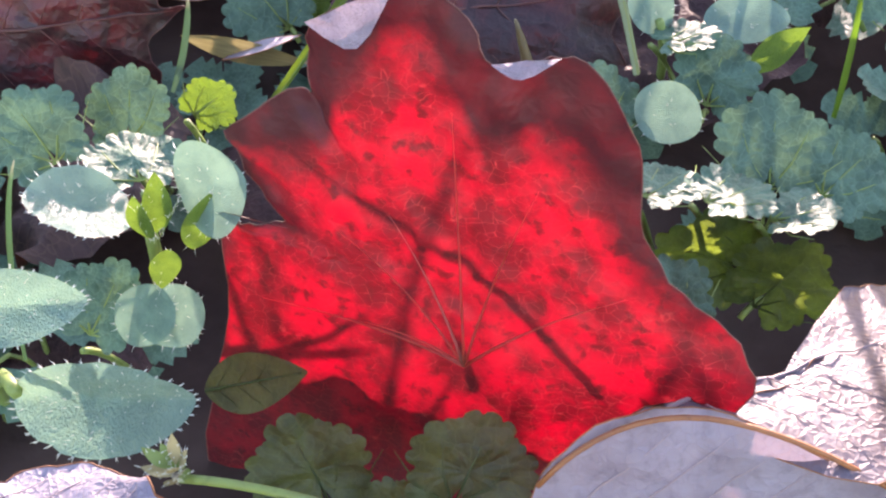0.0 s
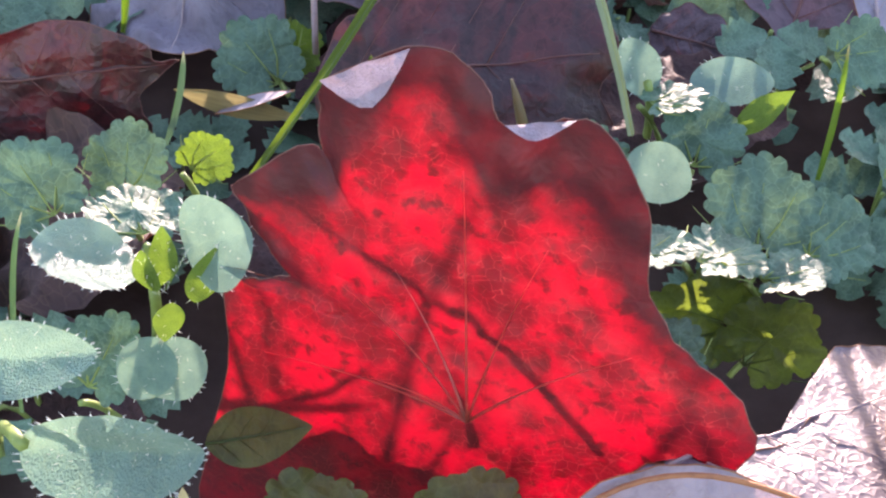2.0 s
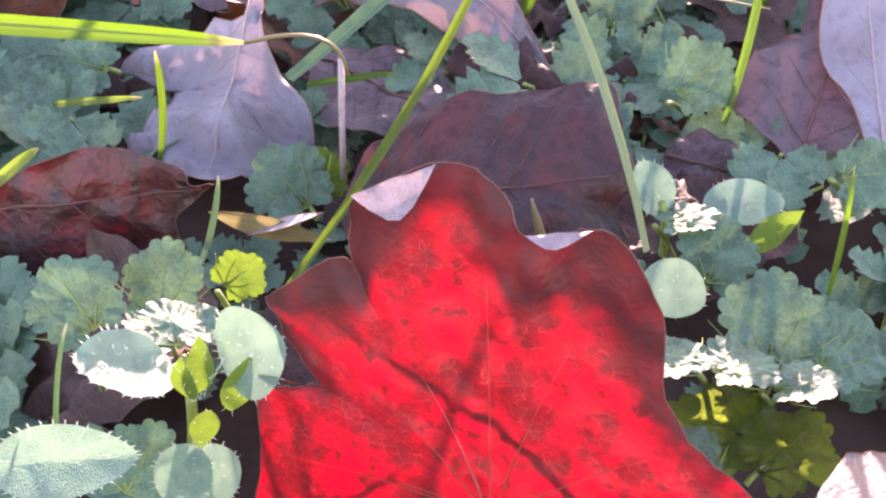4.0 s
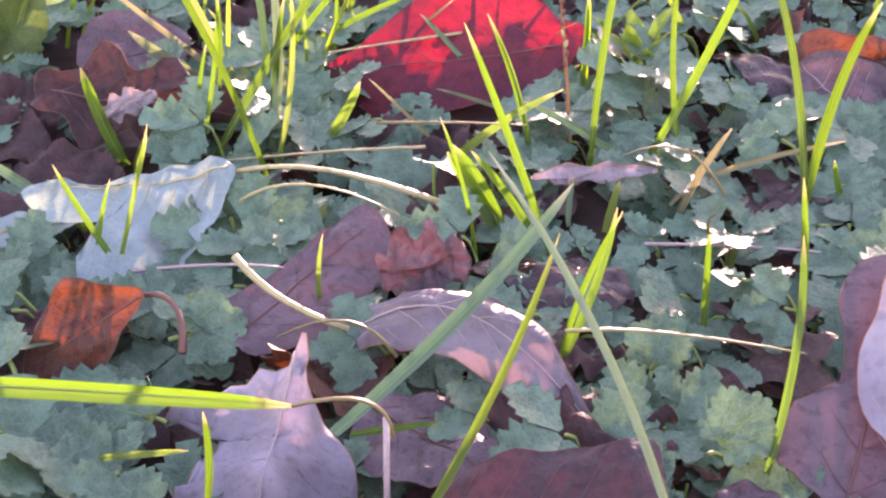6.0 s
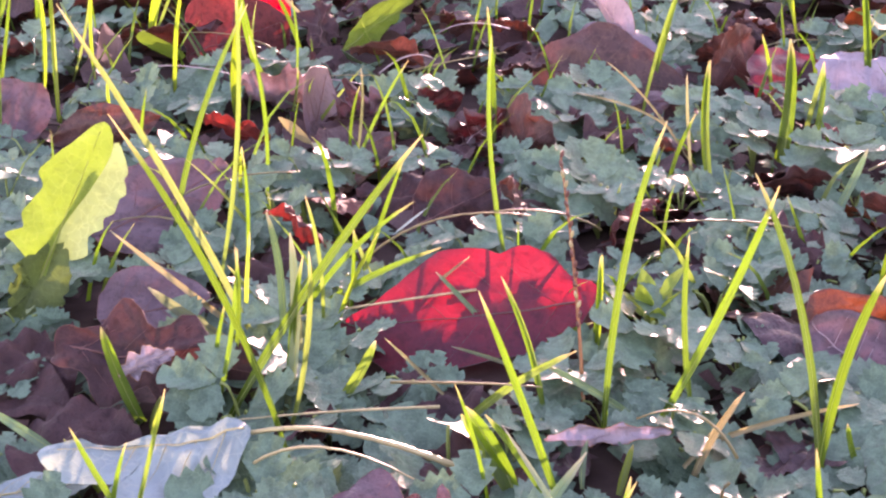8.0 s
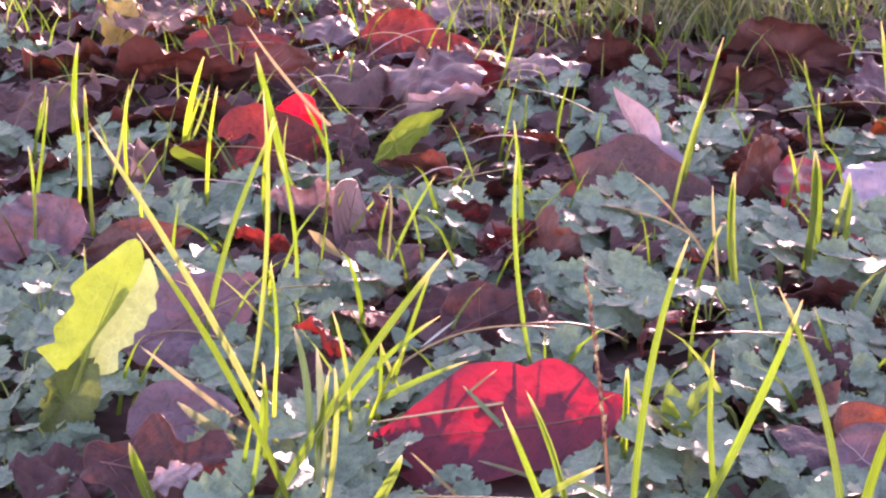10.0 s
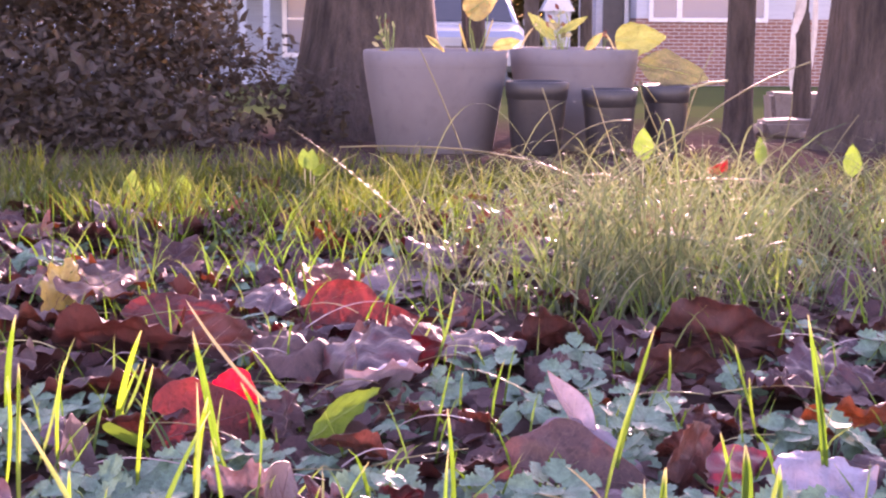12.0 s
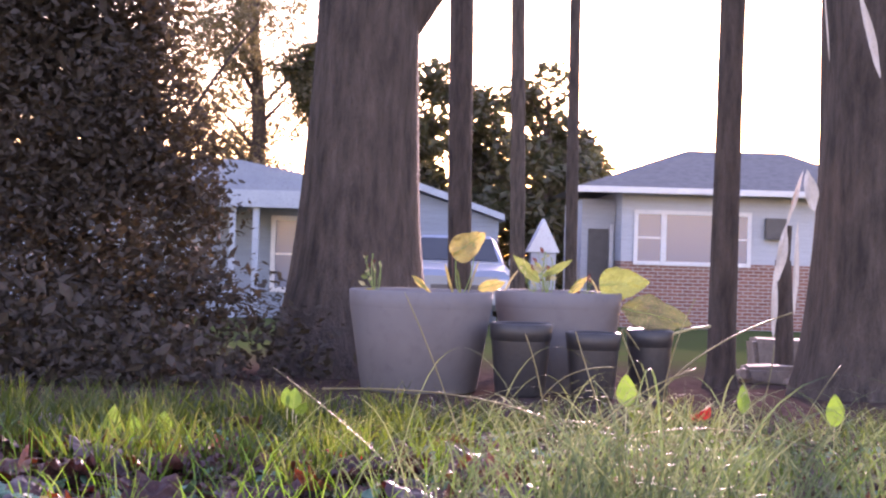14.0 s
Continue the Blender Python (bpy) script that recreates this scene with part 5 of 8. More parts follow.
grass((0.0063, 0.6347, 0), (-0.0028, 0.6547, 0.1103), 0.0028, 0.05)
grass((0.0367, 0.5004, 0), (0.0568, 0.5204, 0.1133), 0.0034, 0.15)
grass((0.0548, 0.5044, 0), (0.0939, 0.5044, 0.0953), 0.0040, 0.02)
grass((0.1075, 0.4681, 0), (0.0879, 0.5181, 0.0952), 0.0034, 0.12)
grass((0.1064, 0.4673, 0), (0.1233, 0.4673, 0.0793), 0.0046, 0.15)
grass((0.0711, 0.5196, 0), (0.0665, 0.5196, 0.0711), 0.0030, 0.0)
grass((0.0372, 0.5656, 0), (0.039, 0.5656, 0.0444), 0.0028, 0.0)
grass((0.0163, 0.5135, 0), (-0.0002, 0.5135, 0.0579), 0.0030, 0.05, 0.0, GRASS, "grass blade with a dry brown tip")
grass((-0.018, 0.5009, 0), (0.0264, 0.5009, 0.0348), 0.0040, 0.08)
grass((0.0177, 0.5764, 0), (0.0378, 0.5764, 0.0112), 0.0034, 0.05)
grass((0.0548, 0.5044, 0), (0.0126, 0.5044, 0.0287), 0.0036, 0.1, 0.0, GRASS_BLUE)
grass((0.0395, 0.5456, 0), (0.0444, 0.5456, 0.0229), 0.0062, 0.0, 0.0, CHICK, "broad pale green blade seen from its underside")
grass((-0.0017, 0.5876, 0), (-0.0258, 0.5876, 0.0286), 0.0028, 0.1, 0.0, GRASS_BLUE)
grass((-0.0457, 0.5995, 0), (-0.0119, 0.5995, 0.0306), 0.0020, 0.0, 0.0, STRAW)
grass((-0.0184, 0.5273, 0), (-0.0433, 0.5273, 0.0273), 0.0018, 0.0, 0.0, STRAW)
grass((0.0685, 0.4918, 0), (0.1248, 0.4918, 0.0188), 0.0026, 0.12, 0.0, STRAW, "dry arching grass blade low over the weeds")
grass((0.063, 0.4799, 0), (0.0802, 0.4799, 0.0274), 0.0026, 0.0, 0.0, STRAW)
grass((0.1486, 0.7918, 0), (0.1529, 0.7918, 0.0726), 0.0046, 0.0)
grass((0.1729, 0.8399, 0), (0.182, 0.8399, 0.0489), 0.0036, 0.0, 0.0, GRASS, "cut grass blade with a frayed pale end")
grass((0.1781, 0.9689, 0), (0.1709, 0.9689, 0.0315), 0.0030, 0.0)
grass((0.1107, 0.7572, 0), (0.106, 0.7572, 0.0718), 0.0040, 0.0)
grass((0.2297, 0.9282, 0), (0.2198, 0.9282, 0.0806), 0.0036, 0.0)
grass((0.1081, 0.793, 0), (0.0585, 0.793, 0.0614), 0.0018, 0.2, 0.0, STRAW)
grass((0.1082, 0.8421, 0), (0.044, 0.8421, 0.0306), 0.0018, 0.25, 0.0, STRAW)
grass((0.086, 0.8751, 0), (0.1058, 0.8751, 0.0866), 0.0026, 0.0)
grass((-0.2894, 0.9622, 0), (-0.286, 0.9622, 0.0628), 0.003, 0.0)
grass((-0.2595, 0.8876, 0), (-0.2561, 0.8876, 0.0923), 0.0036, 0.0)
grass((-0.2722, 0.9748, 0), (-0.2545, 0.9748, 0.0651), 0.003, 0.0)
grass((-0.2024, 0.9586, 0), (-0.1912, 0.9586, 0.0731), 0.0034, 0.0)
grass((-0.2422, 1.0765, 0), (-0.2197, 1.0765, 0.0525), 0.0034, 0.0)
grass((-0.2943, 0.8776, 0), (-0.2753, 0.8776, 0.0881), 0.003, 0.0)
grass((-0.127, 0.9059, 0), (-0.1451, 0.9059, 0.0426), 0.0026, 0.0)
grass((-0.1209, 0.8826, 0), (-0.1141, 0.8826, 0.0346), 0.0024, 0.0)
grass((-0.0775, 0.7987, 0), (-0.0712, 0.7987, 0.0476), 0.0022, 0.1)
grass((0.1234, 0.4794, 0), (0.1182, 0.4794, 0.0177), 0.003, 0.0)
seed_stalk = thing("seed_stalk", (0.031, 0.52, -0.003), "brown seed stalk with small dry grains standing in the weeds", "grass")
stalk_pts = [p - seed_stalk.location for p in arc((0.031, 0.52, -0.003), (0.029, 0.535, 0.045), (0.022, 0.55, 0.09), 14)]
vs, fs = tube_data(stalk_pts, [0.0008 - 0.00003 * k for k in range(14)], 6)
child("stem", mesh_of("stem", vs, fs, RIM_RUST), seed_stalk)
for k in range(5, 14):
    for q in (0, 1):
        p = stalk_pts[k] - (stalk_pts[k] - stalk_pts[k - 1]) * (0.5 * q)
        o = Vector((0.0009 if (k + q) % 2 else -0.0009, -0.0004, 0.0032))
        vs, fs = tube_data([p, p + o * 0.35, p + o * 0.75, p + o], [0.0003, 0.0008, 0.0006, 0.0001], 6)
        child("grain", mesh_of("grain", vs, fs, RIB_DARK if k % 3 else STEM), seed_stalk)
# more of them, thin and thick, in the same patch
grass((-0.1060, 0.5070, 0), (-0.0940, 0.5150, 0.0680), 0.0026, 0.05, 0.0, GRASS)
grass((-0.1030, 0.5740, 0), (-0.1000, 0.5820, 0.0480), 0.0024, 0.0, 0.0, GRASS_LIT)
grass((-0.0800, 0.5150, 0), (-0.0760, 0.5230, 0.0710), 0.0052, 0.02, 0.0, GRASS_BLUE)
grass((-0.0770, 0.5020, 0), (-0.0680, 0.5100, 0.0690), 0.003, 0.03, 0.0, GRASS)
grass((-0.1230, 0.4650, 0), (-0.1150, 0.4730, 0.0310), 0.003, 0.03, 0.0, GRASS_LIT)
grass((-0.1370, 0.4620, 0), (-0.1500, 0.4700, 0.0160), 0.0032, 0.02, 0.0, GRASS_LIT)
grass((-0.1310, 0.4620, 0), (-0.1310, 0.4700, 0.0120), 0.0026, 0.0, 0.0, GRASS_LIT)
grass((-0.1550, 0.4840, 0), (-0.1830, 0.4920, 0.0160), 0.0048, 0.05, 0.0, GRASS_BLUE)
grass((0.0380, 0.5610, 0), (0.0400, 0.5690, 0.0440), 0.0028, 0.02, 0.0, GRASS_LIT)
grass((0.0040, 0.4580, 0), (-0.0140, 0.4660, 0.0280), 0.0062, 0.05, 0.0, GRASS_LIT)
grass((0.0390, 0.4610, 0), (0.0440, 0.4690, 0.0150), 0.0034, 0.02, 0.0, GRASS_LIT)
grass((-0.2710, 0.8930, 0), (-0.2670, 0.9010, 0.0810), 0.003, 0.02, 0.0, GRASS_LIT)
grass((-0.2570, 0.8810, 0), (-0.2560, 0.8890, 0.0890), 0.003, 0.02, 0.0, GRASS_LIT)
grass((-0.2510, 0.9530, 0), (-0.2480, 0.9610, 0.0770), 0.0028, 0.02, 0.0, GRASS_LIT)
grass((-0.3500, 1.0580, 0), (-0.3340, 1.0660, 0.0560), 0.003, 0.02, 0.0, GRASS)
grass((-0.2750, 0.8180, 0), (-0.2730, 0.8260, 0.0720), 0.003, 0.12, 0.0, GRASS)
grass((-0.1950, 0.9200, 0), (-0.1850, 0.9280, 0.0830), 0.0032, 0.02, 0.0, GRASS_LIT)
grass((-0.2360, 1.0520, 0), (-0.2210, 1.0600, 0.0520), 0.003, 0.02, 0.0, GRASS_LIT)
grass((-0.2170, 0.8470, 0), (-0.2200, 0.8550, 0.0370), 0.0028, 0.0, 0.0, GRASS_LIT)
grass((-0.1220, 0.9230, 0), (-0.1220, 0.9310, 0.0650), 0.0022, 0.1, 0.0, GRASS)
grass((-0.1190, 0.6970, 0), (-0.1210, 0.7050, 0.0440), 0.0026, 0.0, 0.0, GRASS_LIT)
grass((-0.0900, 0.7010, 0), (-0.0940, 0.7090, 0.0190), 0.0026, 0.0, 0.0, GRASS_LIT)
grass((-0.0750, 0.7970, 0), (-0.0710, 0.8050, 0.0540), 0.0022, 0.2, 0.0, STRAND)
grass((-0.0760, 0.7830, 0), (-0.0450, 0.7910, 0.0630), 0.0024, 0.1, 0.0, GRASS)
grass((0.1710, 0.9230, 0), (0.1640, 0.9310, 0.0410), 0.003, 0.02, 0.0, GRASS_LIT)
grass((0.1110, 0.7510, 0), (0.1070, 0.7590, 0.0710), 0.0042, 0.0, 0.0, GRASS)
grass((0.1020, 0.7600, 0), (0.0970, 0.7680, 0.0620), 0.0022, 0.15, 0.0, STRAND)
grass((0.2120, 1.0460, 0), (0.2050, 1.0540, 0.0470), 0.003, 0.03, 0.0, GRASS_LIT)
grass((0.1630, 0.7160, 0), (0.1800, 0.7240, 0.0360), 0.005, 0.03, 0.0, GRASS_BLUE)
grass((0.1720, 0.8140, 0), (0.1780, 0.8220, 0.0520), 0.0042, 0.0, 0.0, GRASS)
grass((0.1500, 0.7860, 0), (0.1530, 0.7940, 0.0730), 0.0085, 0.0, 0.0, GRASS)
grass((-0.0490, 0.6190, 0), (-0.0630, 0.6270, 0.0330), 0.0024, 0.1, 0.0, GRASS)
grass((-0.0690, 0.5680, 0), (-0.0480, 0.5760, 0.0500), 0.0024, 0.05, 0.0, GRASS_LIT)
grass((-0.0760, 0.5430, 0), (-0.0790, 0.5510, 0.0420), 0.0022, 0.1, 0.0, STRAND)
grass((0.0230, 0.5420, 0), (-0.0190, 0.5500, 0.0130), 0.0022, 0.2, 0.0, STRAND)
grass((-0.0950, 0.5960, 0), (-0.1140, 0.6040, 0.0250), 0.0022, 0.15, 0.0, GRASS)
grass((0.0630, 0.4650, 0), (0.0810, 0.4730, 0.0330), 0.0034, 0.02, 0.0, STRAW)
grass((0.0270, 0.4650, 0), (0.0290, 0.4730, 0.0150), 0.003, 0.1, 0.0, GRASS_BLUE)
# broad upright ones between the weeds and the litter
grass((-0.312, 1.054, 0), (-0.302, 1.044, 0.090), 0.0058, 0.0, 0.0, GRASS)
grass((-0.241, 1.070, 0), (-0.219, 1.060, 0.076), 0.0056, 0.0, 0.0, GRASS_LIT)
grass((-0.148, 0.959, 0), (-0.164, 0.949, 0.099), 0.0062, 0.02, 0.0, GRASS)
grass((-0.153, 0.890, 0), (-0.144, 0.880, 0.074), 0.0052, 0.0, 0.0, GRASS_LIT)
grass((0.000, 0.821, 0), (-0.004, 0.811, 0.087), 0.0034, 0.0, 0.0, GRASS)
grass((-0.123, 0.998, 0), (-0.140, 0.988, 0.057), 0.0040, 0.0, 0.0, GRASS)
# beyond, before the tall tuft
grass((-0.1119, 1.0696, 0), (-0.1891, 1.0696, 0.096), 0.0034, 0.0, 0.0, STRAW, "pale dry grass blade leaning over the litter")
grass((0.2304, 0.928, 0), (0.2142, 0.928, 0.1173), 0.0046, 0.02)
grass((0.0983, 0.9385, 0), (0.1233, 0.9385, 0.107), 0.0034, 0.05)
grass((0.1544, 1.1176, 0), (0.1581, 1.1176, 0.0532), 0.003, 0.0)
grass((0.2207, 1.1019, 0), (0.2028, 1.1019, 0.0607), 0.003, 0.05)
grass((-0.0215, 1.2237, 0), (0.0003, 1.2237, 0.0785), 0.0034, 0.0)
grass((0.0264, 1.0702, 0), (0.0352, 1.0702, 0.0554), 0.0026, 0.0)
grass((0.0048, 1.117, 0), (0.006, 1.117, 0.0343), 0.0024, 0.0)
grass((-0.1483, 1.4533, 0), (-0.1606, 1.4533, 0.0546), 0.003, 0.0)
grass((-0.3439, 1.0535, -0), (-0.334, 1.0535, 0.047), 0.003, 0.0)
grass((0.0879, 0.7576, 0), (0.101, 0.7576, 0.0438), 0.003, 0.0)


# ---- ground cover: low weeds with scalloped leaves, between the fallen leaves ----
def caught_leaves():
    """Small dry leaves and leaf ends caught upright and askew in the ground cover."""
    rng = random.Random(77)
    kinds = (("small dull purple leaf caught in the weeds", LITTER, RIB_DARK), ("small brown curled leaf caught in the weeds", BROWN, RIB_DARK), ("grey-lilac leaf end sticking out of the weeds", LILAC_DARK, RIB_PALE), ("dark red leaf end sticking out of the weeds", RUSSET, RIB_DARK), ("purple leaf half hidden by the weeds", PURPLE, RIB_DARK))
    for i in range(46):
        y = rng.uniform(0.66, 1.16)
        x = rng.uniform(-1, 1) * (0.30 * y + 0.02)
        turn, size = rng.uniform(0, 2 * math.pi), rng.uniform(0.028, 0.05)
        if any((x - px) ** 2 + (y - py) ** 2 < (r * 0.8 + 0.012) ** 2 for px, py, r, r2 in PLACED):
            continue
        label, mat, rib = kinds[rng.choice((0, 0, 0, 1, 1, 2, 3, 4))]
        d = Vector((math.cos(turn), math.sin(turn), 0)) * size
        n = Vector((-d.y, d.x, 0)) * rng.uniform(0.25, 0.5)
        foot = Vector((x, y, 0.006))
        leaf(label, foot - d * 0.5, foot + d * 0.5 + Vector((0, 0, rng.uniform(0.004, 0.02))), foot + n + Vector((0, 0, rng.uniform(0.006, 0.026))), rng.choice(("ovate", "lobed", "ovate", "pear")), mat, rib, veins=2, cup=rng.uniform(-0.5, 0.4), wave=rng.uniform(0.15, 0.4), seed=400 + i)


caught_leaves()


def leaflet_data(base, d, up, size, wide, rng, V, F, U):
    """One toothed, pleated leaflet, added to the lists of a leaf."""
    across = d.cross(up).normalized()
    nrm = across.cross(d)
    bend, cup, o = rng.uniform(-0.25, 0.12), rng.uniform(0.05, 0.4), len(V)
    rim = []
    teeth = 5
    for sgn in (1, -1):
        for k in range(teeth * 2 + 1):
            v = 0.03 + 0.97 * k / (teeth * 2)
            a = (0.10 + 0.90 * math.sin(math.pi * min(1.0, v * 0.9) ** 1.25)) * wide * min(1.0, 1.35 - v)
            if k % 2 and v > 0.3:
                v, a = v + 0.045, a + 0.085
            elif v > 0.3:
                a -= 0.02
            rim.append((sgn * max(a, 0.015), v))
    rim = rim[:teeth * 2 + 1] + rim[:teeth * 2:-1]
    n = len(rim)

    def put(a, v):
        pleat = 0.014 * math.sin(v * 2 * math.pi * teeth - abs(a) * 9)
        off = cup * abs(a) * 0.6 + cup * a * a + bend * v * v + pleat * min(1, abs(a) * 5)
        return base + d * (v * size) + across * (a * size) + nrm * (off * size)

    V.append(put(0, 0.45))
    U.append((0.5, 0.45))
    for q in (0.4, 0.75, 1.0):
        for a, v in rim:
            a, v = a * q, 0.45 + (v - 0.45) * q
            V.append(put(a, v))
            U.append((0.5 + a, v))
    for i in range(n):
        k = (i + 1) % n
        F.append((o, o + 1 + i, o + 1 + k))
        for r in (0, 1):
            F.append((o + 1 + r * n + i, o + 1 + (r + 1) * n + i, o + 1 + (r + 1) * n + k, o + 1 + r * n + k))


def cover_plant(seed):
    rng = random.Random(seed)
    root = thing("ground_cover_weed", (0, 0, 0), "low weed with toothed three-part blue-green leaves", "plant", "ground cover weeds")
    k = 5
    for i in range(k):
        w = 2 * math.pi * (i + rng.uniform(-0.35, 0.35)) / k
        r = rng.uniform(0.006, 0.016) if i else 0.002
        h = rng.uniform(0.004, 0.03)
        at = Vector((math.cos(w) * r, math.sin(w) * r, h))
        V, F, U = [], [], []
        w += rng.uniform(-0.5, 0.5)
        tilt = Vector((rng.uniform(-.4, .4), rng.uniform(-.65, -.02), 1)).normalized()
        big = rng.uniform(0.016, 0.025)
        for q, f in ((0, 1.0), (1.25, 0.88), (-1.25, 0.88)):
            d = Vector((math.cos(w + q), math.sin(w + q), 0))
            d = (d - tilt * d.dot(tilt) + tilt * rng.uniform(-0.25, 0.15)).normalized()
            leaflet_data(at + d * 0.0012, d, tilt, big * f * rng.uniform(0.85, 1.1), rng.uniform(0.40, 0.50), rng, V, F, U)
        o = child("leaf", mesh_of("leaf", V, F, IVY, U), root)
        vs, fs = tube_data(arc((0, 0, -0.004), (at.x * 0.3, at.y * 0.3, h), at, 5), 0.0007, 4)
        child("leaf_stalk", mesh_of("leaf_stalk", vs, fs, GREEN_STEM), o)
    return root


def scatter_cover():
    protos = [cover_plant(300 + i) for i in range(7)]
    rng = random.Random(9)
    spots = []
    y = 0.20
    while y < 1.75:
        reach = 0.33 * y + 0.06
        step = 0.0305 + 0.006 * y
        x = -reach
        while x < reach:
            spots.append((x + rng.uniform(-0.4, 0.4) * step, y + rng.uniform(-0.4, 0.4) * step))
            x += step
        y += step * 0.95
    extra = [(-0.0667, 0.4602), (-0.0821, 0.4458), (-0.0708, 0.4184), (-0.0941, 0.4029), (-0.1363, 0.4066), (-0.1543, 0.4295), (-0.076, 0.4758), (-0.1092, 0.3249), (-0.192, 0.6258), (-0.0159, 0.3694), (0.013, 0.3642), (-0.131, 0.3562), (-0.13, 0.3334), (-0.1147, 0.3262), (-0.0386, 0.3263), (0.0474, 0.3509), (0.0493, 0.3276), (0.0829, 0.3068), (-0.0264, 0.3873), (0.0033, 0.3501), (-0.1999, 0.5906)]
    count, V, F, U, base, kept = 0, [], [], [], 0, {}
    for x, y in extra + spots:
        if y < 0.24 and -0.075 < x < 0.085:
            continue
        if (x, y) not in extra and any((x - px) ** 2 + (y - py) ** 2 < (r * 0.88) ** 2 for px, py, r, r2 in PLACED):
            continue
        under = (x, y) not in extra and any((x - px) ** 2 + (y - py) ** 2 < (r + 0.009) ** 2 for px, py, r, r2 in PLACED)
        if x > 0.02 and y > 1.35 or y > 0.9 and rng.random() < 0.58 or y > 1.1 and rng.random() < 0.8:
            continue
        z = -0.012 * min(1.0, max(0.0, (0.7 - y) / 0.3)) - 0.002
        m = pose(x, y, z, rng.uniform(-8, 8), rng.uniform(-8, 8), rng.uniform(-65, 65)) @ Matrix.Scale(rng.uniform(0.7, 1.08), 4)
        if under:
            m = pose(x, y, z - 0.009, 0, 0, rng.uniform(0, 360)) @ Matrix.Scale(0.62, 4)
        p = protos[count % 7]
        if count < 7:
            p.matrix_basis = m
        elif count < 290:
            copy_thing(p, m)
        else:
            for o in p.children_recursive:
                k = len(o.data.vertices)
                if o.name not in kept:
                    co, uv = np.empty(k * 3), np.zeros((k, 2))
                    o.data.vertices.foreach_get("co", co)
                    if o.data.uv_layers:
                        for lp, d in zip(o.data.loops, o.data.uv_layers[0].data):
                            uv[lp.vertex_index] = d.uv
                    kept[o.name] = co, uv, [tuple(q.vertices) for q in o.data.polygons]
                co, uv, polys = kept[o.name]
                co = co.reshape(-1, 3) @ np.array(m.to_3x3()).T + np.array(m.translation)
                F += [tuple(i + base for i in q) for q in polys]
                V.append(co)
                U.append(uv)
                base += k
        count += 1
    tagged(new("ground_cover", mesh_of("ground_cover", np.concatenate(V), F, IVY, np.concatenate(U))), "low toothed weeds further back", "plant", kind="stuff")


scatter_cover()


# ---- the same weeds and litter to either side and behind ----
def outer_cover():
    rng = random.Random(52)
    V, F, U = [], [], []
    for i in range(2600):
        x, y = rng.uniform(-1.1, 1.1), rng.uniform(-0.7, 1.6)
        if y > 0.05 and abs(x) < 0.33 * y + 0.07 or math.hypot(x, y) < 0.16 or noise.noise(Vector((x * 2.2, y * 2.2, 3))) < -0.22 or math.hypot(x, (y - 0.45) * 0.95) > 0.85 + 0.5 * noise.noise(Vector((x * 2.5, y * 2.5, 8))):
            continue
        for k in range(7):
            w = k * 0.9 + rng.uniform(-0.3, 0.3)
            d = Vector((math.cos(w), math.sin(w), rng.uniform(-0.3, 0.2)))
            s = Vector((-d.y, d.x, 0)) * 0.4
            p = Vector((x, y, ground_z(y) + rng.uniform(0.002, 0.02))) + d * 0.008
            L, o = rng.uniform(0.014, 0.022), len(V)
            V += [p, p + (d * 0.45 + s) * L, p + d * L, p + (d * 0.45 - s) * L, p + d * (0.45 * L) - Vector((0, 0, 0.1 * L))]
            U += [(0.5, 0), (0.9, 0.45), (0.5, 1), (0.1, 0.45), (0.5, 0.45)]
            F += [(o, o + 1, o + 4), (o + 1, o + 2, o + 4), (o + 2, o + 3, o + 4), (o + 3, o, o + 4)]
    tagged(new("outer_cover", mesh_of("outer_cover", V, F, IVY, U)), "low weeds on either side of the leaves", "plant", kind="stuff")


outer_cover()


# ---- thin dry stems lying over the weeds ----
def dry_stems():
    rng = random.Random(77)
    for i in range(46):
        y = rng.uniform(0.34, 1.5)
        x = rng.uniform(-0.28 * y, 0.28 * y)
        a = Vector((x, y, rng.uniform(0.006, 0.022)))
        w = rng.uniform(-0.6, 0.6) + (math.pi if rng.random() < 0.5 else 0)
        reach = rng.uniform(0.03, 0.085)
        c = a + Vector((math.cos(w) * reach, math.sin(w) * reach * 0.7, rng.uniform(-0.006, 0.022)))
        b = (a + c) / 2 + Vector((rng.uniform(-.2, .2) * reach, 0, rng.uniform(0.0, 0.02)))
        stalk_line("thin dry straw-coloured twig lying over the weeds", arc(a, b, c, 9), [0.0006 - 0.00004 * k for k in range(9)], rng.choice((STRAW, STRAW, STEM, RIB_PALE)), "dry_twig", "twig")["group"] = "dry twigs"


dry_stems()


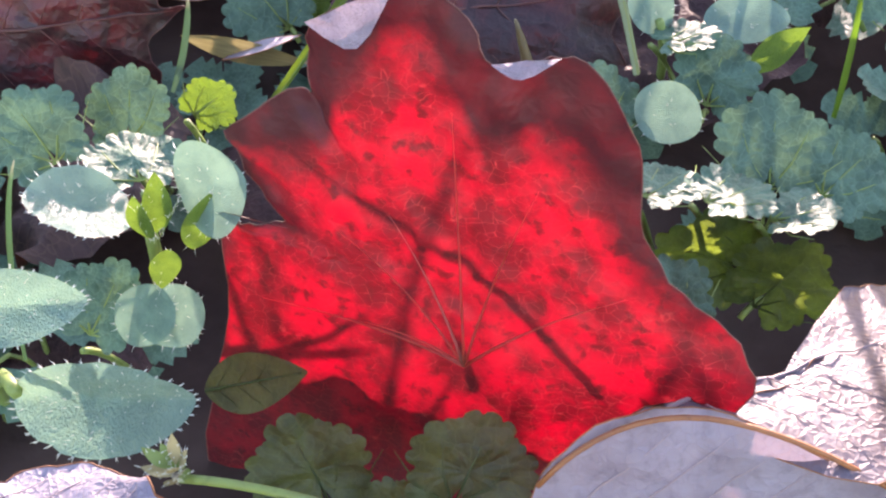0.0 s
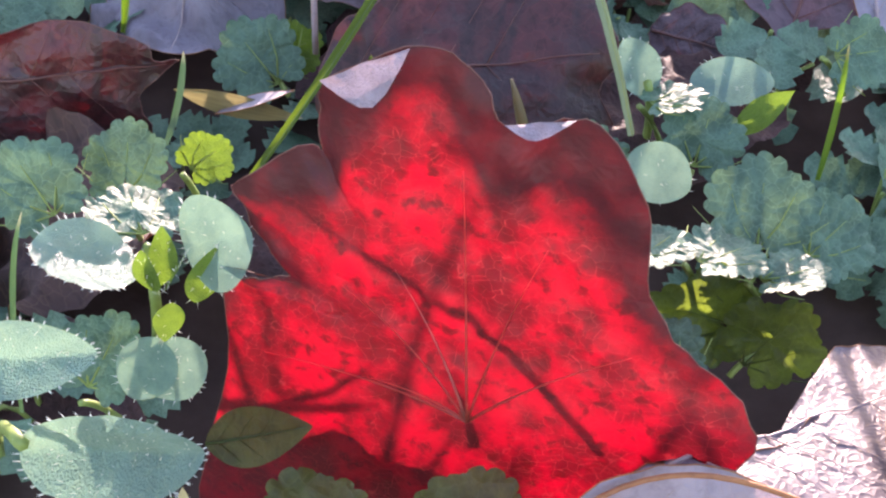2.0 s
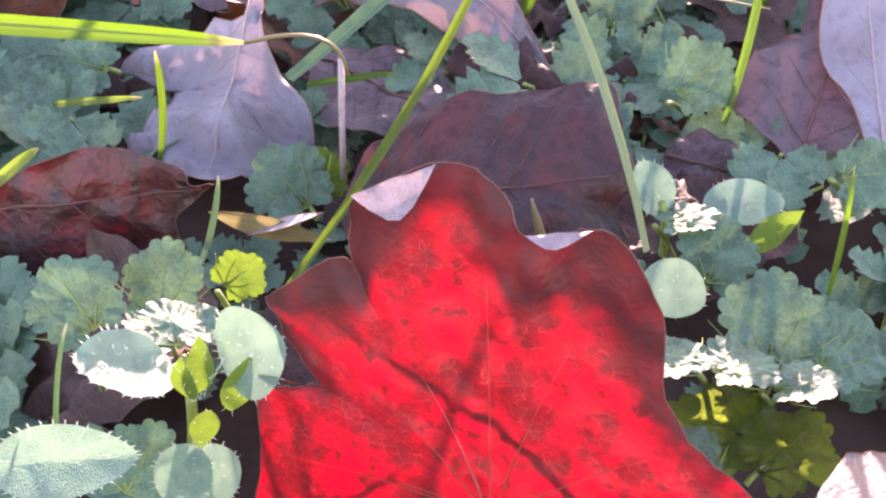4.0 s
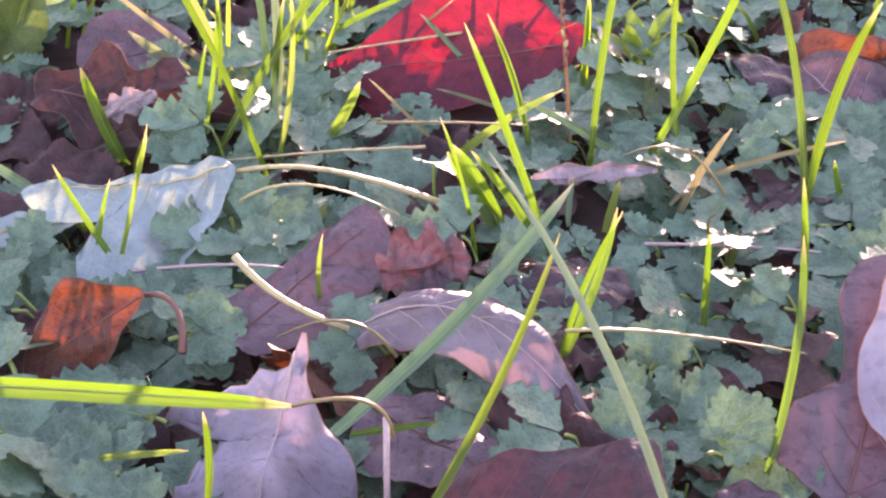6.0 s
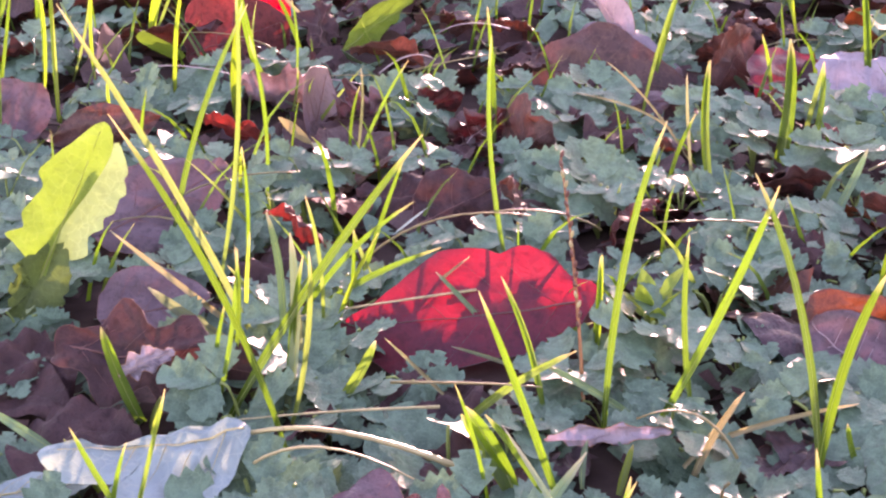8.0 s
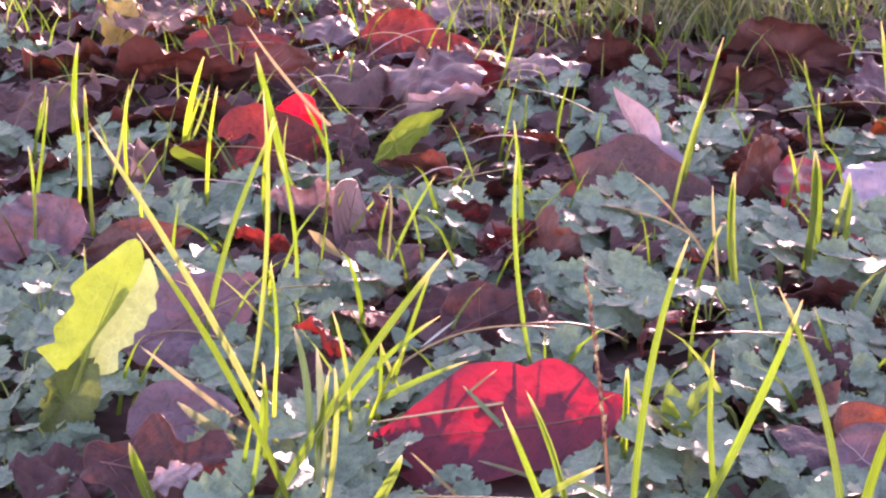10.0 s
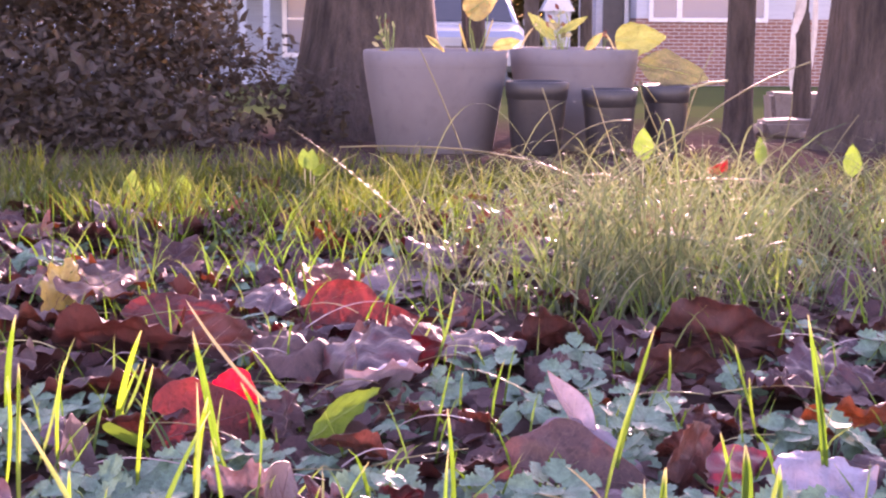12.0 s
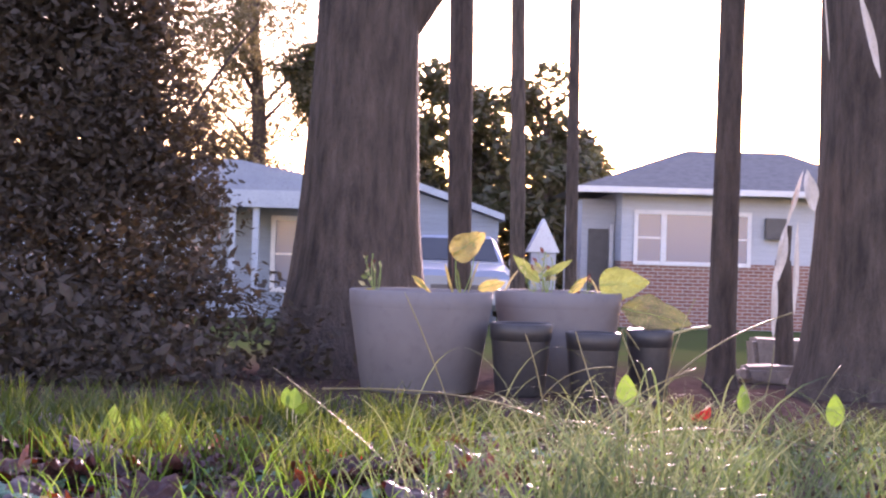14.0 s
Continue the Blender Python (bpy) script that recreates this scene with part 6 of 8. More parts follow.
# ---- loose leaf litter between the weeds and the lawn ----
def scatter_litter():
    rng = random.Random(21)
    kinds = [(DARK_RED, "dark red leaf lying in the leaf litter"), (LITTER, "dry purple leaf lying in the leaf litter"), (BROWN, "dry brown leaf lying in the leaf litter"), (DARK_RED, "dark red leaf lying in the leaf litter"),
             (LITTER, "dry purple leaf lying in the leaf litter"), (LILAC, "pale curled leaf lying in the leaf litter"), (ORANGE, "orange-brown leaf lying in the leaf litter")]
    placed = len(PLACED)
    protos = []
    for i, (m, lab) in enumerate(kinds * 2):
        if m is LILAC:
            m, lab = kinds[1]
        protos.append(leaf(lab, (-0.045, 0, 0.006), (0.05, 0.004, 0.012), (0, 0.03 + 0.01 * (i % 3), 0.018), rng.choice(("ovate", "lobed", "pear")), m, RIB_DARK, veins=2, wave=rng.uniform(0.16, 0.42), cup=rng.uniform(-0.6, 0.6), bend=rng.uniform(-0.08, 0.16), seed=400 + i, group="leaf litter"))
    k, heap = 0, {}

    def into_heap(proto, m):
        """Adds a leaf's blade to the joined litter of its material."""
        me = proto.children[0].data
        V, F, U = heap.setdefault(me.materials[0].name, ([], [], []))
        base, uv = len(V), [(0.5, 0.5)] * len(me.vertices)
        for lp, d in zip(me.loops, me.uv_layers[0].data):
            uv[lp.vertex_index] = tuple(d.uv)
        V += [m @ v.co for v in me.vertices]
        F += [tuple(base + q for q in p.vertices) for p in me.polygons]
        U += uv

    for i in range(660):
        y = rng.uniform(0.78, 2.7)
        x = rng.uniform(-0.34 * y - 0.05, 0.34 * y + 0.05)
        keep = 0.75 if y < 1.0 else 1.0 if y < 1.8 else 0.7 if y < 2.3 else 0.25
        if rng.random() > keep or (y > 1.4 and x > 0.05 and rng.random() < 0.75):
            continue
        if any((x - px) ** 2 + (y - py) ** 2 < (r * 1.0 + 0.012) ** 2 for px, py, r, r2 in PLACED[:placed]):
            continue
        s = rng.uniform(0.55, 1.15) if y > 1.15 else rng.uniform(0.3, 0.65)
        m = pose(x, y, ground_z(y) - 0.002, rng.uniform(-34, 26), rng.uniform(-28, 28), rng.uniform(0, 360)) @ Matrix.Scale(s, 4)
        if k < len(protos):
            protos[k].matrix_basis = m
        elif y < 1.85:
            copy_thing(protos[k % len(protos)], m)
        else:
            into_heap(protos[k % len(protos)], m)
        k += 1
    for i in range(260):                  # litter outside the open patch
        y = rng.uniform(-0.8, 3.2)
        x = rng.uniform(-1.9, 1.9)
        if abs(x) < 0.34 * max(y, 0) + 0.16:
            continue
        into_heap(protos[i % len(protos)], pose(x, y, ground_z(y) - 0.002, rng.uniform(-20, 20), rng.uniform(-20, 20), rng.uniform(0, 360)) @ Matrix.Scale(rng.uniform(0.8, 1.25), 4))
    for i in range(150):                  # scraps on the soil under the weeds
        y = rng.uniform(0.17, 0.8)
        x = rng.uniform(-0.32 * y - 0.02, 0.32 * y + 0.02)
        if any((x - px) ** 2 + (y - py) ** 2 < (r + 0.01) ** 2 for px, py, r, r2 in PLACED[:placed]):
            continue
        into_heap(protos[(i * 3) % len(protos)], pose(x, y, ground_z(y) - 0.006, rng.uniform(-10, 10), rng.uniform(-10, 10), rng.uniform(0, 360)) @ Matrix.Scale(rng.uniform(0.35, 0.6), 4))
    for n, (V, F, U) in heap.items():
        tagged(new("scattered_litter", mesh_of("scattered_litter", V, F, bpy.data.materials[n], U)), "dry " + n.replace("_", " ") + " litter scattered over soil and lawn", "leaf", kind="stuff")


scatter_litter()


def leaf_crumbs(name, label, mat, count, seed):
    """Small curled bits of dry leaf that cover the soil between weeds, litter and grass."""
    rng = random.Random(seed)
    V, F, U = [], [], []
    for i in range(count):
        y = 0.3 + 2.6 * rng.random() ** 0.8
        x = rng.uniform(-0.34 * y - 0.04, 0.34 * y + 0.04)
        L, n = rng.uniform(0.006, 0.02) * (0.7 if y < 0.8 else 1.0), 7
        m = pose(x, y, ground_z(y) + rng.uniform(-0.002, 0.007) - 0.012 * min(1.0, max(0.0, (0.7 - y) / 0.3)), rng.uniform(-40, 30), rng.uniform(-35, 35), rng.uniform(0, 360))
        curl, o = rng.uniform(-0.5, 0.5), len(V)
        V.append(m @ Vector((0, 0, 0)))
        U.append((0.5, 0.5))
        for k in range(n):
            w, r = 2 * math.pi * k / n, L * rng.uniform(0.55, 1.1)
            a, b = math.cos(w) * r, math.sin(w) * r * 0.65
            V.append(m @ Vector((a, b, curl * a * a / L + rng.uniform(-0.08, 0.08) * L)))
            U.append((0.5 + a / L * 0.3, 0.5 + b / L * 0.3))
            F.append((o, o + 1 + k, o + 1 + (k + 1) % n))
    tagged(new(name, mesh_of(name, V, F, mat, U)), label, "leaf", kind="stuff")


leaf_crumbs("leaf_crumbs", "crumbled purple-brown bits of dry leaf on the soil", LITTER, 3200, 81)
leaf_crumbs("leaf_scraps", "crumbled brown bits of dry leaf on the soil", BROWN, 1500, 82)
leaf_crumbs("weed_scraps", "small low green weed leaves close to the soil", IVY, 1700, 83)


# ---- lawn, sparse grass and the tall wiry tuft ----
def blades_field(name, label, category, spots, mat, seed, segs=4):
    """Many blades in one mesh. Each spot: x, y, z, height, width, lean x, lean y, sag."""
    V, F, U = [], [], []
    base = 0
    for x, y, z, h, w, lx, ly, sag in spots:
        a = np.array((x, y, z))
        c = a + np.array((lx, ly, h))
        if sag < 0:                       # an arching strand: rises to -sag, then droops
            b = a + np.array((lx * 0.3, ly * 0.3, -sag))
        else:
            b = a + np.array((lx * (0.5 - sag), ly * (0.5 - sag), h * (0.5 + sag) + sag * 0.5 * math.hypot(lx, ly)))
        ang = hash_turn(x, y)
        ax = np.array((math.cos(ang), math.sin(ang), 0)) * w * 0.5
        for i in range(segs + 1):
            s = i / segs
            p = a * (1 - s) ** 2 + b * (2 * s * (1 - s)) + c * s * s
            k = 1 - s ** 2.5
            if i < segs:
                V += [p - ax * k, p + ax * k]
                U += [(0, s), (1, s)]
                if i:
                    F.append((base + 2 * i - 2, base + 2 * i - 1, base + 2 * i + 1, base + 2 * i))
            else:
                V.append(p)
                U.append((0.5, s))
                F.append((base + 2 * i - 2, base + 2 * i - 1, base + 2 * i))
        base = len(V)
    o = new(name, mesh_of(name, V, F, mat, U))
    return tagged(o, label, category, kind="stuff")


def hash_turn(x, y):
    return (math.sin(x * 91.7 + y * 37.3) * 0.5) * 1.6


def lawn_spots():
    rng = random.Random(31)
    out = []
    while len(out) < 2800:
        y = 1.75 + 1.45 * rng.random()
        x = rng.uniform(-0.34 * y - 0.1, 0.36 * y + 0.1)
        thick = min(1.0, max(0.0, (y - 1.85) / 0.8)) * max(0.0, min(1.0, 0.55 + 1.6 * noise.noise(Vector((x * 4, y * 4, 0)))))
        if x > -0.02:
            thick *= 0.22 if y < 2.6 else 0.6
        if rng.random() > thick:
            continue
        h = rng.uniform(0.025, 0.08) * (1 + 0.4 * noise.noise(Vector((x * 3, y * 3, 4))))
        out.append((x, y, ground_z(y) - 0.003, h, rng.uniform(0.002, 0.004), rng.uniform(-0.9, 0.9) * h, rng.uniform(-0.8, 0.6) * h, rng.uniform(0, 0.25)))
    return out


blades_field("lawn_grass", "short sunlit lawn grass", "grass", lawn_spots(), LAWN, 1, 3)


def clump_spots():
    rng = random.Random(35)
    out = []
    for c in range(64):
        cy = rng.uniform(1.95, 3.2)
        cx = rng.uniform(-0.33 * cy, 0.05 if rng.random() < 0.75 else 0.33 * cy)
        for i in range(rng.randint(10, 26)):
            x, y = cx + rng.gauss(0, 0.02), cy + rng.gauss(0, 0.02)
            h = rng.uniform(0.03, 0.095)
            out.append((x, y, ground_z(y) - 0.003, h, rng.uniform(0.002, 0.0042), (x - cx) * 1.2 + rng.uniform(-0.4, 0.4) * h, rng.uniform(-0.5, 0.4) * h, rng.uniform(0, 0.3)))
    return out


blades_field("grass_clumps", "taller clumps of sunlit lawn grass", "grass", clump_spots(), CLUMP, 4, 4)


def outer_spots():
    """Grass on either side of and behind the camera, so that the lawn goes on all round."""
    rng = random.Random(37)
    out = []
    while len(out) < 30000:
        y, x = rng.uniform(-2.6, 4.4), rng.uniform(-3.6, 3.6)
        if y > 0 and abs(x) < 0.33 * y + 0.07 or math.hypot(x, y) < 0.12:
            continue
        h = rng.uniform(0.02, 0.06)
        out.append((x, y, ground_z(y) - 0.003, h, rng.uniform(0.003, 0.006), rng.uniform(-0.8, 0.8) * h, rng.uniform(-0.7, 0.6) * h, rng.uniform(0, 0.25)))
    return out


blades_field("outer_lawn", "short lawn grass all around the weeds", "grass", outer_spots(), LAWN, 5, 2)


def sparse_spots():
    rng = random.Random(33)
    out = []
    for i in range(1500):
        y = rng.uniform(0.6, 2.3)
        x = rng.uniform(-0.34 * y, 0.34 * y)
        if rng.random() > (0.3 if y < 1.2 else 0.55 if y < 1.5 else 1.0):
            continue
        h = rng.uniform(0.02, 0.06) if y < 1.5 else rng.uniform(0.025, 0.075)
        out.append((x, y, -0.003, h, rng.uniform(0.0013, 0.0028), rng.uniform(-0.8, 0.8) * h, rng.uniform(-0.6, 0.5) * h, rng.uniform(0, 0.35)))
    return out


blades_field("sparse_grass", "short grass blades between the weeds", "grass", sparse_spots(), GRASS, 2)


def tuft_spots(cx, cy, n, spread, hmax, seed):
    """Wiry strands: some stand, most bow over in wide loops, each on its own side."""
    rng = random.Random(seed)
    out = []
    for i in range(n):
        w = rng.uniform(0, 2 * math.pi)
        r = spread * math.sqrt(rng.random())
        x, y = cx + math.cos(w) * r, cy + math.sin(w) * r * 0.8
        h = hmax * rng.uniform(0.3, 1.3)
        w2 = rng.choice((0, math.pi)) + rng.gauss(0, 0.7)
        if rng.random() < 0.3:
            lean, tip, top = h * rng.uniform(0.05, 0.7), h * rng.uniform(0.8, 1.05), h * rng.uniform(0.4, 0.9)
        else:
            lean, tip, top = h * rng.uniform(0.7, 2.6), h * rng.uniform(-0.05, 0.6), h * rng.uniform(1.2, 2.2)
        out.append((x, y, ground_z(y) - 0.003, tip, rng.choice((0.0012, 0.0015, 0.0018, 0.0022, 0.0026)), math.cos(w2) * lean, math.sin(w2) * lean * 0.6, -top))
    return out


for cx, cy, n, sp, hm in ((0.20, 1.56, 52, 0.08, 0.14), (0.13, 1.52, 34, 0.08, 0.12), (0.31, 1.60, 44, 0.09, 0.135), (0.04, 1.58, 28, 0.09, 0.10), (0.43, 1.66, 36, 0.10, 0.115), (0.27, 1.80, 34, 0.12, 0.13), (0.08, 1.88, 24, 0.12, 0.09),
                          (0.40, 1.98, 30, 0.12, 0.12), (0.56, 1.92, 26, 0.1, 0.10), (0.20, 2.08, 26, 0.12, 0.11), (-0.03, 1.72, 18, 0.1, 0.08), (0.62, 2.25, 24, 0.12, 0.10)):
    blades_field("grass_tuft", "tall tuft of wiry half-dry arching grass", "grass", tuft_spots(cx, cy, n, sp, hm, int(cx * 1000 + cy * 77)), WIRY, 3, 12)


def strand_spots():
    """Long loops that rise out of the tuft and come down again far off."""
    rng = random.Random(47)
    out = []
    for i in range(120):
        y = rng.uniform(1.48, 2.1)
        x = rng.gauss(0.25, 0.14)
        h = rng.uniform(0.06, 0.18)
        out.append((x, y, ground_z(y), h * rng.uniform(-0.1, 0.7), rng.uniform(0.0013, 0.0021), rng.choice((-1, 1)) * rng.uniform(0.06, 0.28), rng.uniform(-0.06, 0.06), -h * rng.uniform(1.3, 1.9)))
    return out


def core_spots():
    """Dense upright green blades at the heart of the tuft."""
    rng = random.Random(53)
    out = []
    for i in range(230):
        cx, cy = rng.choice(((0.195, 1.56), (0.205, 1.58), (0.18, 1.57), (0.12, 1.54), (0.33, 1.64), (0.29, 1.75), (0.5, 1.8)))
        x, y = cx + rng.gauss(0, 0.018), cy + rng.gauss(0, 0.018)
        h = rng.uniform(0.04, 0.17)
        out.append((x, y, ground_z(y) - 0.003, h, rng.uniform(0.0014, 0.0026), (x - cx) * 2.5 + rng.gauss(0, 0.25) * h, rng.gauss(0, 0.3) * h, rng.uniform(0, 0.4)))
    return out


def mat_spots():
    """Fallen strands matted low over the ground round the tuft."""
    rng = random.Random(59)
    out = []
    for i in range(560):
        y = rng.uniform(1.45, 2.9)
        x = rng.uniform(-0.02, 0.36 * y + 0.05)
        w, reach = rng.choice((0, math.pi)) + rng.gauss(0, 0.6), rng.uniform(0.07, 0.24)
        z = rng.uniform(0.004, 0.055)
        out.append((x, y, ground_z(y) + z, rng.uniform(-0.5, 0.6) * z, rng.uniform(0.0012, 0.0026), math.cos(w) * reach, math.sin(w) * reach * 0.6, -rng.uniform(0.01, 0.08)))
    return out


blades_field("tuft_heart", "dense green grass at the heart of the tuft", "grass", core_spots(), WIRY_GREEN, 7, 6)
blades_field("matted_grass", "fallen half-dry grass strands matted over the ground", "grass", mat_spots(), STRAND, 8, 9)
blades_field("arching_grass", "pale dry grass strands arching over the tuft", "grass", strand_spots(), STRAND, 6, 14)

# long arching stalks above the tuft
for a, b, c, r in (((0.256, 1.95, 0.1422), (0.2032, 1.95, 0.2553), (0.2512, 1.95, 0.1864), 0.0009),
                   ((0.2622, 2.1, 0.06), (0.3126, 2.1, 0.1764), (0.4771, 2.1, 0.2334), 0.0011),
                   ((0.1188, 1.7, 0.1051), (0.1145, 1.7, 0.1615), (0.0935, 1.7, 0.2153), 0.0008),
                   ((0.0335, 1.8, 0.0656), (-0.0078, 1.8, 0.1846), (-0.0433, 1.8, 0.2549), 0.0008),
                   ((0.131, 1.7, 0.1178), (0.0492, 1.7, 0.1575), (-0.1284, 1.7, 0.1491), 0.0009),
                   ((-0.0243, 1.7, 0.04), (-0.1001, 1.7, 0.1149), (-0.1845, 1.7, 0.1715), 0.0006),
                   ((0.1085, 1.85, 0.1011), (0.1341, 1.85, 0.1728), (0.2086, 1.85, 0.1704), 0.0009),
                   ((0.172, 1.8, 0.094), (0.2364, 1.8, 0.1546), (0.2982, 1.8, 0.1751), 0.0008),
                   ((0.2204, 2, 0.0712), (0.1889, 2, 0.1592), (0.1747, 2, 0.2043), 0.0008),
                   ((0.2794, 1.9, 0.0766), (0.2634, 1.9, 0.1465), (0.3119, 1.9, 0.2544), 0.0008),
                   ((0.4042, 2, 0.0661), (0.4306, 2, 0.1401), (0.4321, 2, 0.195), 0.0008),
                   ((0.4927, 2.1, 0.0784), (0.5211, 2.1, 0.1329), (0.5444, 2.1, 0.1624), 0.0008),
                   ((0.1939, 1.7, 0.0998), (0.3049, 1.7, 0.1388), (0.4377, 1.7, 0.0902), 0.0008),
                   ((0.0632, 1.7, 0.0665), (0.1241, 1.7, 0.1491), (0.2062, 1.7, 0.1062), 0.0008)):
    stalk_line("long arching dry grass stalk above the tuft", arc(a, b, c, 12), r, STRAW, "grass_stalk", "grass")
# round leaves that stand above the lawn
for b, t, s in (((-0.2447, 2.6, 0.03), (-0.2419, 2.6, 0.066), (-0.230, 2.6, 0.0483)), ((-0.2562, 2.62, 0.032), (-0.2591, 2.62, 0.0651), (-0.268, 2.62, 0.05)), ((-0.240, 2.61, 0.02), (-0.222, 2.6, 0.042), (-0.238, 2.6, 0.036)), ((0.2792, 2.3, 0.0792), (0.2778, 2.3, 0.1282), (0.2936, 2.3, 0.1048)), ((0.5336, 2.7, 0.0329), (0.5298, 2.7, 0.0845), (0.5424, 2.7, 0.0629)),
                ((0.6414, 2.5, 0.0363), (0.6408, 2.5, 0.0897), (0.6566, 2.5, 0.0642)), ((-0.5094, 2.4, -0.0116), (-0.5023, 2.4, 0.0508), (-0.4904, 2.4, 0.0198)), ((-0.425, 2.4, 0.0073), (-0.4264, 2.4, 0.0429), (-0.4124, 2.4, 0.0253)), ((-0.4694, 2.4, -0.0022), (-0.476, 2.4, 0.0378), (-0.4603, 2.4, 0.0158))):
    foot = Vector((b[0], b[1], ground_z(b[1])))
    leaf("rounded yellow-green weed leaf standing above the lawn", b, t, s, "ovate", LIME, GREEN_STEM, veins=2, name="weed_leaf", category="plant", cup=0.2, seed=int(b[0] * 999) % 97, stalk=[foot, (foot + Vector(b)) / 2, b])


# ---- beyond the lawn: pots, trunks, shrub ----
BARK = rough_mat("tree_bark", (0.125, 0.095, 0.08), (0.035, 0.027, 0.024), 13, 0.95, 1.0, 0.04, (2.4, 2.4, 0.45))
POT_GREY = rough_mat("grey_planter", (0.17, 0.16, 0.165), (0.13, 0.12, 0.125), 4, 0.75, 0.2, 0.004, specks=0.2)
POT_BLACK = rough_mat("black_plastic_pot", (0.035, 0.033, 0.035), (0.025, 0.024, 0.025), 12, 0.45, 0.1, 0.002)
PALE_BARK = rough_mat("peeled_bark", (0.6, 0.55, 0.5), (0.45, 0.4, 0.36), 14, 0.6, 0.4, 0.006)
STONE = rough_mat("flat_stone", (0.2, 0.165, 0.145), (0.13, 0.105, 0.09), 7, 0.9, 0.6, 0.02)
SHRUB = leaf_mat("shrub_leaf", (0.06, 0.056, 0.046), (0.07, 0.05, 0.044), (0.14, 0.11, 0.05), 0.15, 0.8, (0.06, 0.06, 0.05), 0.2, 6, 0.2, 0.12)
POT_YELLOW = leaf_mat("planter_weed_yellow", (0.40, 0.34, 0.12), (0.30, 0.23, 0.09), (0.5, 0.42, 0.12), 0.3, 0.6, (0.45, 0.4, 0.2), 0.4, 12, 0.3, 0.3)
POT_GREEN = leaf_mat("planter_weed_green", (0.15, 0.20, 0.065), (0.11, 0.15, 0.05), (0.30, 0.36, 0.09), 0.28, 0.6, (0.28, 0.33, 0.15), 0.45, 12, 0.25, 0.3)
FAR_LEAF = leaf_mat("far_tree_leaf", (0.06, 0.075, 0.035), (0.05, 0.055, 0.03), (0.16, 0.18, 0.05), 0.25, 0.6)
FAR_GOLD = leaf_mat("far_gold_leaf", (0.12, 0.11, 0.06), (0.09, 0.085, 0.045), (0.28, 0.24, 0.10), 0.3, 0.6)


def lathe(profile, sides=40):
    verts, faces = [], []
    for r, z in profile:
        for k in range(sides):
            w = 2 * math.pi * k / sides
            verts.append((r * math.cos(w), r * math.sin(w), z))
    for i in range(len(profile) - 1):
        for k in range(sides):
            k2 = (k + 1) % sides
            faces.append((i * sides + k, i * sides + k2, (i + 1) * sides + k2, (i + 1) * sides + k))
    return verts, faces


def pot(label, at, r_top, r_bot, h, mat, lip=0.012, name="plant_pot"):
    root = thing(name, at, label, "plant pot", "pots beside the tree")
    t = 0.012
    vs, fs = lathe([(0.001, 0), (r_bot * 0.96, 0), (r_bot, 0.006), (r_top - lip * 0.6, h - 0.05), (r_top - lip * 0.6, h - 0.045), (r_top - lip - t, h - 0.03), (r_bot - t, 0.02)])
    child("body", mesh_of("body", vs, fs, mat), root)
    vs, fs = lathe([(r_top - lip * 0.6, h - 0.048), (r_top - lip * 0.3, h - 0.046), (r_top + 0.002, h - 0.004), (r_top - 0.004, h), (r_top - t, h - 0.001), (r_top - t - 0.004, h - 0.05)])
    child("rim", mesh_of("rim", vs, fs, mat), root)
    vs, fs = lathe([(r_top - t - 0.003, h - 0.022), (r_top * 0.6, h - 0.014), (0.002, h - 0.012)])
    child("potting_soil", mesh_of("potting_soil", vs, fs, SOIL), root)
    return root


def standing(x, y, dz=0.0):
    return (x, y, ground_z(y) + dz)


pot("large pale grey tapered planter beside a tree", standing(-0.0587, 4.4), 0.203, 0.165, 0.285, POT_GREY, 0.002, name="planter")
pot("pale grey tapered planter with weeds growing in it", standing(0.3488, 4.62), 0.188, 0.15, 0.295, POT_GREY, 0.002, name="planter")
pot("black plastic nursery pot in front of grey planters", standing(0.2214, 4.25), 0.086, 0.068, 0.20, POT_BLACK, 0.008)
pot("black plastic nursery pot in front of grey planters", standing(0.4203, 4.25), 0.075, 0.06, 0.18, POT_BLACK, 0.008)
pot("black plastic nursery pot with a pale rim", standing(0.596, 4.4), 0.066, 0.055, 0.19, POT_BLACK, 0.008)

